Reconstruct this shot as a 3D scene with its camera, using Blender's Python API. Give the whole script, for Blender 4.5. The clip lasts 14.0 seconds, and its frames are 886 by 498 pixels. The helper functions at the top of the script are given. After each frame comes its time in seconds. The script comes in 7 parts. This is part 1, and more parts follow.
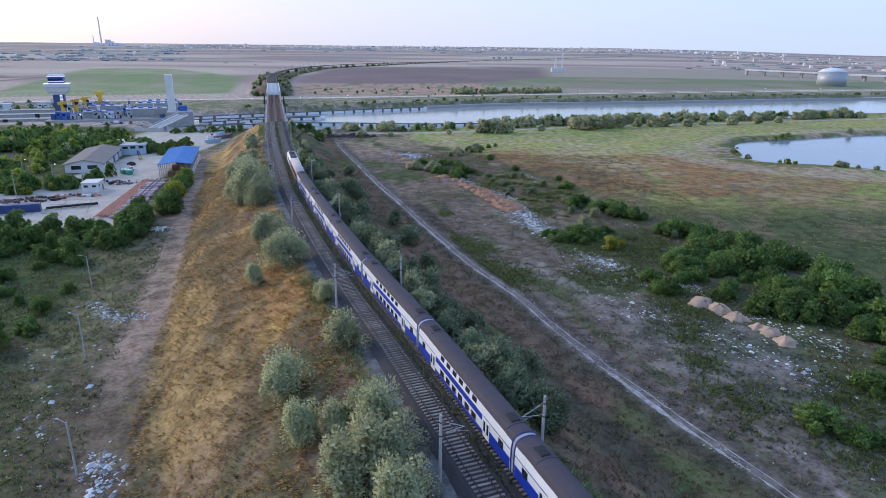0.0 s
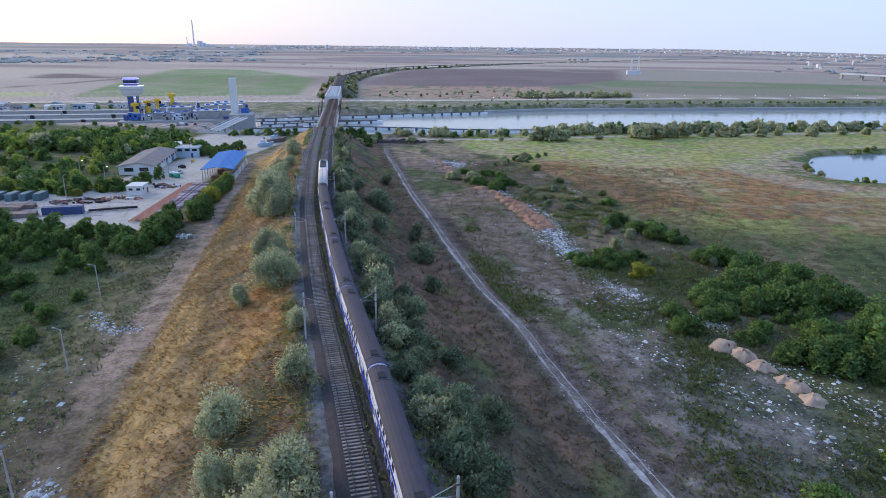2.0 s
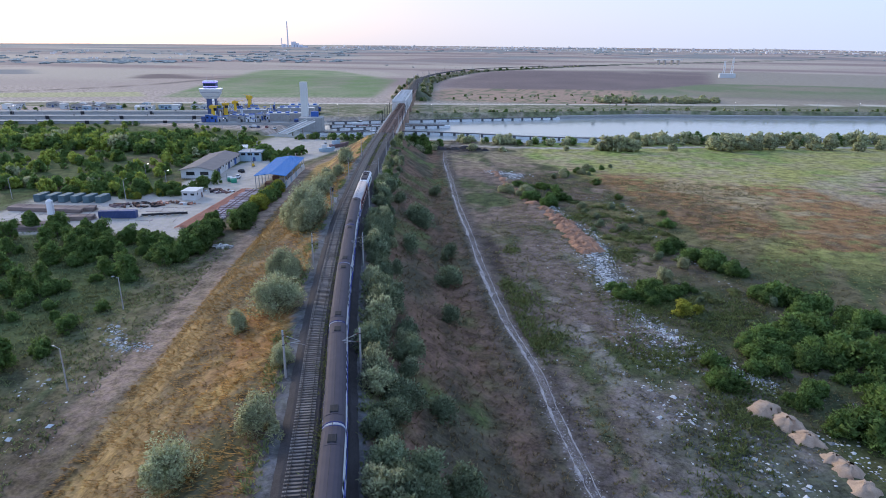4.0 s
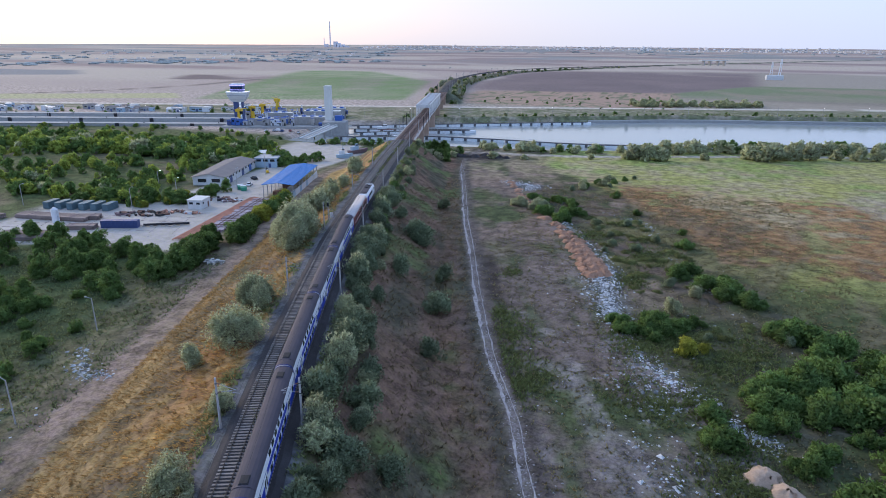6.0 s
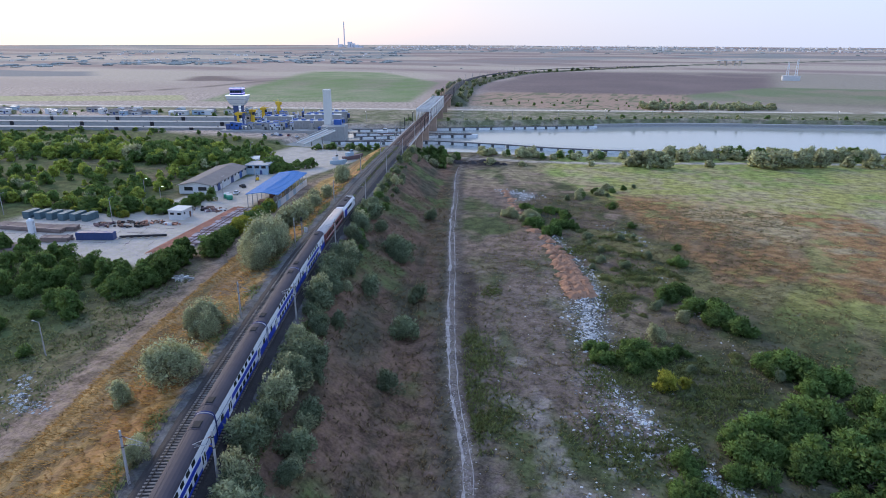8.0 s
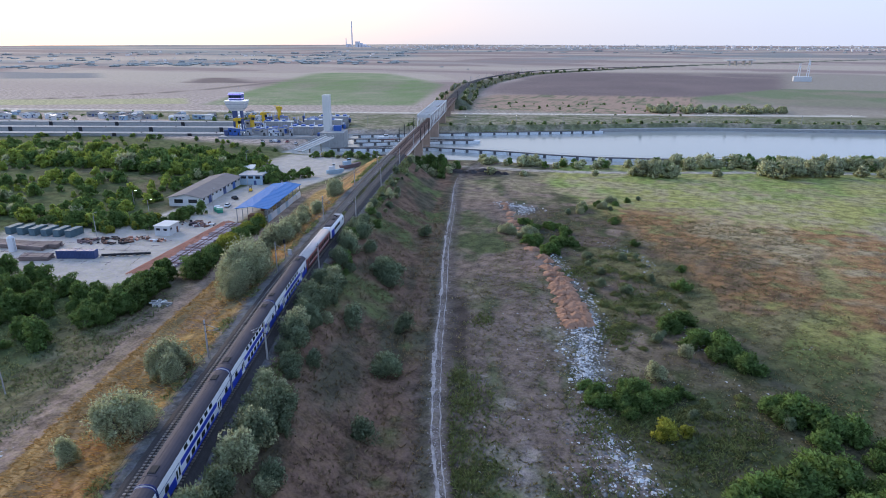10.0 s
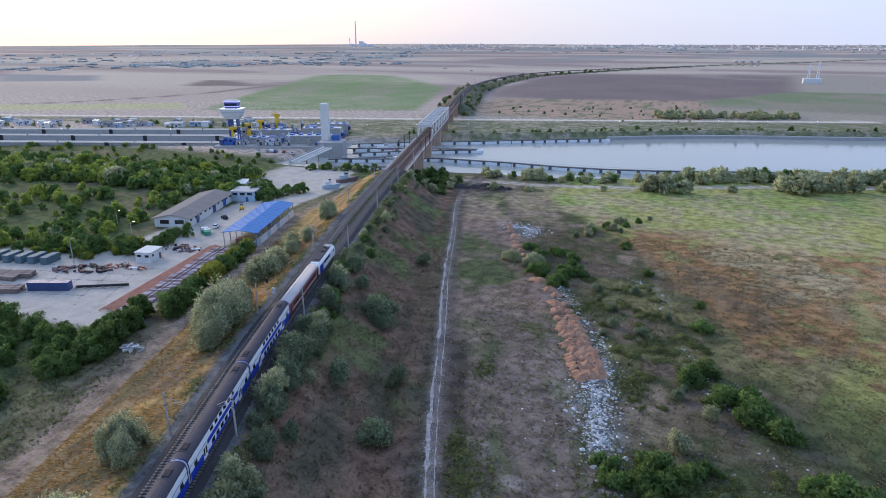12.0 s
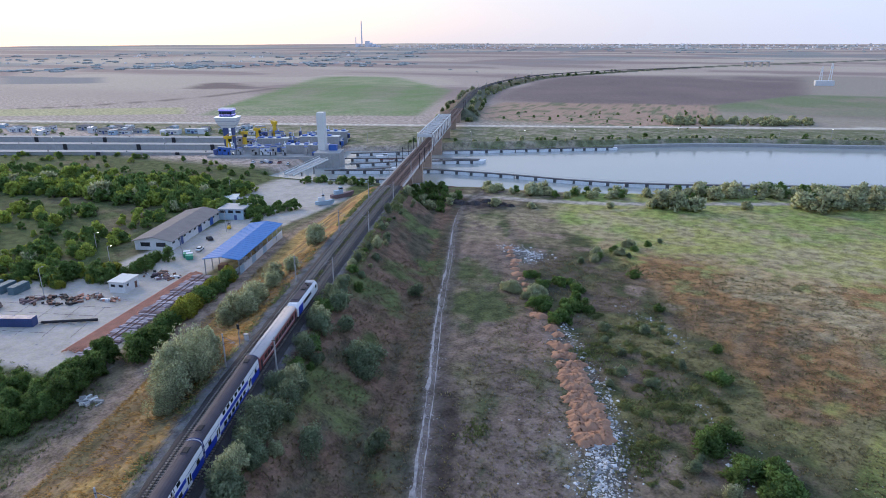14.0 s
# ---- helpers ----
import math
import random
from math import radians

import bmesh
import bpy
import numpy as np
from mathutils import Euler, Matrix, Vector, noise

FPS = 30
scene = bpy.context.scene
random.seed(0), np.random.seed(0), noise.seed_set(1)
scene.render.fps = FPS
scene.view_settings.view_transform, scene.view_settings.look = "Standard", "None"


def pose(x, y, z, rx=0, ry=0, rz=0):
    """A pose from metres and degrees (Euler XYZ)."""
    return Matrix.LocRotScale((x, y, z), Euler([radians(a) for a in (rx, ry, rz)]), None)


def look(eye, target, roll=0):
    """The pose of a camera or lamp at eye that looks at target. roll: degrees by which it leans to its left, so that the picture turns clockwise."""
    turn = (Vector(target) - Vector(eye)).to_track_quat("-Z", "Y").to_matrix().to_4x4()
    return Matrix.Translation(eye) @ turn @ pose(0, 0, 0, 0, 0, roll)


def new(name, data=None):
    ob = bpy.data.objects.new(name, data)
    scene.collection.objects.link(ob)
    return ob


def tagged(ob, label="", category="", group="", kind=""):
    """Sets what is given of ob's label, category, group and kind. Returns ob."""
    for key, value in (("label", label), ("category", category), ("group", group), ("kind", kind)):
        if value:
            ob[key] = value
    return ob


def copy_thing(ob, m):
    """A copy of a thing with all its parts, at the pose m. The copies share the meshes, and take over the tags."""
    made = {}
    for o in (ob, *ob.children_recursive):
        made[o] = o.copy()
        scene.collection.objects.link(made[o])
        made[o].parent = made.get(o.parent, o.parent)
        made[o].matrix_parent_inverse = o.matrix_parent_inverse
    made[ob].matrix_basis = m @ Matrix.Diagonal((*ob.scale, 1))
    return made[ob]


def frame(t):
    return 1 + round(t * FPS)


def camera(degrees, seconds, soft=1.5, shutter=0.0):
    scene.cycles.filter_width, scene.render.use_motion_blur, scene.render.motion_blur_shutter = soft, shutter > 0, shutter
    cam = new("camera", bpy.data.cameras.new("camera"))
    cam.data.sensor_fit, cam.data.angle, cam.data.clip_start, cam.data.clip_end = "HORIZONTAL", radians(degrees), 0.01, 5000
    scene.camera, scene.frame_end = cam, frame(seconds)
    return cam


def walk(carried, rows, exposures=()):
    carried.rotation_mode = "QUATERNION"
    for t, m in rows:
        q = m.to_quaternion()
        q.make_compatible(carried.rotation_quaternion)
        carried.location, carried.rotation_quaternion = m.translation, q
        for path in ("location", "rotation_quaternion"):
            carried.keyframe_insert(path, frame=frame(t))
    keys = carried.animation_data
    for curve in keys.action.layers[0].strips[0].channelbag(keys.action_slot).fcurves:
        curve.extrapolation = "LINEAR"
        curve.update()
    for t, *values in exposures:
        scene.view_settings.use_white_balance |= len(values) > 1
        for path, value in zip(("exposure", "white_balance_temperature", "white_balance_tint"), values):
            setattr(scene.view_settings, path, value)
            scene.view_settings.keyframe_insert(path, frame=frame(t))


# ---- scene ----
cam = camera(71.1, 14.0, soft=0.9)
METRES, EYE, TILT, LEAN, TURN = 108.0, 49.7, -18.1, -0.55, 0.0
ROWS = [
    (0.0, 0.0, 0.0, 0.0, 0.0, 0.0, -0.0),
    (0.5, 0.0359, 0.0147, 0.0099, 2.26, 0.01, -0.74),
    (1.0, 0.0689, 0.0315, 0.0212, 3.89, -0.01, -1.25),
    (1.5, 0.0996, 0.0499, 0.0335, 4.99, -0.02, -1.65),
    (2.0, 0.1285, 0.0697, 0.0466, 6.6, -0.07, -2.18),
    (2.5, 0.1557, 0.0911, 0.0606, 8.71, -0.15, -2.85),
    (3.0, 0.1814, 0.1135, 0.0754, 10.78, -0.27, -3.5),
    (5.5, 0.2858, 0.2424, 0.1519, 16.89, -0.8, -5.39),
    (6.0, 0.3032, 0.2691, 0.1665, 17.56, -0.88, -5.57),
    (6.5, 0.3195, 0.2952, 0.1792, 18.03, -0.93, -5.66),
    (7.0, 0.3351, 0.3203, 0.1922, 18.36, -0.98, -5.72),
    (7.5, 0.3502, 0.3443, 0.2052, 18.61, -1.0, -5.76),
    (8.0, 0.3636, 0.367, 0.2184, 18.91, -1.05, -5.82),
    (9.25, 0.378, 0.4198, 0.2546, 19.42, -1.16, -5.88),
    (10.5, 0.3641, 0.4819, 0.3006, 19.74, -1.24, -5.91),
    (11.0, 0.3547, 0.5129, 0.322, 19.73, -1.26, -5.9),
    (11.5, 0.3445, 0.5458, 0.3445, 19.72, -1.29, -5.85),
    (12.0, 0.3331, 0.5796, 0.3678, 20.05, -1.35, -5.92),
    (12.5, 0.3231, 0.6133, 0.3913, 20.57, -1.43, -6.05),
    (13.0, 0.3141, 0.6476, 0.4136, 20.59, -1.46, -6.06),
    (13.5, 0.3102, 0.6815, 0.4347, 20.59, -1.48, -6.03),
    (14.0, 0.3109, 0.7132, 0.4556, 20.65, -1.5, -6.0),
]
walk(cam, [(t, pose(0, 0, EYE, TILT, LEAN, TURN) @ pose(METRES * x, METRES * y, METRES * z, 90 + pitch, roll, yaw)) for t, x, y, z, yaw, pitch, roll in ROWS],
     exposures=((0.0, 0.0, 6260, 8), (5.5, 0.0, 6390, 8), (14.0, -0.03, 6490, 8)))

# ---- world and light ----
world = bpy.data.worlds.new("dusk_sky")
scene.world = world
world.use_nodes = True
wt = world.node_tree
wt.nodes.clear()
w_out = wt.nodes.new("ShaderNodeOutputWorld")
w_bg = wt.nodes.new("ShaderNodeBackground")
w_sky = wt.nodes.new("ShaderNodeTexSky")
w_sky.sky_type = "NISHITA"
w_sky.sun_disc = False
w_sky.sun_elevation = radians(5.0)
w_sky.sun_rotation = radians(-48.0)
w_sky.altitude = 60
w_sky.dust_density = 2.5
w_geo = wt.nodes.new("ShaderNodeTexCoord")
w_sep = wt.nodes.new("ShaderNodeSeparateXYZ")
w_rampz = wt.nodes.new("ShaderNodeValToRGB")
w_rampz.color_ramp.elements[0].position = 0.0
w_rampz.color_ramp.elements[0].color = (0.77, 0.78, 0.90, 1)
w_rampz.color_ramp.elements[1].position = 0.5
w_rampz.color_ramp.elements[1].color = (0.48, 0.62, 0.90, 1)
w_e = w_rampz.color_ramp.elements.new(0.10)
w_e.color = (0.73, 0.81, 1.00, 1)
w_side = wt.nodes.new("ShaderNodeVectorMath")
w_side.operation = "DOT_PRODUCT"
w_side.inputs[1].default_value = (-0.75, 0.66, 0.0)
w_rs = wt.nodes.new("ShaderNodeMapRange")
w_rs.inputs["From Min"].default_value = 0.25
w_rs.inputs["From Max"].default_value = 1.0
w_warm = wt.nodes.new("ShaderNodeMix")
w_warm.data_type = "RGBA"
w_warm.inputs["A"].default_value = (0.80, 0.92, 1.13, 1)
w_warm.inputs["B"].default_value = (0.99, 0.955, 0.94, 1)
w_mul = wt.nodes.new("ShaderNodeMix")
w_mul.data_type = "RGBA"
w_mul.blend_type = "MULTIPLY"
w_mul.inputs["Factor"].default_value = 1.0
w_sc = wt.nodes.new("ShaderNodeVectorMath")
w_sc.operation = "SCALE"
w_sc.inputs["Scale"].default_value = 0.03
w_add = wt.nodes.new("ShaderNodeVectorMath")
w_add.operation = "ADD"
L_ = wt.links.new
L_(w_geo.outputs["Generated"], w_sep.inputs[0])
L_(w_sep.outputs["Z"], w_rampz.inputs[0])
L_(w_geo.outputs["Generated"], w_side.inputs[0])
L_(w_side.outputs["Value"], w_rs.inputs["Value"])
L_(w_rs.outputs[0], w_warm.inputs["Factor"])
L_(w_rampz.outputs[0], w_mul.inputs["A"])
L_(w_warm.outputs["Result"], w_mul.inputs["B"])
L_(w_sky.outputs[0], w_sc.inputs[0])
L_(w_mul.outputs["Result"], w_add.inputs[0])
L_(w_sc.outputs[0], w_add.inputs[1])
L_(w_add.outputs[0], w_bg.inputs["Color"])
w_bg.inputs["Strength"].default_value = 1.04
L_(w_bg.outputs[0], w_out.inputs["Surface"])

sun = new("sun", bpy.data.lights.new("sun", "SUN"))
sun.data.energy = 2.25
sun.data.angle = radians(25)
sun.data.color = (1.0, 0.86, 0.72)
sun.matrix_world = look((-85, 40, 34), (0, 0, 0))

# ---- the lie of the land ----
TRACK_Y = (-400, 0, 47.5, 71.3, 104, 133.8, 167.5, 210, 262, 333, 436, 504, 640, 760, 858, 1005, 1150, 1314, 1508, 1700, 1950, 2300, 3000)
TRACK_X = (200.9, 22.9, 4.4, -4.9, -18.4, -29.7, -41.8, -55.1, -70.6, -90.1, -117.8, -135.7, -172.6, -205.0, -229.3, -252.0, -256.0, -236.0, -150.0, -20.0, 180.0, 480.0, 1100.0)
RAIL_Z = 11.1
SOUTH_END = 341.0


def curve_x(ys, xs, y):
    """A smooth line x(y) through a few knots (Hermite)."""
    ys, xs = np.asarray(ys, float), np.asarray(xs, float)
    m = np.gradient(xs, ys)
    y = np.clip(np.asarray(y, float), ys[0], ys[-1])
    i = np.clip(np.searchsorted(ys, y) - 1, 0, len(ys) - 2)
    h = ys[i + 1] - ys[i]
    t = (y - ys[i]) / h
    return (xs[i] * (2 * t**3 - 3 * t**2 + 1) + m[i] * h * (t**3 - 2 * t**2 + t)
            + xs[i + 1] * (-2 * t**3 + 3 * t**2) + m[i + 1] * h * (t**3 - t**2))


def track_x(y):
    """The western track's centre line."""
    return curve_x(TRACK_Y, TRACK_X, y)


def track_across(x, y):
    """Metres to the east of the western track's centre line, square to it."""
    slope = (track_x(np.asarray(y) + 1.0) - track_x(np.asarray(y) - 1.0)) / 2.0
    return (x - track_x(y)) / np.sqrt(1 + slope**2)


def smooth(a, b, v):
    t = np.clip((v - a) / (b - a), 0, 1)
    return t * t * (3 - 2 * t)


def lattice(x, y, size, seed):
    """Smooth value noise in -1..1."""
    u, v = np.asarray(x) / size + seed * 17.31, np.asarray(y) / size - seed * 9.17
    iu, iv = np.floor(u), np.floor(v)
    fu, fv = u - iu, v - iv
    fu, fv = fu * fu * (3 - 2 * fu), fv * fv * (3 - 2 * fv)

    def rnd(a, b):
        s = np.sin(a * 127.1 + b * 311.7 + seed * 74.7) * 43758.5453
        return (s - np.floor(s)) * 2 - 1
    return ((rnd(iu, iv) * (1 - fu) + rnd(iu + 1, iv) * fu) * (1 - fv)
            + (rnd(iu, iv + 1) * (1 - fu) + rnd(iu + 1, iv + 1) * fu) * fv)


def rough(x, y, size, seed, octaves=3):
    total, gain = 0.0, 1.0
    for k in range(octaves):
        total = total + gain * lattice(x, y, size / 2**k, seed + k)
        gain *= 0.55
    return total / 1.6


CANAL_X = (-2000, -230, -140, -80, -20, 50, 135, 230, 400, 700, 2600)
CANAL_S = (385, 385, 383, 395, 402, 425, 455, 480, 530, 620, 1150)
CANAL_N = (470, 470, 500, 533, 562, 598, 622, 648, 698, 780, 1330)


def canal_edges(x):
    return curve_x(CANAL_X, CANAL_S, x), curve_x(CANAL_X, CANAL_N, x)


ROAD_Y = (30, 60, 71, 85, 101, 122, 137.6, 162, 200, 235, 280, 324, 350)
ROAD_X = (53, 40.8, 35.6, 29.3, 22.9, 15.6, 8.7, -0.6, -13.3, -25.5, -39.5, -53.5, -60)
PATH_Y = (40, 79, 93, 111, 150, 175, 201, 235, 262, 290)
PATH_X = (-32.5, -47.4, -51.8, -56.6, -68.6, -76.5, -86, -95, -104, -112)


def road_off(x, y):
    return x - curve_x(ROAD_Y, ROAD_X, y)


def path_off(x, y):
    return x - curve_x(PATH_Y, PATH_X, y)


def pond_in(x, y):
    """About 1 inside the pond, under 0 outside."""
    u, v = (x - 262) / 112.0, (y - 335 - 0.25 * (x - 262)) / 62.0
    return 1 - np.sqrt(u * u + v * v) + 0.12 * lattice(x, y, 40, 5)


def lock_frame(x, y):
    """Metres along the lock's axis (eastward) and square to it (northward)."""
    dx, dy = x + 246, y - 423
    return dx * 0.94 + dy * 0.34, dy * 0.94 - dx * 0.34


def ground_z(x, y):
    x, y = np.asarray(x, float), np.asarray(y, float)
    a = track_across(x, y)
    # plain, a little lower to the west, rising to far hills
    z = -1.3 * smooth(-20, -60, a) * smooth(420, 300, y)
    z = z + 0.35 * rough(x, y, 30, 3) * smooth(700, 300, y) + 0.10 * rough(x, y, 5, 7) * smooth(500, 300, y)
    far = np.maximum(y - 620, 0)
    ang = x / np.maximum(y, 1)
    z = z + (far * 0.0075 + far**2 * 0.9e-6) * (1 - 0.8 * smooth(0.25, 0.75, ang)) + 2.5 * rough(x, y, 500, 11) * smooth(700, 1500, y)
    # canal and pond beds
    s, n = canal_edges(x)
    inside = np.minimum(y - s, n - y)
    bank = smooth(-6, 4, inside) * smooth(-200, -190, x)
    lx, ly = lock_frame(x, y)
    basin = smooth(-1, 3, np.minimum(ly - 1, 73 - ly)) * smooth(-432, -428, lx) * smooth(64, 60, lx)
    bank = np.maximum(bank, basin)
    z = z * (1 - bank) + (-6.0) * bank
    z = z + 2.2 * smooth(-16, -8, inside) * smooth(-1, -6, inside) * (y > 500)
    pond = smooth(-0.05, 0.08, pond_in(x, y))
    z = z * (1 - pond) - 3.6 * pond
    z = z + 2.0 * np.exp(-((pond_in(x, y) + 0.13) / 0.05) ** 2) * smooth(330, 250, y + 0 * x) * 0.5
    # railway bank, open under the bridge
    west = np.interp(a, (-40, -30.8, -27, -22, -11, -4.4, 0), (-30, -11.5, -8.2, -5.2, -1.7, -0.1, 0))
    west2 = np.interp(a, (-30, -24, -17, -9, -4.4, 0), (-30, -10.4, -6.5, -2.0, -0.1, 0))
    mix = smooth(120, 275, y)
    west = west * (1 - mix) + west2 * mix
    east = np.interp(a, (0, 8.0, 14, 22, 28, 33), (0, -0.1, -3.2, -8, -10.9, -30))
    top = 10.4 + np.where(a < 0, west, east)
    wob = 0.5 * rough(x, y, 9, 21) * smooth(-6, -10, a) + 0.4 * rough(x, y, 8, 23) * smooth(10.5, 14, a)
    south = smooth(SOUTH_END + 16, SOUTH_END - 8, y + 0.35 * np.maximum(a, -12))
    north = smooth(640, 668, y)
    hold = np.maximum(south, north * smooth(1250, 900, y))
    top = top + wob - 30 * (1 - hold)
    return np.maximum(z, top)

# ---- materials ----
def shader(name, base, rough_=0.8, metal=0.0, var=0.18, size=1.2, fine=0.12, fine_size=14.0, bump=0.25, rand=0.0, island=0.0, attr="", spec=0.3, detail=3, contrast=0.0, tint=None, leaf=0.0):
    """A surface with colour variation at two scales and fine relief. size, fine_size: marks per metre."""
    m = bpy.data.materials.new(name)
    m.use_nodes = True
    nt = m.node_tree
    b = nt.nodes["Principled BSDF"]
    b.inputs["Roughness"].default_value = rough_
    b.inputs["Metallic"].default_value = metal
    b.inputs["Specular IOR Level"].default_value = spec
    tc = nt.nodes.new("ShaderNodeNewGeometry")
    n1, n2 = nt.nodes.new("ShaderNodeTexNoise"), nt.nodes.new("ShaderNodeTexNoise")
    n1.inputs["Scale"].default_value, n2.inputs["Scale"].default_value = size, fine_size
    n1.inputs["Detail"].default_value, n2.inputs["Detail"].default_value = 4 + detail // 3, detail
    n2.inputs["Roughness"].default_value = 0.5 + 0.03 * detail
    nt.links.new(tc.outputs["Position"], n1.inputs["Vector"])
    nt.links.new(tc.outputs["Position"], n2.inputs["Vector"])
    if attr:
        src = nt.nodes.new("ShaderNodeVertexColor")
        src.layer_name = attr
        col = src.outputs["Color"]
    else:
        src = nt.nodes.new("ShaderNodeRGB")
        src.outputs[0].default_value = (*base, 1)
        col = src.outputs[0]
    n1_out, n2_out = n1.outputs["Fac"], n2.outputs["Fac"]
    if contrast:
        for k_ in (0, 1):
            mr = nt.nodes.new("ShaderNodeMapRange")
            mr.interpolation_type = "SMOOTHSTEP"
            mr.inputs["From Min"].default_value, mr.inputs["From Max"].default_value = 0.5 - contrast, 0.5 + contrast
            nt.links.new((n1_out, n2_out)[k_], mr.inputs["Value"])
            n1_out, n2_out = (mr.outputs[0], n2_out) if k_ == 0 else (n1_out, mr.outputs[0])
    if tint:
        n3 = nt.nodes.new("ShaderNodeTexNoise")
        n3.inputs["Scale"].default_value, n3.inputs["Detail"].default_value = 0.9, 5
        nt.links.new(tc.outputs["Position"], n3.inputs["Vector"])
        mr = nt.nodes.new("ShaderNodeMapRange")
        mr.inputs["From Min"].default_value, mr.inputs["From Max"].default_value = 0.42, 0.62
        nt.links.new(n3.outputs["Fac"], mr.inputs["Value"])
        tn = nt.nodes.new("ShaderNodeMix")
        tn.data_type, tn.blend_type = "RGBA", "MULTIPLY"
        tn.inputs["B"].default_value = (*tint, 1)
        nt.links.new(mr.outputs[0], tn.inputs["Factor"])
        nt.links.new(col, tn.inputs["A"])
        col = tn.outputs["Result"]
    # brightness = 1 + var*(n1-.5)*2 + fine*(n2-.5)*2 + rand*(r-.5)*2
    total = None
    terms = [(n1_out, var * 3.0), (n2_out, fine * 3.0)]
    if rand:
        oi = nt.nodes.new("ShaderNodeObjectInfo")
        terms.append((oi.outputs["Random"], rand * 2))
    if island:
        terms.append((tc.outputs["Random Per Island"], island * 2))
    for out, k in terms:
        ma = nt.nodes.new("ShaderNodeMath")
        ma.operation = "MULTIPLY_ADD"
        nt.links.new(out, ma.inputs[0])
        ma.inputs[1].default_value = k
        if total is None:
            ma.inputs[2].default_value = 1 - 0.5 * sum(q for _, q in terms)
        else:
            nt.links.new(total, ma.inputs[2])
        total = ma.outputs[0]
    if attr:
        even = nt.nodes.new("ShaderNodeMix")
        even.inputs["A"].default_value = 0.96
        nt.links.new(src.outputs["Alpha"], even.inputs["Factor"])
        nt.links.new(total, even.inputs["B"])
        total = even.outputs["Result"]
    sc = nt.nodes.new("ShaderNodeVectorMath")
    sc.operation = "SCALE"
    nt.links.new(col, sc.inputs[0])
    nt.links.new(total, sc.inputs["Scale"])
    nt.links.new(sc.outputs[0], b.inputs["Base Color"])
    if leaf:
        # light that shines through thin leaves
        tl, mx = nt.nodes.new("ShaderNodeBsdfTranslucent"), nt.nodes.new("ShaderNodeMixShader")
        nt.links.new(sc.outputs[0], tl.inputs["Color"])
        mx.inputs[0].default_value = leaf
        nt.links.new(b.outputs[0], mx.inputs[1])
        nt.links.new(tl.outputs[0], mx.inputs[2])
        nt.links.new(mx.outputs[0], nt.nodes["Material Output"].inputs["Surface"])
    if bump:
        bp = nt.nodes.new("ShaderNodeBump")
        bp.inputs["Strength"].default_value = bump
        bp.inputs["Distance"].default_value = 0.05
        nt.links.new(n2.outputs["Fac"], bp.inputs["Height"])
        nt.links.new(bp.outputs[0], b.inputs["Normal"])
    return m


def water_shader(name, base, ripple):
    m = bpy.data.materials.new(name)
    m.use_nodes = True
    nt = m.node_tree
    b = nt.nodes["Principled BSDF"]
    b.inputs["Base Color"].default_value = (*base, 1)
    b.inputs["Roughness"].default_value = 0.12
    b.inputs["IOR"].default_value = 1.33
    g, n, bp = nt.nodes.new("ShaderNodeNewGeometry"), nt.nodes.new("ShaderNodeTexNoise"), nt.nodes.new("ShaderNodeBump")
    n.inputs["Scale"].default_value, n.inputs["Detail"].default_value = 0.7, 4
    bp.inputs["Strength"].default_value, bp.inputs["Distance"].default_value = ripple, 0.1
    nt.links.new(g.outputs["Position"], n.inputs["Vector"])
    nt.links.new(n.outputs["Fac"], bp.inputs["Height"])
    nt.links.new(bp.outputs[0], b.inputs["Normal"])
    return m


def glow(name, colour, strength):
    m = bpy.data.materials.new(name)
    m.use_nodes = True
    b = m.node_tree.nodes["Principled BSDF"]
    b.inputs["Base Color"].default_value = (*colour, 1)
    b.inputs["Emission Color"].default_value = (*colour, 1)
    b.inputs["Emission Strength"].default_value = strength
    return m


M_GROUND = shader("soil_and_grass", (0.2, 0.2, 0.2), 0.95, var=0.20, size=0.28, fine=0.22, fine_size=1.6, bump=0.8, attr="zone", spec=0.1, detail=7, contrast=0.17, tint=(0.98, 1.0, 0.86))
M_WATER = water_shader("canal_water", (0.33, 0.36, 0.35), 0.25)
M_POND = water_shader("pond_water", (0.22, 0.27, 0.32), 0.12)
M_BALLAST = shader("grey_ballast", (0.058, 0.052, 0.054), 0.95, var=0.25, size=0.6, fine=0.5, fine_size=9, bump=1.0)
M_RAIL = shader("worn_rail_steel", (0.045, 0.036, 0.034), 0.5, 0.0, var=0.15, size=2, fine=0.1)
M_SLEEPER = shader("concrete_sleeper", (0.25, 0.22, 0.20), 0.9, var=0.25, size=1.1, fine=0.2, rand=0.28)
M_CONC = shader("grey_concrete", (0.38, 0.37, 0.36), 0.9, var=0.16, size=0.5, fine=0.08, fine_size=6)
M_PALE = shader("pale_concrete", (0.72, 0.70, 0.66), 0.85, var=0.08, size=0.3, fine=0.05, fine_size=5)
M_POLE = shader("spun_concrete_pole", (0.42, 0.40, 0.39), 0.9, var=0.12, size=1.5, fine=0.08)
M_PIER = shader("brown_stained_concrete", (0.42, 0.305, 0.24), 0.9, var=0.2, size=0.3, fine=0.1, fine_size=4)
M_STEEL = shader("galvanised_steel", (0.42, 0.43, 0.46), 0.5, 0.3, var=0.1, size=1, fine=0.05)
M_TRUSS = shader("grey_painted_truss", (0.62, 0.61, 0.60), 0.6, 0.0, var=0.14, size=0.6, fine=0.08)
M_RUST = shader("rusty_steel", (0.20, 0.11, 0.085), 0.85, 0.1, var=0.3, size=0.8, fine=0.2)
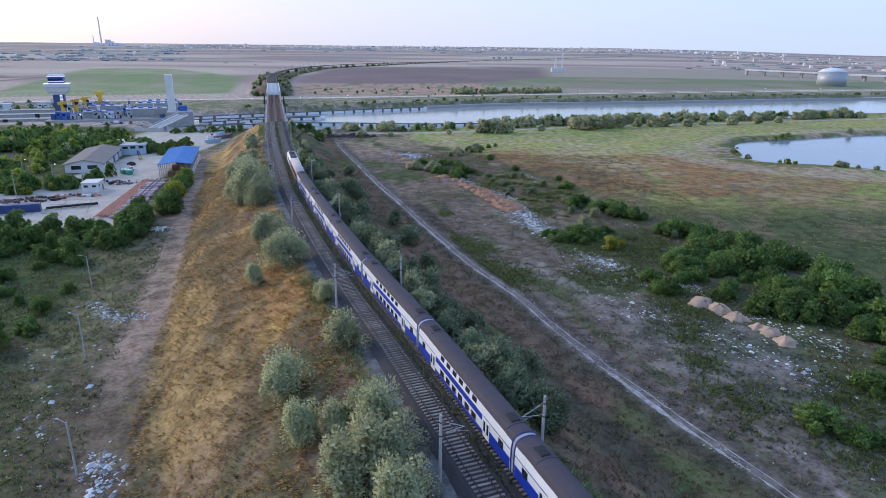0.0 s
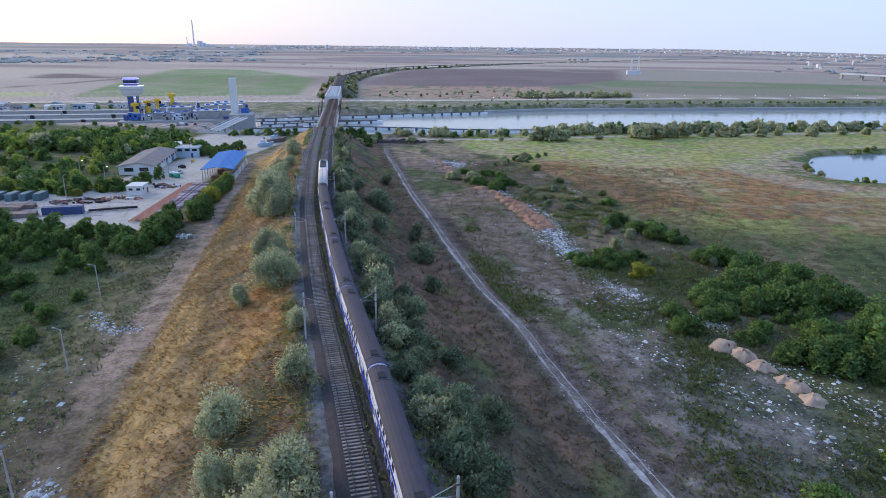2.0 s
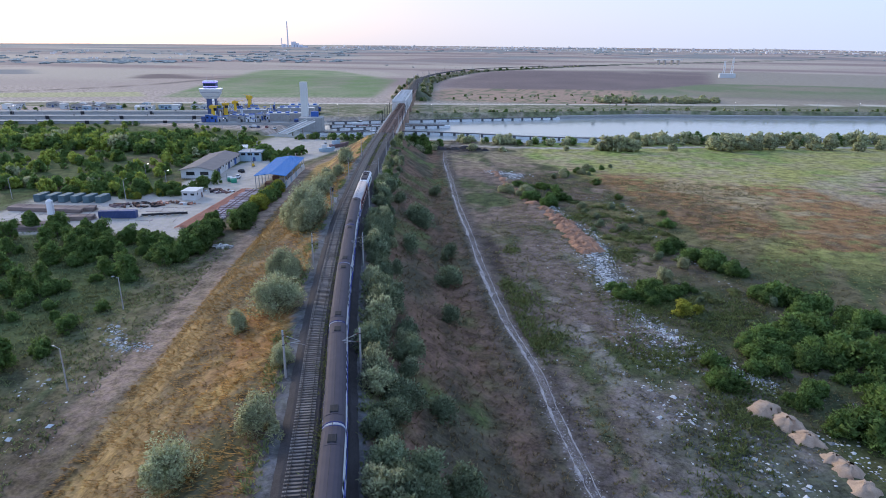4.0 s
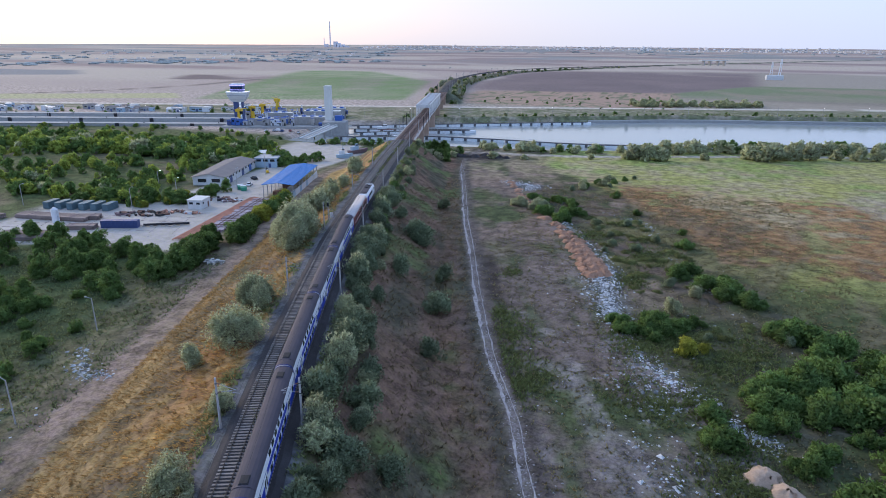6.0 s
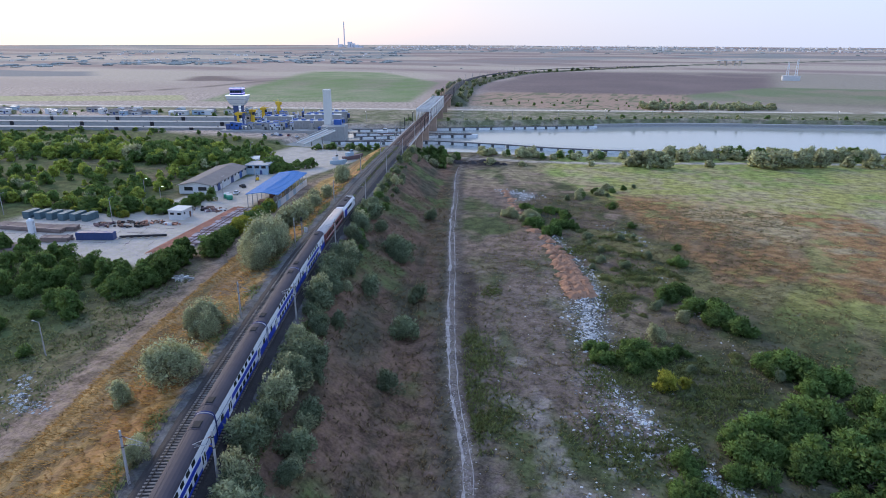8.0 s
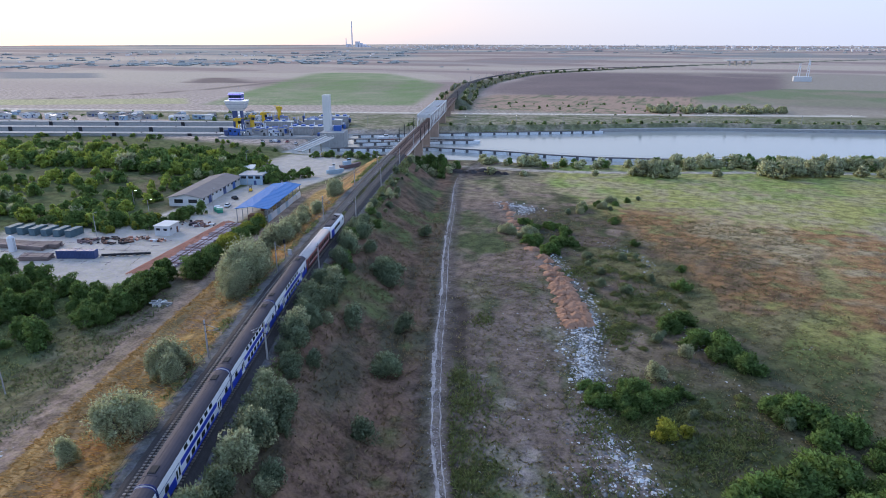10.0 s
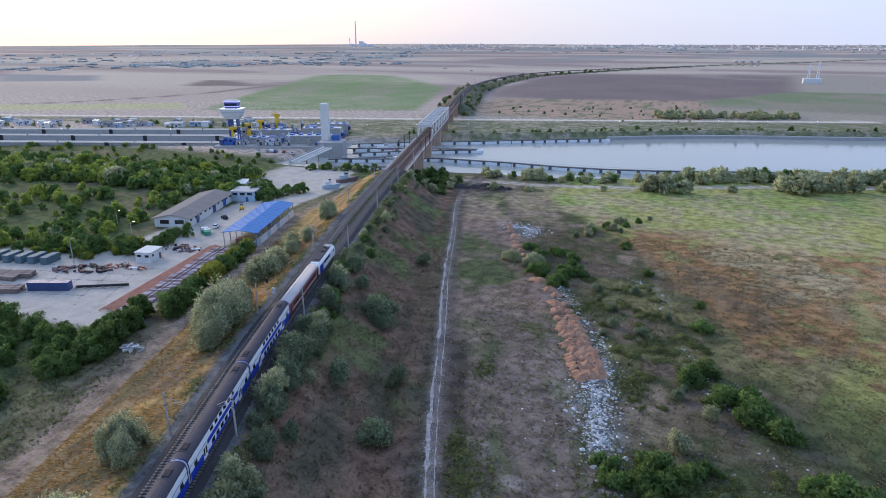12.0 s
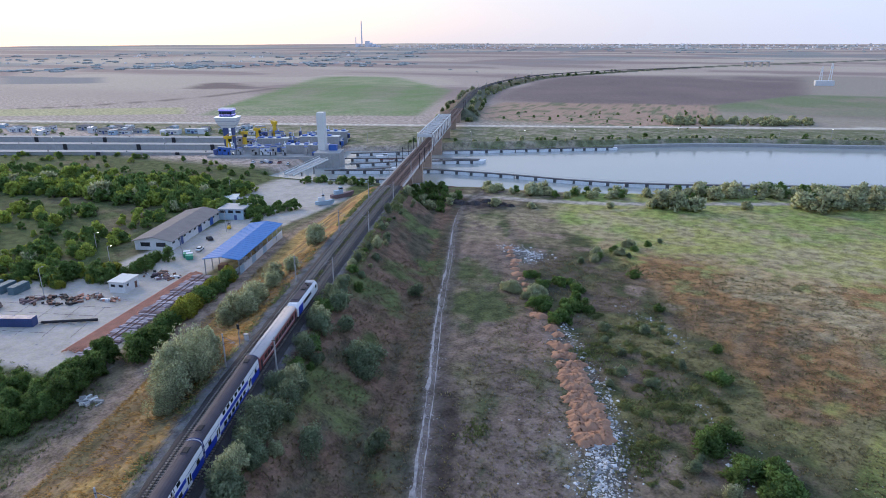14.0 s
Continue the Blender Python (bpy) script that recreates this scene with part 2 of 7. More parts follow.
M_WHITE = shader("white_coach_paint", (0.78, 0.78, 0.80), 0.4, var=0.05, size=0.8, fine=0.03)
M_RING = shader("dark_blue_ring_paint", (0.010, 0.022, 0.13), 0.55, var=0.08, size=0.8, fine=0.04)
M_BLUE = shader("blue_coach_paint", (0.014, 0.045, 0.40), 0.5, var=0.08, size=0.8, fine=0.04)
M_ROOF = shader("grey_coach_roof", (0.070, 0.060, 0.075), 0.75, var=0.14, size=0.7, fine=0.07)
M_REDROOF = shader("pale_coach_roof", (0.55, 0.50, 0.49), 0.6, var=0.08, size=0.7, fine=0.05)
M_RED = shader("faded_red_coach_paint", (0.30, 0.095, 0.085), 0.5, var=0.1, size=0.8, fine=0.05)
M_DARK = shader("black_underframe", (0.03, 0.03, 0.034), 0.8, var=0.2, size=2, fine=0.1)
M_GLASS = shader("dark_window_glass", (0.02, 0.024, 0.03), 0.12, var=0.1, size=1, fine=0.0, bump=0, spec=0.6)
M_BLUEROOF = shader("blue_sheet_roof", (0.050, 0.20, 0.50), 0.55, var=0.08, size=0.4, fine=0.05, fine_size=4)
M_GREYROOF = shader("grey_felt_roof", (0.235, 0.205, 0.195), 0.9, var=0.16, size=0.3, fine=0.1, fine_size=4)
M_PLASTER = shader("white_plaster", (0.66, 0.66, 0.66), 0.85, var=0.1, size=0.6, fine=0.05)
M_LBLUE = shader("light_blue_cladding", (0.38, 0.50, 0.60), 0.7, var=0.1, size=0.6, fine=0.05)
M_YELLOW = shader("yellow_crane_paint", (0.75, 0.48, 0.04), 0.5, var=0.1, size=0.6, fine=0.05)
M_EQBLUE = shader("blue_machine_paint", (0.05, 0.13, 0.42), 0.5, var=0.12, size=0.6, fine=0.06)
M_EQWHITE = shader("white_machine_paint", (0.7, 0.72, 0.75), 0.5, var=0.1, size=0.6, fine=0.05)
M_NAVY = shader("dark_blue_facade", (0.06, 0.09, 0.22), 0.5, var=0.15, size=0.4, fine=0.06)
M_SAND = shader("orange_sand", (0.40, 0.225, 0.145), 0.95, var=0.2, size=0.8, fine=0.2, fine_size=5, bump=0.6)
M_PALESAND = shader("pale_clay", (0.47, 0.34, 0.25), 0.95, var=0.2, size=0.8, fine=0.2, fine_size=5, bump=0.6)
M_LITTER = shader("white_litter", (0.40, 0.40, 0.40), 0.8, var=0.15, size=1, fine=0.1, island=0.8)
M_GREYLEAF = shader("grey_green_leaves", (0.235, 0.285, 0.165), 0.8, var=0.15, size=0.5, fine=0.0, bump=0, rand=0.2, island=0.38, leaf=0.42)
M_BARK = shader("grey_bark", (0.15, 0.12, 0.10), 0.95, var=0.2, size=2, fine=0.2)
M_OLIVE = shader("silver_green_leaves", (0.5, 0.515, 0.3), 0.8, var=0.22, size=0.5, fine=0.0, bump=0, rand=0.16, island=0.40, leaf=0.42)
M_MID = shader("mid_green_leaves", (0.35, 0.42, 0.085), 0.8, var=0.15, size=0.4, fine=0.0, bump=0, rand=0.25, island=0.35, leaf=0.42)
M_LOW = shader("low_weed_leaves", (0.21, 0.24, 0.095), 0.85, var=0.2, size=0.5, fine=0.0, bump=0, rand=0.25, island=0.35, leaf=0.45)
M_LOWGREEN = shader("fresh_weed_blades", (0.165, 0.195, 0.07), 0.9, var=0.35, size=0.3, fine=0.0, bump=0, island=0.35, leaf=0.5)
M_LEAF = shader("dark_green_leaves", (0.155, 0.245, 0.068), 0.8, var=0.15, size=0.4, fine=0.0, bump=0, rand=0.25, island=0.40, leaf=0.42)
M_LIME = shader("yellow_green_leaves", (0.36, 0.37, 0.06), 0.8, var=0.15, size=0.4, fine=0.0, bump=0, rand=0.15, island=0.35, leaf=0.42)
M_DRY = shader("golden_dry_grass", (0.62, 0.385, 0.14), 0.9, var=0.34, size=0.22, fine=0.0, bump=0, island=0.25, leaf=0.5)
M_STRAW = shader("brown_dry_grass", (0.46, 0.30, 0.125), 0.9, var=0.36, size=0.22, fine=0.0, bump=0, island=0.3, leaf=0.5)
M_WEED = shader("green_brown_weeds", (0.25, 0.215, 0.11), 0.9, var=0.3, size=0.25, fine=0.0, bump=0, island=0.4, leaf=0.5)
M_DARKSOIL = shader("dark_dumped_soil", (0.06, 0.05, 0.047), 0.95, var=0.25, size=0.8, fine=0.3, fine_size=4, bump=0.8)
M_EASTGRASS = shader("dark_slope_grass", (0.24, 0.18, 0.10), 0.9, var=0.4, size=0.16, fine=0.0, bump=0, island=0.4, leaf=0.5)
M_MEADOW = shader("meadow_blades", (0.52, 0.45, 0.19), 0.9, var=0.35, size=0.12, fine=0.0, bump=0, island=0.22, leaf=0.5)
M_LEFT = shader("grey_green_blades", (0.21, 0.235, 0.105), 0.9, var=0.35, size=0.2, fine=0.0, bump=0, island=0.4, leaf=0.5)
M_TRACKDUST = shader("pale_chalky_dust", (0.36, 0.33, 0.325), 0.95, var=0.5, size=0.9, fine=0.35, fine_size=2.5, bump=0.4)
M_REDDECK = shader("rusty_bridge_deck", (0.16, 0.105, 0.088), 0.9, var=0.25, size=0.5, fine=0.2)
M_LAMP = glow("lit_lamp", (1.0, 0.95, 0.85), 6)
M_PURPLE = glow("violet_light_strip", (0.50, 0.42, 1.0), 1.5)
M_WLIGHT = glow("white_light_strip", (0.9, 0.92, 1.0), 0.9)


# ---- mesh tools ----
class Shape:
    """Collects boxes, bars and strips into one mesh."""

    def __init__(self):
        self.v, self.f = [], []

    def add(self, verts, faces):
        n = len(self.v)
        self.v.extend(tuple(p) for p in verts)
        self.f.extend(tuple(i + n for i in f) for f in faces)
        return self

    def box(self, cx, cy, cz, sx, sy, sz, rz=0.0, m=None, taper=1.0):
        c, s = math.cos(radians(rz)), math.sin(radians(rz))
        pts = []
        for dz in (-0.5, 0.5):
            k = taper if dz > 0 else 1.0
            for dx, dy in ((-0.5, -0.5), (0.5, -0.5), (0.5, 0.5), (-0.5, 0.5)):
                x, y = dx * sx * k, dy * sy * k
                p = Vector((cx + c * x - s * y, cy + s * x + c * y, cz + dz * sz))
                pts.append(m @ p if m else p)
        return self.add(pts, [(3, 2, 1, 0), (4, 5, 6, 7), (0, 1, 5, 4), (1, 2, 6, 5), (2, 3, 7, 6), (3, 0, 4, 7)])

    def bar(self, p, q, r0, r1=None, n=6):
        p, q = Vector(p), Vector(q)
        r1 = r0 if r1 is None else r1
        d = (q - p).normalized()
        a = d.cross(Vector((0, 0, 1)) if abs(d.z) < 0.9 else Vector((1, 0, 0))).normalized()
        b = d.cross(a)
        pts = [o + (a * math.cos(2 * math.pi * i / n) + b * math.sin(2 * math.pi * i / n)) * r for o, r in ((p, r0), (q, r1)) for i in range(n)]
        faces = [(i, (i + 1) % n, n + (i + 1) % n, n + i) for i in range(n)]
        return self.add(pts, faces + [tuple(range(n - 1, -1, -1)), tuple(range(n, 2 * n))])

    def loft(self, rings, closed=True, caps=True):
        """Rings of equal length, joined one after another."""
        n = len(rings[0])
        pts = [p for r in rings for p in r]
        faces = []
        for k in range(len(rings) - 1):
            for i in range(n if closed else n - 1):
                j = (i + 1) % n
                faces.append((k * n + i, k * n + j, (k + 1) * n + j, (k + 1) * n + i))
        if caps and closed:
            faces += [tuple(range(n - 1, -1, -1)), tuple((len(rings) - 1) * n + i for i in range(n))]
        return self.add(pts, faces)

    def mesh(self, name, mat, shade=False):
        me = bpy.data.meshes.new(name)
        me.from_pydata(self.v, [], self.f)
        me.materials.append(mat)
        if shade:
            me.polygons.foreach_set("use_smooth", [True] * len(me.polygons))
        me.update()
        return me


def part(name, shape, mat, parent=None, label="", shade=False):
    ob = new(name, shape.mesh(name, mat, shade) if isinstance(shape, Shape) else shape)
    if parent:
        ob.parent = parent
    return tagged(ob, label)


def thing(name, label, category, m=None, group="", kind=""):
    ob = new(name)
    if m:
        ob.matrix_world = m
    return tagged(ob, label, category, group, kind)


def structure(name, shape, mat, label, category, shade=False):
    return tagged(part(name, shape, mat, shade=shade), label, category, "", "structure")


def along(y, off, z):
    """A point off metres east of the western track."""
    sl = float(track_x(y + 1.0) - track_x(y - 1.0)) / 2
    k = math.hypot(1, sl)
    return Vector((float(track_x(y)) + off / k, y - off * sl / k, z))


def heading(y):
    """Degrees by which the track turns from due north."""
    return math.degrees(math.atan2(-float(track_x(y + 1.0) - track_x(y - 1.0)) / 2, 1))


# ---- ground ----
def spaced(*spans):
    out = []
    for a, b, step in spans:
        out.append(np.arange(a, b, step))
    return np.concatenate(out)


gx = np.concatenate([-np.geomspace(4900, 1500, 14), spaced((-1470, -520, 16), (-520, -165, 5), (-165, 112, 1.05), (112, 420, 4.5), (420, 1500, 16)), np.geomspace(1510, 4900, 14)])
gy = np.concatenate([[-4900, -2500, -1000, -400, -150, -60, 0, 20], spaced((34, 330, 1.05), (330, 720, 2.8)), np.geomspace(723, 4900, 90)])
GX, GY = np.meshgrid(gx, gy)
GZ = ground_z(GX, GY)


def gz_many(x, y):
    """Heights of the built ground sheet."""
    x, y = np.asarray(x, float), np.asarray(y, float)
    i = np.clip(np.searchsorted(gx, x) - 1, 0, len(gx) - 2)
    j = np.clip(np.searchsorted(gy, y) - 1, 0, len(gy) - 2)
    u, v = (x - gx[i]) / (gx[i + 1] - gx[i]), (y - gy[j]) / (gy[j + 1] - gy[j])
    return (GZ[j, i] * (1 - u) + GZ[j, i + 1] * u) * (1 - v) + (GZ[j + 1, i] * (1 - u) + GZ[j + 1, i + 1] * u) * v


def gz(x, y):
    return float(gz_many(x, y))


def zone_colours(x, y, z):
    """Base colours of the bare ground by what grows or lies there, far haze included."""
    def c(r, g, b):
        return np.array([r, g, b])[None, None, :] * np.ones(x.shape + (1,))

    def over(base, colour, w):
        w = np.clip(w, 0, 1)[..., None]
        return base * (1 - w) + colour * w
    a = track_across(x, y)
    n1, n2, n3 = rough(x, y, 24, 31), rough(x, y, 7, 41), rough(x, y, 60, 51, 2)
    ro, po = road_off(x, y), path_off(x, y)
    s, n = canal_edges(x)
    near = smooth(440, 380, y)
    # plain beyond the canal: stubble, fields; haze is put in as paler colour
    col = c(0.47, 0.365, 0.32)
    strips = lattice(x * 0.25 + 0.12 * y, y * 1.0, 130, 61)
    col = over(col, c(0.34, 0.25, 0.235), smooth(0.15, 0.19, strips) * smooth(750, 900, y))
    col = over(col, c(0.53, 0.43, 0.36), smooth(-0.25, -0.29, strips) * smooth(750, 900, y))
    # green field and ploughed field
    def beside(x0, y0, x1, y1):
        return ((x1 - x0) * (y - y0) - (y1 - y0) * (x - x0)) / math.hypot(x1 - x0, y1 - y0)
    g = np.minimum.reduce([beside(-443, 596, -224, 672), beside(-224, 675, -300, 975), beside(-300, 975, -514, 1227), beside(-514, 1227, -680, 1203), beside(-680, 1203, -506, 767), beside(-506, 767, -443, 596)])
    col = over(col, c(0.185, 0.265, 0.11), smooth(-4, 6, g) * (0.72 + 0.3 * n1 + 0.25 * lattice(x + 0.3 * y, y * 0.12, 40, 63)))
    dark = np.minimum.reduce([beside(-702, 862, -575, 904), beside(-575, 904, -700, 985), beside(-700, 985, -767, 993), beside(-767, 993, -702, 862)])
    col = over(col, c(0.21, 0.155, 0.15), smooth(-4, 6, dark))
    hedge = np.abs(x - np.interp(y, (561, 628, 715, 804, 914), (-681, -632, -588, -572, -578)))
    col = over(col, c(0.22, 0.17, 0.15), smooth(8, 4, hedge) * (y > 540) * (y < 930))
    yel = np.minimum.reduce([beside(-700, 480, -457, 603), beside(-457, 603, -508, 655), beside(-508, 655, -700, 560)])
    col = over(col, c(0.47, 0.42, 0.25), smooth(-4, 6, yel))
    blue = np.minimum.reduce([beside(-1078, 834, -927, 908), beside(-927, 908, -1063, 1027), beside(-1063, 1027, -1321, 1001), beside(-1321, 1001, -1078, 834)])
    col = over(col, c(0.26, 0.25, 0.26), smooth(-6, 10, blue))
    lea = np.minimum.reduce([beside(75, 809, 800, 860), 800 - x, beside(800, 1180, 278, 1118), beside(278, 1118, 153, 1033), beside(153, 1033, 14, 815)])
    lea_w = smooth(-6, 10, lea)
    inner = x - track_x(np.clip(y, 650, 2200)) - 22
    p = smooth(0, 30, inner) * smooth(800, 840, y + 0.15 * x) * smooth(1500, 1400, y - 0.15 * x)
    col = over(col, c(0.195, 0.145, 0.145), p * (0.75 + 0.25 * n3) * smooth(420, 330, x))
    col = over(col, over(c(0.205, 0.235, 0.135), c(0.30, 0.25, 0.19), smooth(0.0, 0.5, n3)), lea_w)
    col = over(col, c(0.37, 0.31, 0.26), smooth(0, 40, beside(153, 1033, 178, 1253)* -1) * smooth(1040, 1060, y) * smooth(1500, 1440, y) * (x > 150))
    col = over(col, c(0.22, 0.235, 0.14), smooth(0, 30, inner) * smooth(640, 660, y - 0.33 * (x + 170)) * smooth(800, 760, y + 0.15 * x) * 0.5)
    col = over(col, c(0.30, 0.26, 0.20), smooth(-20, 20, np.minimum.reduce([x + 190, 420 - x, y - 640, 830 + 0.25 * x - y])) * 0.6)
    pink = np.minimum.reduce([x + 185, 60 - x, y - 662, 870 + 0.2 * x - y])
    col = over(col, over(c(0.43, 0.29, 0.225), c(0.20, 0.20, 0.12), smooth(0.1, 0.4, n2)), smooth(-6, 10, pink))
    # north road, pale
    nr = y - (632 + 0.30 * (x + 120))
    col = over(col, c(0.66, 0.59, 0.52), smooth(6, 3, np.abs(nr)))
    col = over(col, c(0.17, 0.175, 0.10), smooth(-135, -115, nr) * smooth(-6, -12, nr) * (0.55 + 0.45 * smooth(-0.3, 0.2, n2)) * (y > 480))
    # south plain: bare grey waste ground, sand ridge line, scrub, meadow
    right = over(c(0.130, 0.095, 0.080), c(0.10, 0.097, 0.053), smooth(-0.1, 0.5, n1))
    grey = over(c(0.165, 0.126, 0.110), c(0.088, 0.100, 0.045), smooth(-0.05, 0.40, n1 + 0.5 * n2))
    grey = over(grey, c(0.24, 0.20, 0.185), smooth(0.3, 0.65, n2 - 0.3 * n1) * smooth(235, 150, y))
    wst = rough(ro, y * 0.13, 3.0, 35)
    grey = over(grey, c(0.25, 0.215, 0.205), smooth(0.15, 0.6, wst + 0.25 * n2) * 0.7 * smooth(235, 165, y))
    grey = over(grey, c(0.080, 0.095, 0.046), smooth(0.15, 0.55, -wst + 0.5 * n1) * 0.85)
    grey = over(grey, c(0.245, 0.172, 0.138), smooth(150, 260, y) * smooth(-0.3, 0.4, n2 - n1) * 0.8)
    grey = over(grey, over(c(0.078, 0.092, 0.066), c(0.15, 0.135, 0.125), smooth(0.05, 0.5, n2 + 0.6 * wst)), smooth(135, 95, y) * smooth(6, 22, ro) * 0.85)
    right = over(right, grey, smooth(2, 5, ro))
    right = over(right, c(0.060, 0.046, 0.042), smooth(3.2, 1.6, np.abs(ro - 4.6 + 1.2 * n2)) * smooth(160, 172, y) * smooth(206, 196, y) * 0.9)
    ridge = x - np.interp(y, (60, 100, 127, 146, 170, 195, 243, 300, 340), (66, 58, 49, 36, 27, 22, 1, -23, -40))
    scrub = over(c(0.072, 0.078, 0.038), c(0.145, 0.105, 0.082), smooth(-0.2, 0.5, n2))
    scrub = over(scrub, c(0.24, 0.175, 0.14), smooth(0.2, 0.5, n1 - 0.5 * n2))
    scrub = over(scrub, c(0.165, 0.145, 0.070), smooth(0.2, 0.5, -n1 - 0.4 * n2 + 0.3 * n3))
    scrub = over(scrub, c(0.060, 0.074, 0.035), smooth(196, 165, y) * 0.6)
    right = over(right, scrub, smooth(1, 6, ridge + 2 * n2))
    right = over(right, c(0.25, 0.165, 0.135), smooth(6, 2, np.abs(ridge + 3 + 2 * n2)) * smooth(205, 240, y) * smooth(318, 296, y) * (0.65 + 0.5 * n2))
    right = over(right, c(0.065, 0.062, 0.045), np.exp(-(((x + 2) / 11) ** 2 + ((y - 269) / 13) ** 2)) * 1.2)
    meadow = over(c(0.275, 0.255, 0.092), c(0.195, 0.230, 0.072), smooth(-0.3, 0.4, n1))
    brownm = np.exp(-(((x - 84 + 0.35 * (y - 258)) / 74) ** 2 + ((y - 262) / 50) ** 2))
    meadow = over(meadow, c(0.245, 0.135, 0.066), smooth(0.22, 0.52, brownm + 0.5 * n2 + 0.3 * n1))
    meadow = over(meadow, c(0.155, 0.100, 0.062), smooth(0.15, 0.5, n2 + 0.3 * n1) * smooth(0.2, 0.5, brownm))
    meadow = over(meadow, c(0.20, 0.19, 0.082), smooth(0.25, 0.55, -n2 - 0.2 * n1) * smooth(0.1, 0.4, brownm) * 0.8)
    meadow = over(meadow, c(0.37, 0.30, 0.185), smooth(0.2, 0.7, n3 + 0.5 * n2) * 0.6)
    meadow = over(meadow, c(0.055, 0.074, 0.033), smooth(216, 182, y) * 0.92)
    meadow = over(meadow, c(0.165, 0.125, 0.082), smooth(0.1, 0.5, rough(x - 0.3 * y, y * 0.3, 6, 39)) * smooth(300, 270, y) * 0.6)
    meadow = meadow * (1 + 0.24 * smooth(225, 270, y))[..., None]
    right = over(right, meadow, smooth(-4, 6, x - np.interp(y, (100, 150, 175, 200, 240, 300, 350), (98, 86, 72, 62, 48, 16, -20)) + 5 * n2))
    right = over(right, c(0.33, 0.275, 0.17), smooth(296, 322, y) * smooth(-0.2, 0.4, n2) * 0.6)
    pd = pond_in(x, y)
    right = over(right, c(0.38, 0.31, 0.23), smooth(-0.34, -0.26, pd) * smooth(-0.12, -0.18, pd) * (0.6 + 0.5 * n2))
    right = over(right, over(c(0.13, 0.15, 0.06), c(0.36, 0.27, 0.21), smooth(-0.1, 0.4, n2 - 0.4 * n1)), smooth(-0.16, -0.12, pd + 0.03 * n2))
    right = over(right, c(0.46, 0.39, 0.345), smooth(3.6, 2.0, np.abs(y - s + 27 + 2 * n3)) * 0.95)
    right = over(right, c(0.075, 0.058, 0.055), np.exp(-(((x + 59) / 19) ** 2 + ((y - 357) / 9) ** 2)) * 1.6)
    # dark grey ground under the litter
    right = over(right, c(0.10, 0.10, 0.105), np.exp(-(((x + 17) / 9) ** 2 + ((y - 295) / 8) ** 2)) * 0.9)
    right = over(right, c(0.115, 0.115, 0.118), np.exp(-((ridge - 3.5) / 3.4) ** 2) * smooth(160, 168, y) * smooth(252, 225, y) * 0.8)
    # the white track: two ruts and a crown
    right = over(right, c(0.175, 0.15, 0.148), smooth(1.7, 0.7, np.abs(ro + 0.5 * n2)) * 0.85)
    right = over(right, c(0.10, 0.085, 0.08), smooth(1.6, 0.7, np.abs(ro - 2.6 + 0.8 * n2)) * 0.6)
    right = over(right, c(0.075, 0.072, 0.055), smooth(1.8, 0.8, np.abs(ro + 2.6 + 0.8 * n2)) * 0.7)
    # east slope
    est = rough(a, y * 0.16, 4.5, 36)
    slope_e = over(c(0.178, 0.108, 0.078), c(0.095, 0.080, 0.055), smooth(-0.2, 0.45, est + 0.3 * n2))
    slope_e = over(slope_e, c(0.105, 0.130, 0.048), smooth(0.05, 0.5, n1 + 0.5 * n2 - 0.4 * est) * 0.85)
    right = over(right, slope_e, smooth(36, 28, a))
    # west
    pst = rough(po, y * 0.10, 1.7, 38)
    left = over(c(0.046, 0.072, 0.040), c(0.105, 0.088, 0.066), smooth(0.0, 0.5, n1 + 0.5 * n2))
    left = over(left, c(0.085, 0.120, 0.045), smooth(0.3, 0.6, n2 - n1))
    left = over(left, c(0.075, 0.095, 0.040), smooth(-14, -30, po) * smooth(-0.5, 0.2, n1 + 0.4))
    left = over(left, over(c(0.20, 0.165, 0.095), c(0.10, 0.115, 0.055), smooth(0.0, 0.5, n2 + pst)), smooth(17, 9, np.abs(po + 2.5 * n1 + 5)) * 0.8)
    left = over(left, c(0.165, 0.125, 0.100), smooth(10, 4, np.abs(po + 2.5 * n1 + 1.0)) * (0.6 + 0.5 * pst))
    left = over(left, c(0.33, 0.232, 0.185), smooth(4.9, 2.9, np.abs(po + 0.6 * n1 + 0.7 * n2)) * (0.74 + 0.5 * pst) * (1 - 0.6 * smooth(96, 66, y)))
    streak = rough(x * 1.0 + y * 0.06, y * 0.16, 2.6, 33)
    gold = over(c(0.41, 0.26, 0.105), c(0.19, 0.132, 0.075), smooth(-0.15, 0.45, streak + 0.3 * n1 + 0.75 * np.exp(-((a + 18 + 2 * n1) / 4.5) ** 2) - 0.2))
    gold = over(gold, c(0.20, 0.135, 0.078), smooth(0.15, 0.5, n1 + 0.5 * streak) * 0.8)
    gold = over(gold, c(0.30, 0.145, 0.070), smooth(0.1, 0.5, -n1 + 0.5 * n2) * 0.75 * smooth(-26, -10, a))
    gold = over(gold, over(c(0.20, 0.135, 0.092), c(0.125, 0.112, 0.062), smooth(-0.1, 0.5, n2 + streak)), smooth(0.0, 0.5, n1 * 0.8 + 0.45 * smooth(85, 55, y) + 0.35 * smooth(-24, -36, a) * smooth(110, 80, y)))
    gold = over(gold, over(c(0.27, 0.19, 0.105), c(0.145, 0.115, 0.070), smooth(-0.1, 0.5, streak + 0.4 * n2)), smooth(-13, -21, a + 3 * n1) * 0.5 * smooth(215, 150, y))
    left = left * (1 - 0.35 * smooth(105, 70, y))[..., None]
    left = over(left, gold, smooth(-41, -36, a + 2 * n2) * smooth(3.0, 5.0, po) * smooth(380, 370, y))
    wy = smooth(-12, -18, po)
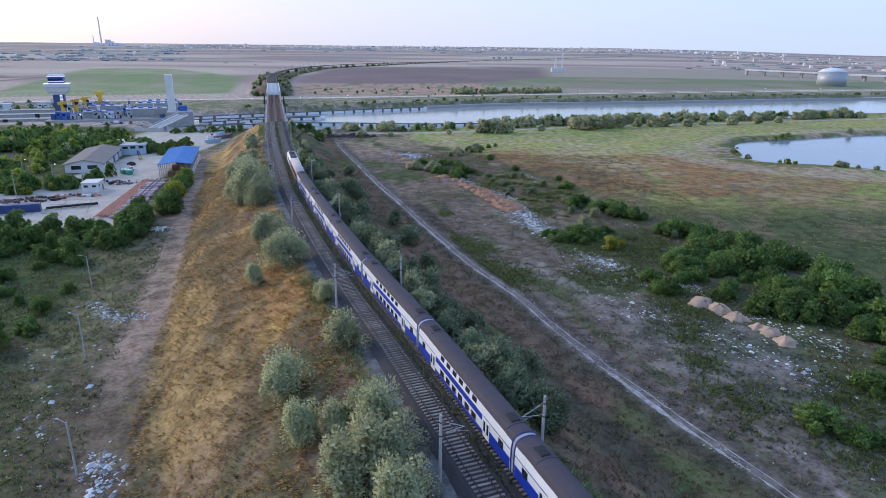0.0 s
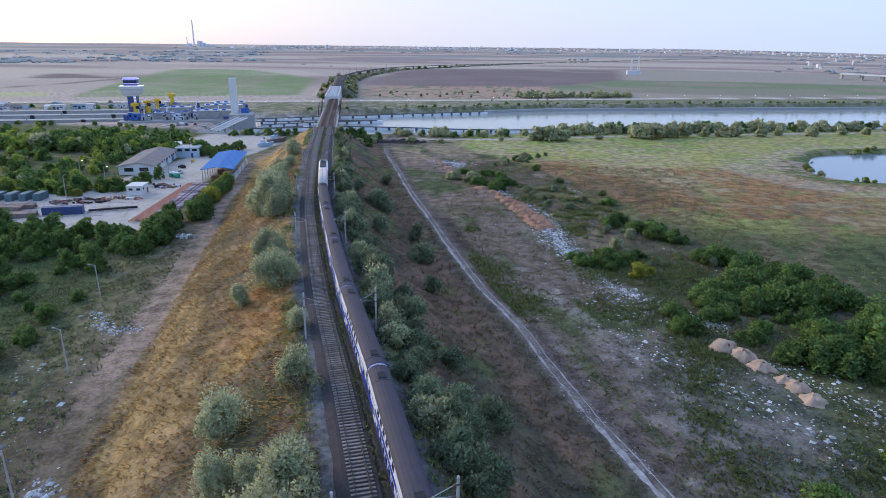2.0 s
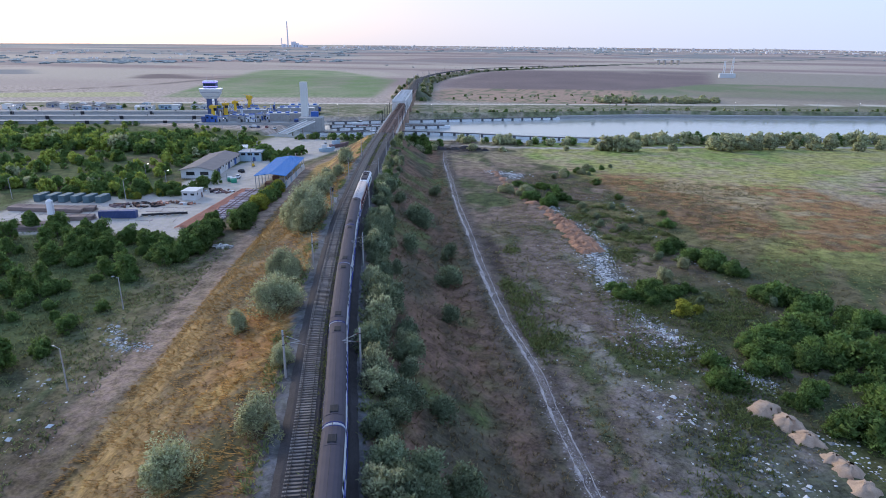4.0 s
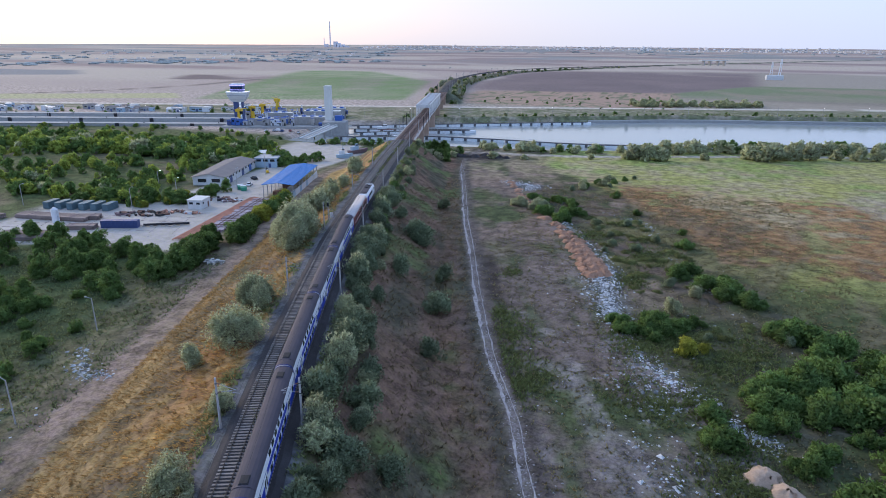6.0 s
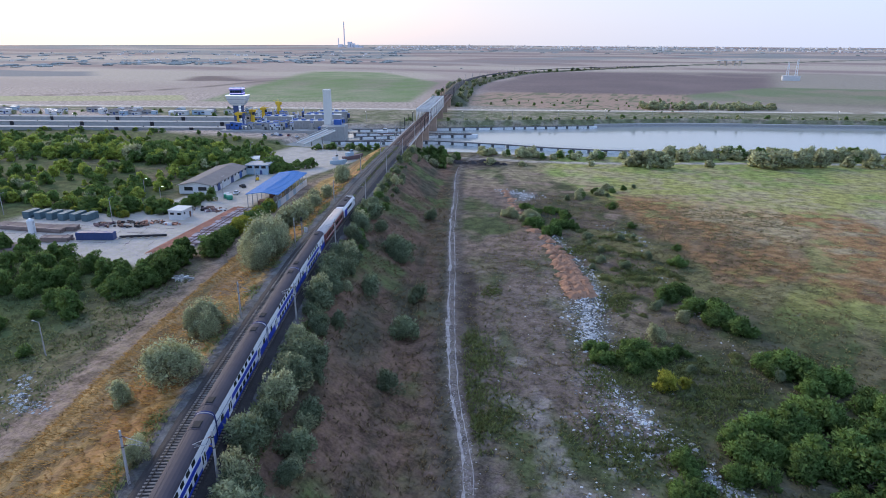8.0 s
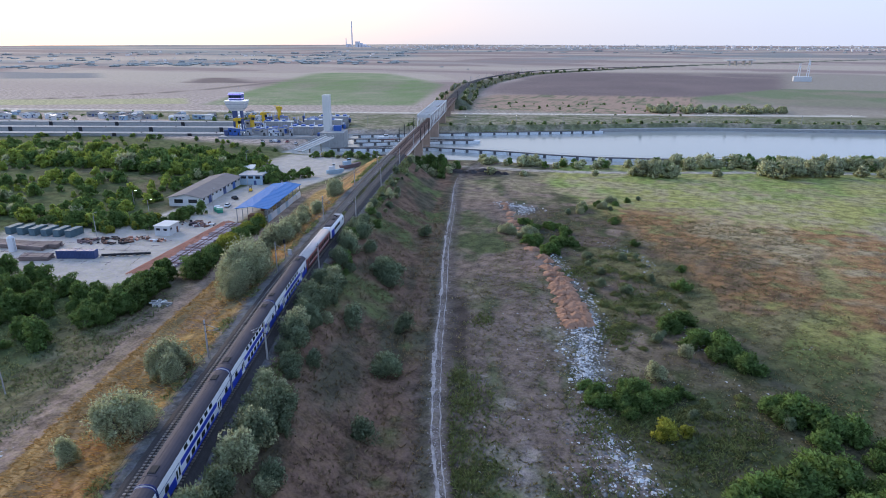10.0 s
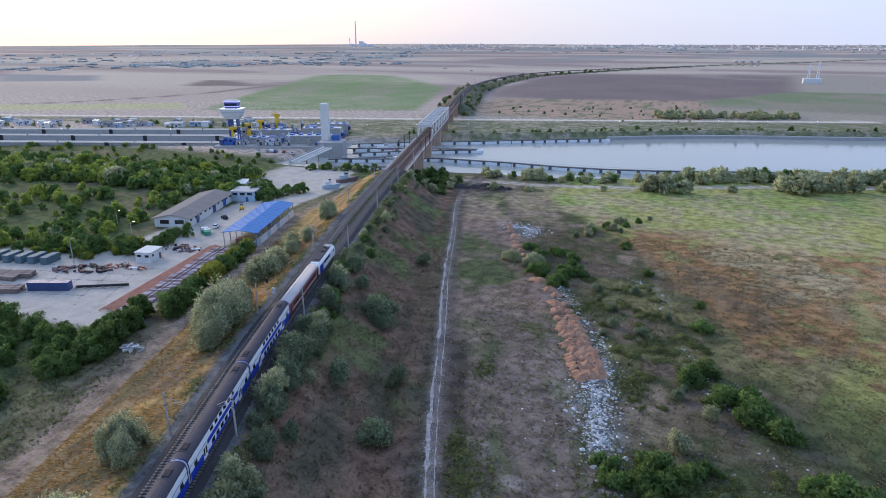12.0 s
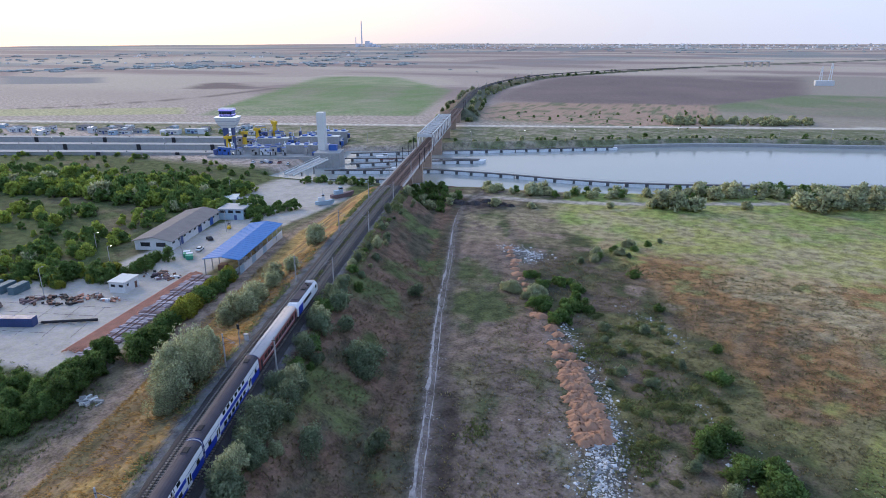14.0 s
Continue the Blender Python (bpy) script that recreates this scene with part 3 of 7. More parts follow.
    yard = smooth(-3, 1, np.minimum(np.minimum(x + 178 + 0.12 * (y - 190), np.interp(y, (168, 182, 200, 240, 292, 345, 362), (-88, -90, -103, -112, -121, -118, -130)) - x), np.minimum(y - np.interp(x, (-178, -130, -95), (152, 172, 176)), 372 - y)))
    yard = yard * np.where(y > 300, smooth(-178, -174, x - np.maximum(0, y - 330) * 0.0), 1) * np.where((y > 215) & (y < 300), smooth(-150, -146, x), 1)
    scrubw = smooth(-108, -120, x + 0.0 * y) * smooth(150, 180, y + 0 * x)
    left = over(left, over(c(0.090, 0.108, 0.045), c(0.155, 0.130, 0.080), smooth(0.0, 0.5, n1)), scrubw)
    left = over(left, over(c(0.53, 0.465, 0.43), c(0.47, 0.41, 0.375), smooth(0.1, 0.5, n2 + 0.4 * n1)), yard)
    south = over(left, right, smooth(-1, 1, a))
    south = over(south, c(0.135, 0.132, 0.14), smooth(-4.9 , -4.3, a + 0.4 * n2) * smooth(8.4, 7.6, a + 0.4 * n2))
    col = over(col, south, smooth(405, 385, y - (s - 395) * smooth(-100, -60, x)))
    # railway bank beyond the canal
    col = over(col, c(0.13, 0.135, 0.095), smooth(24, 18, np.abs(a - 2)) * smooth(640, 660, y) * (y < 2600))
    col = over(col, c(0.27, 0.18, 0.14), smooth(-18, -12, a) * smooth(-4, -7, a) * smooth(640, 660, y) * smooth(900, 800, y))
    # far woods and villages, the blue-grey of haze mixed into their colour
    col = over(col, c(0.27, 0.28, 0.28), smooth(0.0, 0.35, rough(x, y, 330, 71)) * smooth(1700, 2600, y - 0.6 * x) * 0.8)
    return col


def build_ground():
    ny, nx = GX.shape
    co = np.stack([GX, GY, GZ], -1).reshape(-1, 3)
    i = (np.arange(ny - 1)[:, None] * nx + np.arange(nx - 1)[None, :]).reshape(-1)
    quads = np.stack([i, i + 1, i + nx + 1, i + nx], -1)
    me = bpy.data.meshes.new("ground")
    me.vertices.add(len(co))
    me.vertices.foreach_set("co", co.ravel())
    me.loops.add(quads.size)
    me.loops.foreach_set("vertex_index", quads.ravel())
    me.polygons.add(len(quads))
    me.polygons.foreach_set("loop_start", np.arange(0, quads.size, 4))
    me.polygons.foreach_set("use_smooth", np.ones(len(quads), bool))
    me.update()
    me.validate()
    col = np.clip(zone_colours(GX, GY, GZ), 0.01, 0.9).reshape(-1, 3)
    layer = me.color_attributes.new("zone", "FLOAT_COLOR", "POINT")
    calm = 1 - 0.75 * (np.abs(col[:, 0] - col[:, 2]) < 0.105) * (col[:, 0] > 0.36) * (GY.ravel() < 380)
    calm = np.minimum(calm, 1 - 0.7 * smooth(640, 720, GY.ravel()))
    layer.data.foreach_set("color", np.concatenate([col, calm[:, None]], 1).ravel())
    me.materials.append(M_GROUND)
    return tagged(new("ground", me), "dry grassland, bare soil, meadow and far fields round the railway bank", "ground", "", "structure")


build_ground()

canal = Shape()
xs = np.concatenate([np.arange(-195, 700, 20), np.arange(700, 2600, 100)])
e = [canal_edges(x) for x in xs]
canal.loft([[(x, float(s_) - 12, -3.0), (x, float(n_) + 12, -3.0)] for x, (s_, n_) in zip(xs, e)], closed=False)
structure("water_canal", canal, M_WATER, "calm pale grey water of a wide canal", "water")
pondsh = Shape().add([(120, 230, -1.6), (420, 280, -1.6), (420, 470, -1.6), (120, 420, -1.6)], [(0, 1, 2, 3)])
structure("water_pond", pondsh, M_POND, "still pale blue water of a pond behind reeds", "water")


def wheel_track(off, wide, seed, y0, y1):
    """A worn pale wheel track with frayed edges."""
    sh, rings = Shape(), []
    for y in np.arange(y0, y1, 0.6):
        cx = float(curve_x(ROAD_Y, ROAD_X, y)) + off + 0.22 * float(lattice(0.0, y, 7, seed)) + 0.12 * float(lattice(3.0, y, 1.7, seed))
        fade = min(1.0, (y1 - y) / 60, (y - y0 + 6) / 10)
        w_ = wide * fade * (0.70 + 0.9 * float(lattice(1.0, y, 1.3, seed)) + 0.55 * float(lattice(2.0, y, 9, seed)))
        w_ = max(w_, 0.08)
        xs_ = (cx - w_, cx - w_ * 0.4, cx + w_ * 0.4, cx + w_)
        rings.append([(x, y, gz(x, y) + dz) for x, dz in zip(xs_, (-0.02, 0.025, 0.025, -0.02))])
    return sh.loft(rings, closed=False)


road = structure("road_dirt", wheel_track(-0.7, 0.46, 2, 36, 345), M_TRACKDUST, "pale chalky wheel tracks of a dirt road", "dirt road")
part("wheel_rut", wheel_track(0.75, 0.17, 5, 36, 290), M_TRACKDUST, road)

# ---- railway ----
def ribbon(y0, y1, step, profile):
    """Sweeps (off, z) points along the track."""
    return [[along(y, o, z) for o, z in profile] for y in np.arange(y0, y1 + step * 0.5, step)]


def ballast_bed(off, y0, y1, step):
    rng = random.Random(int(off * 10 + y0))
    rings = []
    for y in np.arange(y0, y1 + step * 0.5, step):
        j = [rng.uniform(-0.12, 0.12) for _ in range(4)]
        rings.append([along(y, off - 2.7 + j[0], 10.28), along(y, off - 1.7 + j[1] * 0.6, 10.84), along(y, off, 10.88 + j[3] * 0.1),
                      along(y, off + 1.7 + j[2] * 0.6, 10.84), along(y, off + 2.7 + j[3], 10.28)])
    return Shape().loft(rings, closed=False)


SLEEPER = Shape().box(0, 0, 0, 2.5, 0.27, 0.2).box(-0.75, 0, 0.11, 0.36, 0.2, 0.05).box(0.75, 0, 0.11, 0.36, 0.2, 0.05).mesh("sleeper", M_SLEEPER)


def railway_track(off, label):
    t = thing("railway_track", label, "railway track", group="pair of tracks")
    part("ballast", ballast_bed(off, -24, 338, 1.5), M_BALLAST, t, "dark grey stone ballast")
    part("ballast", ballast_bed(off, 660, 2300, 12), M_BALLAST, t, "dark grey stone ballast")
    for d in (-0.7525, 0.7525):
        pr = [(off + d - 0.07, 10.95), (off + d - 0.025, 10.99), (off + d - 0.036, 11.10), (off + d + 0.036, 11.10), (off + d + 0.025, 10.99), (off + d + 0.07, 10.95)]
        sh = Shape().loft(ribbon(-24, 372, 3, pr)).loft(ribbon(372, 660, 6, pr)).loft(ribbon(660, 2000, 25, pr))
        part("rail", sh, M_RAIL, t, "worn brown steel rail")
    y, n, rest, timber = 40.0, 0, Shape(), Shape()
    while y < 660:
        if n < 280:
            s = part("sleeper", SLEEPER, None, t)
            s.matrix_world = Matrix.Translation(along(y, off, 10.87)) @ Matrix.Rotation(radians(heading(y)), 4, "Z")
        else:
            p = along(y, off, 10.87)
            (rest if y < 334 else timber).box(p.x, p.y, p.z, 2.5, 0.27, 0.2, heading(y))
        n += 1
        y += 0.62 * math.cos(radians(heading(y)))
    r = part("far_sleeper", rest, M_SLEEPER, t)
    tagged(r, kind="stuff")
    tagged(part("bridge_timber", timber, M_REDDECK, t, "rusty brown timbers on the bridge"), kind="stuff")
    return t


railway_track(0.0, "single line of worn rails on concrete sleepers, empty")
railway_track(4.0, "line of worn rails on concrete sleepers under the train")


# ---- train ----
def body_section(w, z0, z1, r, n=5):
    """Half round shouldered outline of a coach, looked at from its end."""
    pts = [(-w / 2 + 0.12, z0), (-w / 2, z0 + 0.25), (-w / 2, z1 - r)]
    for i in range(1, n + 1):
        a = math.pi / 2 * i / n
        pts.append((-w / 2 * (0.42 + 0.58 * math.cos(a)), z1 - r + r * math.sin(a)))
    return pts + [(-x, z) for x, z in reversed(pts)]


def bogie(coach, y, double):
    b = Shape()
    for s in (-1, 1):
        b.box(s * 0.98, y, 0.55, 0.16, 3.2, 0.28).box(s * 0.98, y, 0.42, 0.22, 0.7, 0.3)
    b.box(0, y, 0.6, 2.0, 0.6, 0.25)
    bo = part("bogie", b, M_DARK, coach)
    for dy in (-1.25, 1.25):
        w = Shape()
        for s in (-0.75, 0.75):
            w.bar((s - 0.07, y + dy, 0.46), (s + 0.07, y + dy, 0.46), 0.46, n=14)
        w.bar((-0.75, y + dy, 0.46), (0.75, y + dy, 0.46), 0.08)
        part("wheelset", w, M_RAIL, bo)


def double_deck_coach():
    Lc = 26.4
    h = Lc / 2
    c = thing("double_deck_coach", "blue and white double-deck railway coach with grey roof", "train coach", group="coaches of the train")
    half = [(-1.27, 0.55), (-1.39, 0.8), (-1.39, 3.05), (-1.37, 3.3), (-1.28, 3.92), (-1.12, 4.25), (-0.85, 4.47), (-0.45, 4.60), (0.0, 4.65)]
    sec = half + [(-x, z) for x, z in reversed(half[:-1])]
    sec_end = [(x * 0.97, z if z < 1 else z - 0.04) for x, z in sec]
    part("body", Shape().loft([[(x, y, z) for x, z in s] for y, s in ((-h, sec_end), (-h + 0.25, sec), (h - 0.25, sec), (h, sec_end))]), M_WHITE, c, "white painted steel body")
    top = [(x, z) for x, z in sec if z > 3.9]
    roof = Shape()
    for y0, y1, dz in ((-h + 0.19, -h + 1.6, 0.015), (-h + 1.6, -h + 3.6, 0.07), (-h + 3.6, h - 3.6, 0.03), (h - 3.6, h - 1.6, 0.07), (h - 1.6, h - 0.19, 0.015)):
        roof.loft([[(x * 1.01, y, z + dz) for x, z in top] for y in (y0, y1)])
    part("roof", roof, M_ROOF, c, "dark dirty roof with raised ends")
    for y in (-h + 2.6, h - 2.6):
        part("roof_vent", Shape().box(0, y, 4.74, 1.0, 1.5, 0.16, taper=0.85), M_DARK, c)
    part("underframe", Shape().box(0, 0, 0.52, 2.3, Lc - 9, 0.5).box(0, -h + 0.1, 1.0, 1.3, 0.3, 0.4).box(0, h - 0.1, 1.0, 1.3, 0.3, 0.4), M_DARK, c)
    for e_ in (-1, 1):
        part("gangway", Shape().box(0, e_ * (h + 0.12), 2.05, 1.5, 0.3, 2.4), M_DARK, c, "black rubber gangway bellows")
        part("end_ring", Shape().loft([[(x * k, e_ * y, 0.6 + (z - 0.6) * k) for x, z in sec] for k, y in ((1.008, h - 0.20), (1.008, h - 0.01))]), M_RING, c, "dark blue band round the coach end")
        bogie(c, e_ * (h - 3.6), True)
    sx = 1.39
    for s in (-1, 1):
        w = Shape()
        # blue belt between the decks and blue skirts at the ends
        w.box(s * (sx + 0.012), 0, 2.62, 0.03, 13.4, 0.7)
        part("blue_sole_bar", Shape().box(s * (sx + 0.006), 0, 0.98, 0.03, 25.6, 0.42), M_BLUE, c, "blue band along the foot of the body")
        part("blue_belt", w, M_BLUE, c, "blue belt between the decks")
        for e_ in (-1, 1):
            part("blue_skirt", Shape().box(s * (sx + 0.012), e_ * (h - 2.6), 1.42, 0.03, 4.6, 1.25).box(s * (sx + 0.012), e_ * 7.4, 1.0, 0.03, 1.2, 0.4), M_BLUE, c, "blue end panel below the white one")
            part("dark_line", Shape().box(s * (sx + 0.010), e_ * (h - 3.2), 3.0, 0.022, 5.9, 0.09), M_NAVY, c)
            part("end_window", Shape().box(s * (sx + 0.016), e_ * (h - 2.2), 2.35, 0.03, 1.0, 0.8), M_GLASS, c)
            door = part("door", Shape().box(s * (sx + 0.016), e_ * 7.7, 1.75, 0.03, 1.5, 2.05), M_WHITE, c, "white double passenger door")
            for k in (-0.38, 0.38):
                part("door_pane", Shape().box(s * (sx + 0.030), e_ * 7.7 + k, 1.95, 0.02, 0.42, 1.2), M_GLASS, door)
        for i in range(6):
            y = -4.6 + i * 1.84
            part("lower_window", Shape().box(s * (sx + 0.014), y, 1.62, 0.03, 1.1, 0.72), M_GLASS, c)
            m = Matrix.Translation((s * 1.335, y, 3.58)) @ Matrix.Rotation(-s * radians(8.3), 4, "Y")
            part("upper_window", Shape().box(0, 0, 0, 0.05, 1.05, 0.56, m=m), M_GLASS, c)
    return c


def red_coach():
    Lc = 24.0
    h = Lc / 2
    c = thing("passenger_coach", "faded red railway coach with pale roof behind the locomotive", "train coach", group="coaches of the train")
    sec = body_section(2.82, 0.95, 4.05, 0.85)
    part("body", Shape().loft([[(x, y, z) for x, z in sec] for y in (-h, h)]), M_RED, c, "faded red body", True)
    top = [(x, z) for x, z in sec if z > 3.3]
    part("roof", Shape().loft([[(x * 1.012, y, z + 0.03) for x, z in top] for y in (-h + 0.1, h - 0.1)]), M_REDROOF, c, "pale grey roof", True)
    part("underframe", Shape().box(0, 0, 0.78, 2.3, Lc - 1, 0.4).box(0, 0, 0.5, 2.0, 6, 0.4), M_DARK, c)
    for e_ in (-1, 1):
        part("gangway", Shape().box(0, e_ * (h + 0.2), 2.2, 1.4, 0.5, 2.3), M_DARK, c)
        bogie(c, e_ * (h - 3.4), False)
        for s in (-1, 1):
            part("door", Shape().box(s * 1.42, e_ * (h - 1.0), 2.0, 0.03, 0.8, 2.0), M_DARK, c)
    for s in (-1, 1):
        part("white_stripe", Shape().box(s * 1.417, 0, 1.75, 0.02, Lc - 3, 0.12), M_WHITE, c)
        for i in range(11):
            part("window", Shape().box(s * 1.42, -8.75 + i * 1.75, 2.52, 0.03, 1.2, 0.92), M_GLASS, c)
    return c


def locomotive():
    Lc = 17.0
    h = Lc / 2
    c = thing("locomotive", "white and blue locomotive with dark roof hatches at the train's head", "locomotive")
    prof = [(-1.48, 1.0), (-1.48, 3.25), (-1.05, 3.85), (1.05, 3.85), (1.48, 3.25), (1.48, 1.0)]

    def ring(y, k=1.0, drop=0.0):
        return [(x * k, y, z - (drop if z > 2 else 0)) for x, z in prof]
    part("body", Shape().loft([ring(-h, 0.94, 0.5), ring(-h + 0.9, 1.0), ring(h - 1.1, 1.0), ring(h - 0.35, 0.95, 0.55), ring(h, 0.9, 1.5)]), M_WHITE, c, "white painted body")
    part("roof", Shape().box(0, -0.6, 3.9, 2.0, Lc - 5, 0.14).box(0, -4.2, 4.02, 1.6, 3.0, 0.2, taper=0.9), M_ROOF, c, "dark grey roof hatches")
    part("exhaust_box", Shape().box(0, 1.2, 4.05, 1.1, 1.6, 0.3, taper=0.8), M_DARK, c)
    part("fan_cowl", Shape().bar((0.4, 3.4, 3.95), (0.4, 3.4, 4.3), 0.25, n=12), M_DARK, c)
    part("fan_cowl", Shape().bar((-0.4, 4.6, 3.95), (-0.4, 4.6, 4.25), 0.3, n=12), M_DARK, c)
    part("cab_roof", Shape().box(0, h - 1.9, 3.9, 2.2, 1.5, 0.12), M_STEEL, c, "grey cab roof")
    part("windscreen", Shape().box(0, h - 0.42, 2.95, 2.3, 0.5, 0.75), M_GLASS, c)
    part("underframe", Shape().box(0, 0, 0.85, 2.7, Lc - 0.4, 0.35).box(0, 0, 0.5, 2.2, 5, 0.55), M_DARK, c)
    for s in (-1, 1):
        part("blue_band", Shape().box(s * 1.49, -h + 2.2, 2.1, 0.03, 3.2, 2.1), M_BLUE, c, "blue rear panel")
        part("side_grille", Shape().box(s * 1.492, -1.0, 2.7, 0.03, 6.5, 0.8), M_DARK, c)
        part("cab_window", Shape().box(s * 1.492, h - 2.2, 2.75, 0.03, 1.1, 0.7), M_GLASS, c)
        part("headlight", Shape().bar((s * 0.9, h - 0.06, 1.5), (s * 0.9, h + 0.08, 1.5), 0.13, n=12), M_LAMP, c)
        part("buffer", Shape().bar((s * 0.87, h, 1.05), (s * 0.87, h + 0.45, 1.05), 0.1, n=8).bar((s * 0.87, h + 0.4, 1.05), (s * 0.87, h + 0.5, 1.05), 0.24, n=12), M_DARK, c)
    for e_ in (-1, 1):
        bogie(c, e_ * 4.6, False)
    return c


HEAD_Y = 213.0


def set_down(ob, y_mid):
    ob.matrix_world = Matrix.Translation(along(y_mid, 4.0, RAIL_Z)) @ Matrix.Rotation(radians(heading(y_mid)), 4, "Z")


def back(y, metres):
    """The y that lies some metres of track behind."""
    for _ in range(40):
        y -= metres / 40 * math.cos(radians(heading(y)))
    return y


y_ = back(HEAD_Y, 8.5)
set_down(locomotive(), y_)
y_ = back(y_, 8.5 + 0.8 + 12.0)
set_down(red_coach(), y_)
y_ = back(y_, 12.0 + 0.5 + 13.2)
first = double_deck_coach()
set_down(first, y_)
for _ in range(6):
    y_ = back(y_, 26.8)
    copy_thing(first, Matrix.Translation(along(y_, 4.0, RAIL_Z)) @ Matrix.Rotation(radians(heading(y_)), 4, "Z"))


# ---- masts of the overhead line ----
def overhead_mast(side):
    """A concrete mast whose arm reaches towards the track; side is 1 where the arm points east."""
    t = thing("overhead_line_mast", "pale concrete overhead line mast with a steel arm", "railway mast", group="masts along the track")
    part("pole", Shape().bar((0, 0, -1.5), (0, 0, 7.6), 0.19, 0.13, n=10), M_POLE, t)
    part("pole_cap", Shape().bar((0, 0, 7.6), (0, 0, 7.72), 0.16, 0.1, n=10), M_STEEL, t)
    part("arm", Shape().bar((0, 0, 7.0), (side * 2.4, 0, 5.9), 0.04, n=5).bar((0, 0, 5.6), (side * 2.4, 0, 5.9), 0.035, n=5).bar((side * 1.2, 0, 5.75), (side * 2.9, 0, 5.35), 0.025, n=5), M_STEEL, t, "thin galvanised steel arm")
    part("insulator", Shape().bar((side * 0.2, 0, 5.62), (side * 0.55, 0, 5.67), 0.08, n=8), M_RUST, t)
    part("insulator", Shape().bar((side * 0.2, 0, 6.91), (side * 0.5, 0, 6.77), 0.08, n=8), M_RUST, t)
    part("band", Shape().bar((0, 0, 5.4), (0, 0, 5.5), 0.2, n=10), M_DARK, t)
    part("band", Shape().bar((0, 0, 6.85), (0, 0, 6.95), 0.18, n=10), M_DARK, t)
    return t


west, east = overhead_mast(1), overhead_mast(-1)
ys = [50.4, 91.4, 135.0, 177.0, 222.0, 268.0, 313.0, 358.0]
for i, y in enumerate(ys):
    mw = Matrix.Translation(along(y, -3.4, 10.0)) @ Matrix.Rotation(radians(heading(y)), 4, "Z")
    me_ = Matrix.Translation(along(y - 0.5, 7.2, 10.0)) @ Matrix.Rotation(radians(heading(y)), 4, "Z")
    if i == 0:
        west.matrix_world, east.matrix_world = mw, me_
    else:
        copy_thing(west, mw)
        copy_thing(east, me_)
for y in (700, 760, 820, 880, 940, 1000, 1060, 1120, 1190, 1260):
    copy_thing(west, Matrix.Translation(along(y, -3.4, 10.0)) @ Matrix.Rotation(radians(heading(y)), 4, "Z"))
    copy_thing(east, Matrix.Translation(along(y, 7.6, 10.0)) @ Matrix.Rotation(radians(heading(y)), 4, "Z"))



def wire(off, y_list):
    """A contact wire and a sagging bearer wire over one track."""
    t = thing("overhead_wire", "thin dark overhead wires above the track", "overhead wire", group="overhead wires")
    for a, b_ in zip(y_list, y_list[1:]):
        for name, high, sag in (("contact_wire", 15.6, 0.0), ("bearer_wire", 16.9, 0.9)):
            rings = []
            for k in range(7):
                f0 = k / 6
                z = high - sag * 4 * f0 * (1 - f0)
                rings.append([along(a + (b_ - a) * f0, off + dx, z + dz) for dx, dz in ((-0.018, 0), (0, 0.018), (0.018, 0), (0, -0.018))])
            part(name, Shape().loft(rings), M_DARK, t)


wire(0.0, ys + [400, 440])
wire(4.0, ys + [400, 440])
dm = thing("bridge_mast", "dark steel overhead line mast on the bridge approach", "railway mast", group="bridge masts")
part("post", Shape().box(0, 0, 3.6, 0.28, 0.28, 8.0), M_DARK, dm)
part("arm", Shape().bar((0, 0, 6.8), (2.2, 0, 6.2), 0.06, n=4), M_DARK, dm)
dm.matrix_world = Matrix.Translation(along(378, -3.9, 10.3))
for k, y in enumerate((378, 396, 396, 414, 414, 432, 432, 652, 652, 672, 672)):
    copy_thing(dm, Matrix.Translation(along(y, 8.2 if k % 2 == 0 else -3.9, 10.3)) @ Matrix.Rotation(radians(heading(y) + (180 if k % 2 == 0 else 0)), 4, "Z"))

sig = thing("signal_post", "pale railway signal post beside a grey cabinet", "railway signal", Matrix.Translation(along(185.5, -4.0, 10.0)))
part("post", Shape().bar((0, 0, -0.5), (0, 0, 5.6), 0.11, 0.09, n=8), M_POLE, sig)
part("signal_head", Shape().box(0, 0, 4.9, 0.5, 0.3, 1.1), M_DARK, sig)
part("ladder", Shape().bar((0.2, 0.15, 0.2), (0.2, 0.15, 4.6), 0.03).bar((-0.2, 0.15, 0.2), (-0.2, 0.15, 4.6), 0.03), M_STEEL, sig)
cab = thing("relay_cabinet", "grey steel relay cabinet beside the track", "cabinet", Matrix.Translation(along(188.3, -3.7, 10.2)))
part("case", Shape().box(0, 0, 0.75, 0.8, 0.6, 1.5), M_EQWHITE, cab)
part("lid", Shape().box(0, 0, 1.54, 0.9, 0.7, 0.08), M_STEEL, cab)


# ---- bridge ----
BR = heading(520)


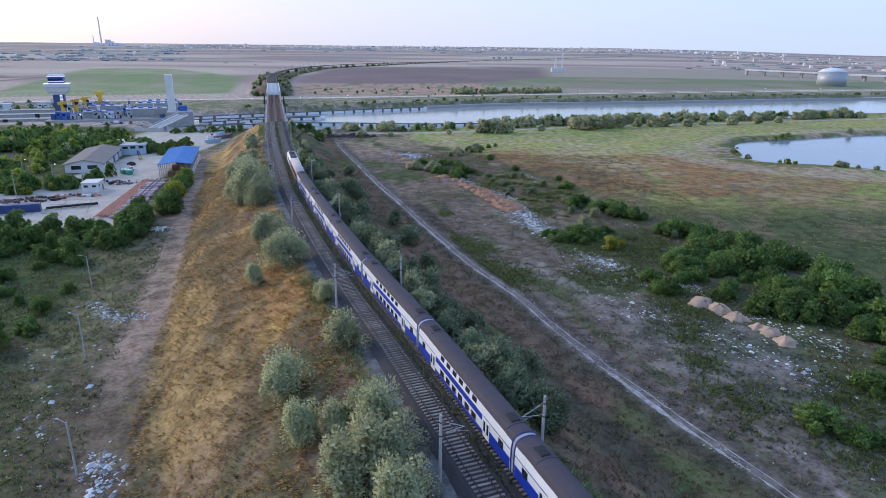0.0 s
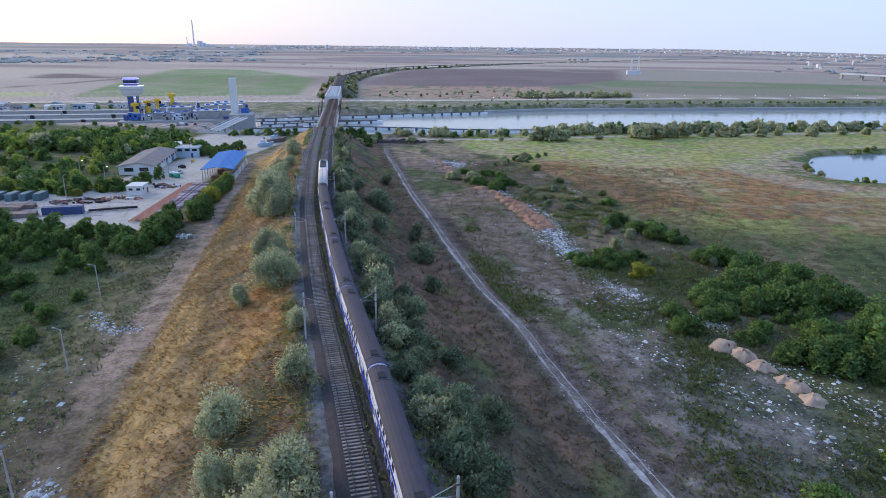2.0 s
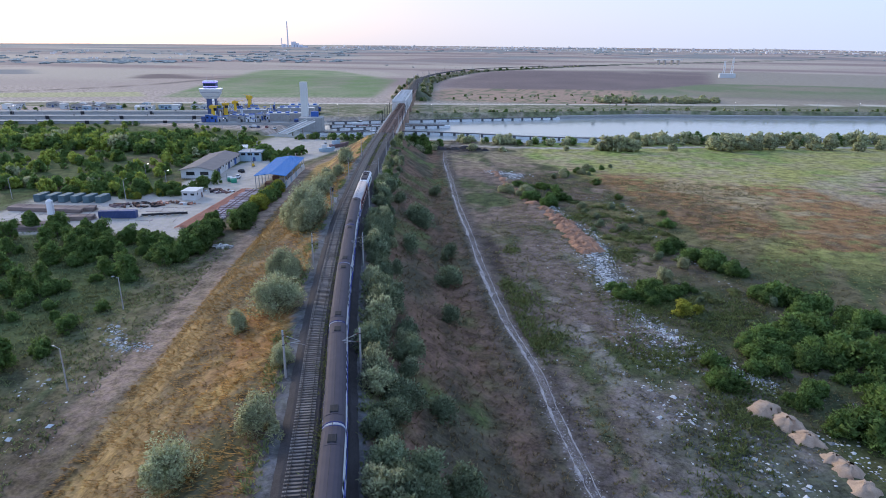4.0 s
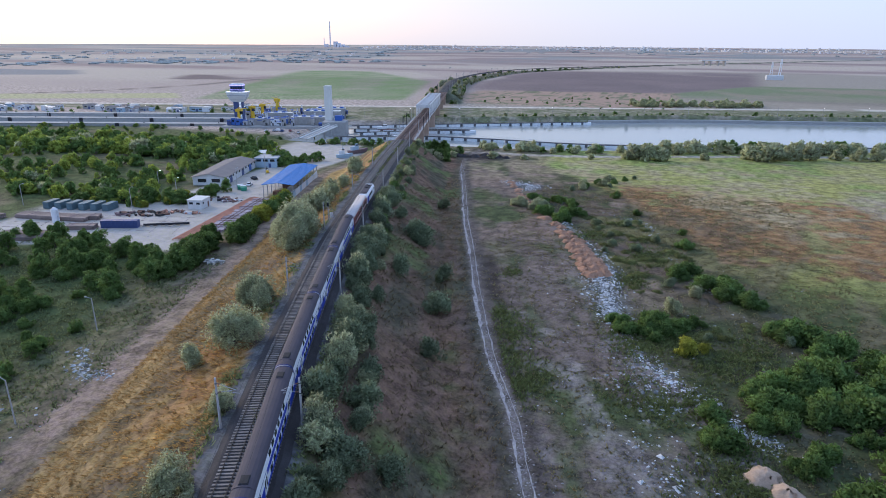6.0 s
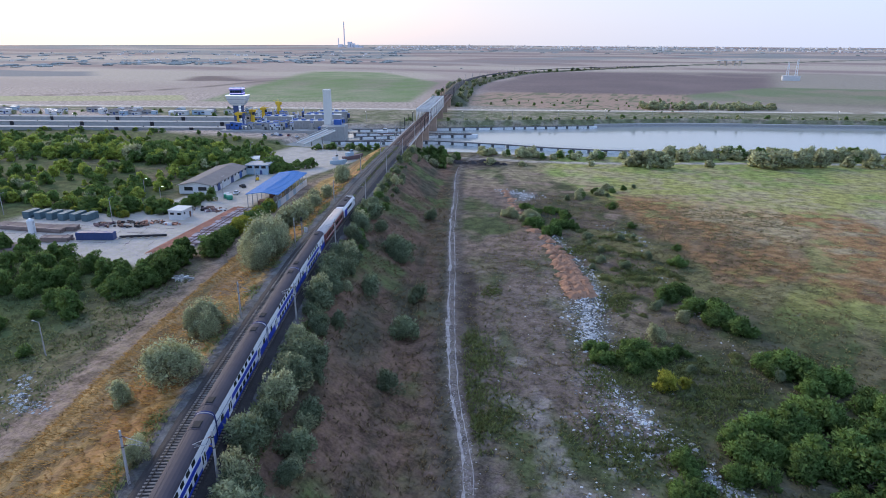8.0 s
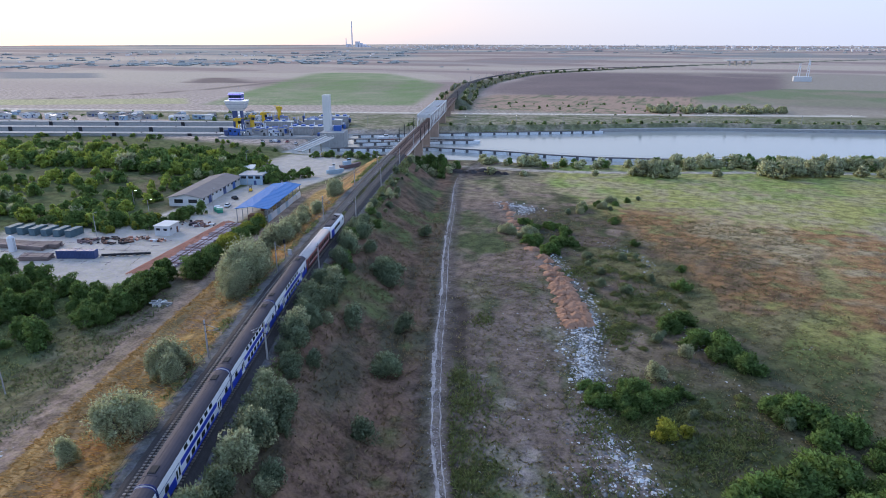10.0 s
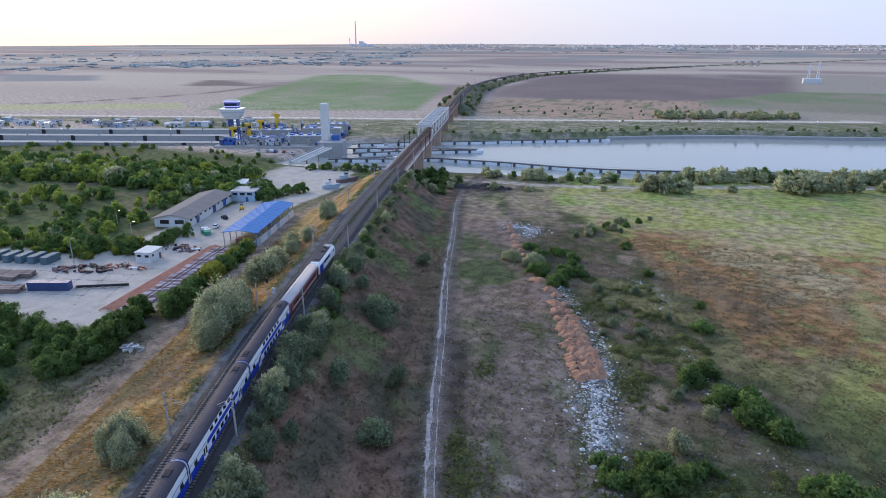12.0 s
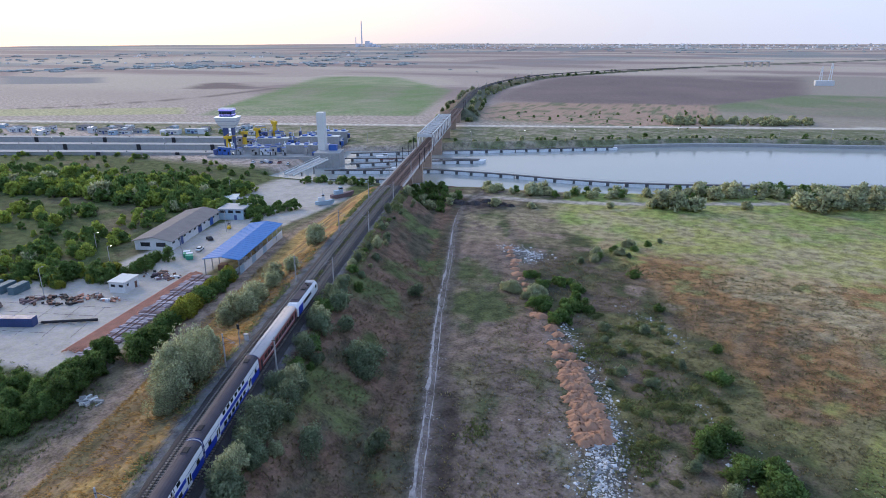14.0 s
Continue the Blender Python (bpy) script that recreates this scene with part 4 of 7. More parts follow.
def bridge():
    b = thing("railway_bridge", "double-track steel truss railway bridge on tall concrete piers", "bridge")
    for off in (-0.6, 4.9):
        side = Shape().loft(ribbon(334, 438, 6, [(off - 0.5, 8.6), (off + 0.5, 8.6), (off + 0.5, 10.4), (off - 0.5, 10.4)]))
        side.loft(ribbon(546, 664, 6, [(off - 0.5, 8.6), (off + 0.5, 8.6), (off + 0.5, 10.4), (off - 0.5, 10.4)]))
        part("girder", side, M_PIER, b, "brown stained concrete girder")
    part("deck", Shape().loft(ribbon(334, 664, 6, [(-2.5, 10.3), (6.8, 10.3), (6.8, 10.75), (-2.5, 10.75)])), M_REDDECK, b, "rust-brown bridge deck")
    for off in (-2.9, 7.2):
        part("walkway", Shape().loft(ribbon(334, 438, 6, [(off - 0.6, 10.5), (off + 0.6, 10.5), (off + 0.6, 10.62), (off - 0.6, 10.62)])), M_CONC, b)
        rail = Shape().loft(ribbon(334, 438, 6, [(off - 0.04, 11.6), (off + 0.04, 11.6), (off + 0.04, 11.68), (off - 0.04, 11.68)]))
        for y in np.arange(334, 438, 3):
            p = along(y, off, 10.5)
            rail.bar(p, (p.x, p.y, 11.65), 0.035, n=4)
        part("railing", rail, M_STEEL, b, "thin steel railing")
    for y in (368, 402, 438, 490, 545, 595, 640):
        pr = Shape()
        for off in (0.1, 4.2):
            p = along(y, off, 0)
            pr.box(p.x, p.y, 2.0, 4.0, 3.4, 13.0, heading(y))
        p = along(y, 2.15, 0)
        pr.box(p.x, p.y, 9.0, 9.2, 4.0, 1.6, heading(y))
        part("pier", pr, M_PIER, b, "tall brown stained concrete pier")
    # two truss spans
    for y0, y1 in ((438.5, 489.5), (490.5, 544.5)):
        n = 6
        st = (y1 - y0) / n
        for off in (-2.3, 6.6):
            tr = Shape()
            for z in (10.4, 18.4):
                a, c = (y0, y1) if z < 15 else (y0 + st * 0.15, y1 - st * 0.15)
                tr.loft(ribbon(a, c, st, [(off - 0.3, z - 0.35), (off + 0.3, z - 0.35), (off + 0.3, z + 0.35), (off - 0.3, z + 0.35)]))
            for k in range(n + 1):
                lo, hi = along(y0 + k * st, off, 10.4), along(y0 + k * st, off, 18.4)
                tr.bar(lo, hi, 0.26, n=4)
                if k < n:
                    q = along(y0 + (k + 1) * st, off, 10.4 if k % 2 else 18.4)
                    tr.bar(hi if k % 2 else lo, q, 0.24, n=4)
            part("truss_side", tr, M_TRUSS, b, "grey painted steel lattice side")
        top = Shape()
        for k in range(n + 1):
            top.bar(along(y0 + k * st, -2.3, 18.4), along(y0 + k * st, 6.6, 18.4), 0.3, n=4)
            if k < n:
                top.bar(along(y0 + k * st, -2.3, 18.4), along(y0 + (k + 1) * st, 6.6, 18.4), 0.16, n=4)
                top.bar(along(y0 + k * st, 6.6, 18.4), along(y0 + (k + 1) * st, -2.3, 18.4), 0.16, n=4)
        part("top_bracing", top, M_TRUSS, b)
        pt = Shape()
        for y in (y0, y1):
            p = along(y, 2.15, 17.6)
            pt.box(p.x, p.y, p.z, 9.3, 0.5, 1.5, heading(y))
        part("portal", pt, M_TRUSS, b, "pale plated portal beam")
    return b


bridge()

# ---- vegetation ----
def crown_shape(rng, r, h, base, lobes, leaves, leaf, plume=1.0):
    """A crown of many small leaf sprays on uneven lobes, with gaps."""
    cs = []
    ex, ey, tx, ty = rng.uniform(0.8, 1.3), rng.uniform(0.75, 1.15), rng.uniform(-0.25, 0.25), rng.uniform(-0.25, 0.25)
    for i in range(lobes):
        a, q = rng.uniform(0, 2 * math.pi), math.sqrt(rng.random())
        up = rng.random() ** 0.9
        zz = base + (h - base) * (0.08 + 0.84 * up)
        k = math.sqrt(max(0.12, 1.0 - (0.95 * up) ** 2.2))
        if plume > 1.0:
            k = (1.05 - 0.5 * up * up) * rng.uniform(0.6, 1.1)
        zz *= 1.0 - 0.25 * q * rng.random()
        cs.append((Vector((math.cos(a) * q * r * 0.9 * k * ex + tx * r * up, math.sin(a) * q * r * 0.9 * k * ey + ty * r * up, zz)), r * rng.choice((0.12, 0.18, 0.26, 0.36)) * rng.uniform(0.8, 1.2)))
    v, f, out = [], [], []
    heart = Vector((0, 0, base + (h - base) * 0.2))
    for i in range(leaves):
        c, cr = cs[i % lobes]
        d = Vector((rng.gauss(0, 1), rng.gauss(0, 1), rng.gauss(0.3, 0.85))).normalized()
        p = c + d * cr * (0.45 + 0.85 * math.sqrt(rng.random()))
        p.z += (p.z - c.z) * (plume - 1.0)
        p.z = max(p.z, 0.05)
        u = (d * 0.9 + Vector((rng.gauss(0, 0.6), rng.gauss(0, 0.6), rng.gauss(0.25, 0.6)))).normalized()
        w = u.cross(Vector((rng.gauss(0, 1), rng.gauss(0, 1), rng.gauss(0, 1)))).normalized()
        l, s = leaf * rng.uniform(0.9, 1.9), leaf * rng.uniform(0.30, 0.55)
        k = len(v)
        tri = [p - u * l * 0.45 - w * s, p - u * l * 0.35 + w * s, p + u * l * 0.6 + w * s * rng.uniform(-0.8, 0.8)]
        # leaves of one spray face outwards together, so that the crown has a lit and a shaded side
        n = ((p - heart).normalized() * 0.7 + d * 0.75 + Vector((rng.gauss(0, 0.3), rng.gauss(0, 0.3), rng.gauss(0.12, 0.3)))).normalized()
        if (tri[1] - tri[0]).cross(tri[2] - tri[0]).dot(n) < 0:
            tri[0], tri[1] = tri[1], tri[0]
        v += tri
        out += [n] * 3
        f.append((k, k + 1, k + 2))
    sh = Shape()
    sh.v, sh.f = [tuple(p) for p in v], f
    return sh, cs, [tuple(n) for n in out]


FACING = {}


def face(me, normals):
    """Lets a mesh's points be lit as if they faced that way."""
    me.polygons.foreach_set("use_smooth", [True] * len(me.polygons))
    me.normals_split_custom_set_from_vertices(normals)


def plant(name, label, category, group, seed, r, h, base, lobes, leaves, leaf, mat, plume=1.0):
    rng = random.Random(seed)
    t = thing(name, label, category, group=group)
    sh, cs, out = crown_shape(rng, r, h, base, lobes, leaves, leaf, plume)
    tr = Shape()
    split = Vector((rng.uniform(-0.1, 0.1), rng.uniform(-0.1, 0.1), max(base * 0.8, 0.25)))
    w = 0.05 + 0.025 * h
    tr.bar((0, 0, -0.4), split, w * 1.25, w * 0.9, n=7)
    for c, cr in cs[:7]:
        mid = split.lerp(c, 0.55) + Vector((0, 0, 0.1 * h))
        tr.bar(split, mid, w * 0.6, w * 0.35, n=5).bar(mid, c, w * 0.35, w * 0.1, n=4)
    part("trunk", tr, M_BARK, t)
    crown = part("crown", sh, mat, t)
    face(crown.data, out)
    FACING[crown.data.name] = np.array(out)
    return t


OLIVE = [plant("shrub", "silvery green oleaster shrub on the dry slope", "shrub", "oleaster shrubs", 100 + i, 2.5, 4.5, 0.2, 40, 4200, 0.27, M_OLIVE, 2.0) for i in range(5)]
NEAR_OLIVE = [plant("shrub", "tall silvery green oleaster shrub above the dry grass", "shrub", "oleaster shrubs", 120 + i, 2.5, 4.6, 0.2, 36, 7500, 0.19, M_OLIVE, 2.0) for i in range(4)]
GREYG = [plant("shrub", "grey-green shrub in the belt beside the train", "shrub", "belt shrubs", 150 + i, 2.6, 4.2, 0.1, 44, 3800, 0.27, M_GREYLEAF, 1.5) for i in range(5)]
GREEN = [plant("bush", "dense dark green bush in the weeds", "bush", "green bushes", 200 + i, 2.7, 3.0, 0.05, 24, 2300, 0.35, M_LEAF, 1.35) for i in range(5)]
LOW = [plant("weed_patch", "low spreading patch of green weeds", "weeds", "weed patches", 250 + i, 3.0, 0.75, 0.0, 60, 1600, 0.26, M_LOW) for i in range(3)]
TREE = [plant("tree", "dark green broad-leaved tree beside the yard", "tree", "yard trees", 300 + i, 3.1, 7.0, 0.3, 34, 2700, 0.44, M_LEAF) for i in range(4)]
LIME = [plant("bush", "yellow-green bush beside the yard", "bush", "yellow-green bushes", 400 + i, 2.5, 4.0, 0.1, 36, 3000, 0.34, M_LIME) for i in range(2)]
FAR_OLIVE = [plant("shrub", "grey-green shrub on the canal bank", "shrub", "bank shrubs", 500 + i, 3.0, 4.8, 0.1, 24, 900, 0.72, M_OLIVE) for i in range(4)]
FAR_GREEN = [plant("tree", "green tree in the scrub woodland", "tree", "woodland trees", 600 + i, 3.2, 5.4, 0.1, 20, 950, 0.70, M_LEAF) for i in range(4)]
FAR_LIME = [plant("bush", "light green bush in the scrub woodland", "bush", "woodland bushes", 650 + i, 3.0, 4.6, 0.1, 20, 900, 0.68, M_MID) for i in range(3)]
MASTERS = OLIVE + NEAR_OLIVE + GREYG + GREEN + LOW + TREE + LIME + FAR_OLIVE + FAR_GREEN + FAR_LIME
USED = set()
vr = random.Random(7)


def grow(kind, x, y, k=1.0, wide=1.0):
    """Sets a plant on the ground; each first one of a sort is the master itself."""
    src = vr.choice(kind)
    z = gz(x, y)
    m = Matrix.Translation((x, y, z - 0.05)) @ Matrix.Rotation(vr.uniform(0, 6.28), 4, "Z")
    sc = Matrix.Diagonal((k * wide, k * wide, k * vr.uniform(0.9, 1.1), 1))
    if src.name in USED:
        ob = copy_thing(src, m)
        ob.matrix_basis = m @ sc
    else:
        USED.add(src.name)
        ob = src
        ob.matrix_basis = m @ sc
    return ob


def thicket(name, label, category, places):
    """Plants too many to count, joined: (sort, x, y, size)."""
    vs, fs, ms, ns, n = [], [], [], [], 0
    for kind, x, y, k in places:
        src = vr.choice(kind)
        a, up = vr.uniform(0, 6.28), vr.uniform(0.85, 1.1)
        c_, s_, z = math.cos(a), math.sin(a), gz(x, y) - 0.05
        for ch in src.children:
            co, tri, way, slot = SHAPES[ch.data.name]
            vs.append(np.stack([(co[:, 0] * c_ - co[:, 1] * s_) * k + x, (co[:, 0] * s_ + co[:, 1] * c_) * k + y, co[:, 2] * k * up + z], 1))
            ns.append(np.stack([way[:, 0] * c_ - way[:, 1] * s_, way[:, 0] * s_ + way[:, 1] * c_, way[:, 2]], 1))
            fs.append(tri + n)
            ms.append(np.full(len(tri), slot))
            n += len(co)
    co, tri = np.concatenate(vs), np.concatenate(fs)
    me = bpy.data.meshes.new(name)
    me.vertices.add(len(co))
    me.vertices.foreach_set("co", co.ravel())
    me.loops.add(tri.size)
    me.loops.foreach_set("vertex_index", tri.ravel())
    me.polygons.add(len(tri))
    me.polygons.foreach_set("loop_start", np.arange(0, tri.size, 3))
    for m in MATS:
        me.materials.append(m)
    me.polygons.foreach_set("material_index", np.concatenate(ms))
    me.update()
    me.validate()
    face(me, np.concatenate(ns))
    return tagged(new(name, me), label, category, kind="stuff")


MATS = [M_BARK, M_GREYLEAF, M_OLIVE, M_LEAF, M_MID, M_LIME, M_LOW]
SHAPES = {}
for master in MASTERS:
    for ch in master.children:
        me_ = ch.data
        me_.calc_loop_triangles()
        co_, tri_ = np.empty(len(me_.vertices) * 3), np.empty(len(me_.loop_triangles) * 3, int)
        me_.vertices.foreach_get("co", co_)
        me_.loop_triangles.foreach_get("vertices", tri_)
        SHAPES[me_.name] = (co_.reshape(-1, 3), tri_.reshape(-1, 3), FACING.get(me_.name, np.zeros((len(co_) // 3, 3))), MATS.index(me_.materials[0]))

# west slope, singly: place, size
for x, y, k in ((-19.6, 69.3, 1.3), (-12.9, 77.2, 1.05), (-8.6, 58.8, 1.15), (-6.6, 56.5, 1.35), (-4.4, 50.5, 1.4), (-7.6, 50.0, 1.3), (-2.6, 45.0, 1.2), (-10.6, 58.5, 0.8), (-14.6, 58.5, 0.95),
                (-33.6, 105.5, 0.8), (-29.6, 111.5, 1.35), (-27.8, 113.5, 1.05), (-38.6, 128, 1.3), (-36.3, 129.5, 1.2), (-35, 126, 0.9), (-19.5, 95, 0.6), (-18.5, 93.5, 0.7),
                (-48.8, 160, 1.15), (-50.5, 164, 1.6), (-54, 166, 1.3), (-53, 169, 1.9), (-50, 171, 1.4), (-54.8, 174, 1.9), (-57, 170, 1.3), (-56.5, 178, 1.7), (-59.5, 180, 1.4), (-53.5, 177, 1.3),
                (-66.5, 199, 1.25), (-64.5, 203, 1.3), (-69, 205, 1.1), (-67, 209, 1.2), (-71, 214, 1.2), (-69, 219, 1.0), (-73, 226, 1.2), (-71, 231, 1.0), (-78, 255, 1.3), (-80, 260, 1.1), (-99, 346, 1.0)):
    grow(NEAR_OLIVE if y < 180 else OLIVE, x, y, k, vr.uniform(1.0, 1.25))
# thick belt east of the train
y = 58.0
while y < 352:
    for _ in range(2 if y < 250 else 1):
        p = along(y + vr.uniform(-1.5, 1.5), vr.uniform(8.8, 15.0), 0)
        grow(GREYG if vr.random() < 0.62 else (OLIVE if vr.random() < 0.6 else (GREEN if y > 120 else GREYG)), p.x, p.y, vr.uniform(0.4, 1.08) * (1.0 if y < 215 else 0.7), vr.uniform(0.9, 1.25))
    y += vr.uniform(2.0, 4.6) * (1 if y < 190 else 1.5)
for x, y, k in ((4.5, 76, 1.0), (7.7, 71, 1.0), (-7.5, 101, 1.1), (-11.5, 117, 1.25), (-14, 123, 1.2), (-9.1, 155.6, 1.2), (-28.5, 196.6, 1.3), (-31, 199, 1.1), (-27, 194, 0.9), (-28.6, 203, 0.9), (-14.1, 174.8, 0.9), (-37.3, 245.4, 0.8), (-3, 134, 0.8), (-22, 165, 0.9), (6, 95, 0.8), (12, 80, 0.9)):
    grow(GREYG, x, y, k, 1.1)
# bushes on the waste ground: place, half width
def clump(kind, x, y, r, tall=1.0):
    """A bush mass of about that half width: one plant, or a few grown together."""
    size = 2.7 if kind is not LOW else 3.0
    if r < 3.2:
        return grow(kind, x, y, r / size * vr.uniform(0.9, 1.1) * tall, 1.1)
    for i in range(3 if r < 5 else 5):
        a, q = vr.uniform(0, 6.28), r * (0.15 if i == 0 else vr.uniform(0.45, 0.68))
        k = r * (0.62 if i == 0 else vr.uniform(0.34, 0.52)) / size
        grow(kind, x + q * math.cos(a), y + q * math.sin(a) * 0.8, k * tall, vr.uniform(1.05, 1.3))


for x, y, r in ((46.8, 225.5, 4.0), (44.5, 198.5, 4.6), (49.5, 192.5, 5.0), (54.3, 188.5, 5.6), (59.5, 184, 4.6), (53.7, 194, 5.0), (42.5, 200, 4.0), (46.5, 203, 4.0), (65, 168.5, 5.5), (70, 167, 6.0), (75.3, 164.5, 5.0), (79.4, 157.7, 6.0), (69, 160, 3.0)):
    clump(GREEN, x, y, r * 0.92)
for x, y, r in ((57.7, 137, 5.0), (61.4, 145, 6.0), (64.9, 137.4, 6.0), (68.9, 149.7, 5.5), (71.5, 134, 6.5), (75, 145, 6.2), (78.9, 141, 6.5), (54.2, 140.5, 4.0), (72.1, 122.3, 6.5), (66.1, 113, 5.5), (71.5, 114.5, 5.4), (79.3, 118.8, 7.5), (74.5, 110.9, 5.9), (61.4, 123.8, 4.0), (69.3, 131, 3.3), (57, 130.2, 4.0), (84, 128, 6.0), (88, 120, 6.0), (86, 108, 6.0), (80, 102, 6.0), (92, 112, 6.0), (90, 135, 5.0), (85, 150, 5.0), (84, 140, 6.0)):
    clump(GREEN, x, y, r)
for x, y, r in ((46.5, 123.5, 3.6), (48.7, 123.3, 3.0), (47, 130.4, 4.2), (59.4, 121, 3.6), (6.8, 243, 4.5), (8.5, 252, 5.0), (8.5, 259, 4.2), (1, 251, 5.0), (13, 253, 1.7), (22.2, 285, 2.4), (31, 261, 2.0), (-3, 266, 4.0), (46, 240, 1.8), (2, 271, 4.2), (7, 267, 3.6), (-9, 273, 3.4)):
    clump(GREEN, x, y, r, 0.9)
for x, y, r in ((36.7, 160, 6.0), (32.8, 160.5, 4.6), (41.4, 162, 4.6), (42.7, 165.3, 4.6), (31.5, 164, 4.0), (37.5, 166.6, 4.6), (46, 168, 3.5)):
    clump(GREEN, x, y, r, 0.75)
for x, y, r in ((66, 84, 2.6), (70, 82, 3.0), (57, 71, 3.2), (53, 74, 2.6), (76, 92, 4.0), (82, 90, 4.0)):
    clump(GREEN, x, y, r)
for x, y, r in ((78.5, 123.3, 2.3), (-5, 257, 4.0), (-11, 260, 4.2), (-3.4, 260, 4.0), (41.9, 172.9, 2.8), (47, 185, 2.2), (15.5, 306, 3.4), (7.8, 297, 3.2), (17, 317, 3.4), (8.3, 304, 3.2)):
    clump(OLIVE, x, y, r, 0.8)
for x, y, r in ((9, 300, 2.4), (13, 309, 2.8), (20, 313, 2.2), (24, 321, 2.6), (4, 293, 2.0), (28, 327, 1.8), (19, 305, 1.6)):
    clump(GREEN if r > 2.1 else GREYG, x, y, r, 0.7)
grow(LIME, 44.2, 153.3, 0.85, 1.1)
grow(LIME, 47.5, 155.5, 0.5, 1.1)
# low growth between the sand heaps and the meadow
for i in range(110):
    y = vr.uniform(158, 268)
    x0, x1 = float(np.interp(y, (158, 195, 243, 268), (36, 30, 14, 4))), float(np.interp(y, (158, 200, 268), (76, 52, 28)))
    x = vr.uniform(x0, x1)
    if lattice(x, y, 13, 81) < -0.1:
        continue
    grow(LOW if vr.random() < 0.85 else GREYG, x, y, vr.uniform(0.25, 0.6), vr.uniform(1.0, 1.5))
# canal bank
spots = []
for i in range(200):
    x = vr.uniform(-62, 330)
    s_, n_ = canal_edges(x)
    spots.append((FAR_OLIVE if vr.random() < 0.82 else FAR_GREEN, x, float(s_) - vr.uniform(5, 19), vr.uniform(0.45, 1.0) * (1.0 + 0.45 * (x > 40))))
thicket("canal_thicket", "grey-green shrubs crowding the near canal bank", "bushes", spots)
for x, k in ((-46, 0.8), (-30, 0.6), (4, 0.6), (22, 1.0), (26, 1.5), (33, 1.7), (40, 1.5), (62, 0.8), (86, 1.5), (92, 1.8), (99, 1.8), (106, 1.7), (116, 1.5), (130, 1.1), (141, 1.3), (150, 1.2), (166, 1.1), (180, 1.0), (200, 1.2), (222, 1.1), (240, 1.0)):
    s_, n_ = canal_edges(x)
    grow(FAR_OLIVE, x, float(s_) - vr.uniform(33, 42), k, 1.15)
for i in range(30):
    grow(FAR_GREEN if i % 3 else FAR_OLIVE, vr.uniform(-92, -66), vr.uniform(338, 374), vr.uniform(0.6, 1.1))
# north bank and the far railway curve
spots = []
for i in range(70):
    x = vr.uniform(-160, 520)
    s_, n_ = canal_edges(x)
    spots.append((FAR_OLIVE if vr.random() < 0.4 else FAR_GREEN, x, float(n_) + vr.uniform(10, 34), vr.uniform(0.3, 0.75)))
for i in range(110):
    x = vr.uniform(-70, 460)
    s_, n_ = canal_edges(x)
    spots.append((FAR_OLIVE if i % 2 else FAR_GREEN, x, float(n_) + vr.uniform(5, 15), vr.uniform(0.2, 0.5)))
for i in range(150):
    x = vr.uniform(8, 136) if i % 3 else vr.uniform(-140, 60)
    spots.append((FAR_OLIVE if i % 3 else FAR_GREEN, x, (682 + 0.3 * (x - 8) + vr.uniform(0, 34)) if i % 3 else vr.gauss(720, 40), vr.uniform(0.7, 1.3) if i % 3 else vr.uniform(0.15, 0.55)))
thicket("bank_thicket", "green and grey bushes beyond the canal", "bushes", spots)
spots = []
for i in range(130):
    y = 640 + 1000 * vr.random() ** 1.3
    p = along(y, vr.choice((-1, 1)) * vr.uniform(9, 20) + 2, 0)
    spots.append((FAR_OLIVE if vr.random() < 0.7 else FAR_GREEN, p.x, p.y, vr.uniform(0.5, 1.2)))
thicket("railway_thicket", "grey-green bushes along the far railway bank", "bushes", spots)
# row of trees between the dirt track and the yard
for i in range(78):
    y = vr.uniform(160, 238)
    x = float(curve_x(PATH_Y, PATH_X, y)) - (vr.uniform(3.5, 9) + 6.2 if y < 185 else vr.uniform(2.5, 5.5))
    if y < 192:
        grow(TREE, x, y, vr.uniform(0.65, 1.0))
    else:
        grow(LIME if 206 < y < 238 and vr.random() < 0.75 else GREEN, x, y, vr.uniform(0.8, 1.25))
spots = []
for i in range(105):
    y = vr.uniform(92, 172)
    x = float(curve_x(PATH_Y, PATH_X, y)) - vr.uniform(19, 80)
    spots.append((TREE if vr.random() < 0.4 else GREEN, x, y, vr.uniform(0.45, 1.0)))
for i in range(30):
    y = vr.uniform(150, 172)
    spots.append((TREE, float(curve_x(PATH_Y, PATH_X, y)) - vr.uniform(12, 60), y, vr.uniform(0.6, 0.95)))
# bushes along the yard's back edge
for i in range(46):
    if i < 30:
        x, y = vr.uniform(-178, -140), vr.uniform(210, 228)
        y += 0.12 * (x + 160)
    else:
        x, y = vr.uniform(-141, -132), vr.uniform(219, 246)
    spots.append((vr.choice((TREE, GREEN, LIME, GREEN)), x, y, vr.uniform(0.55, 1.0)))
thicket("yard_thicket", "dark green trees and bushes crowding round the yard", "bushes", spots)
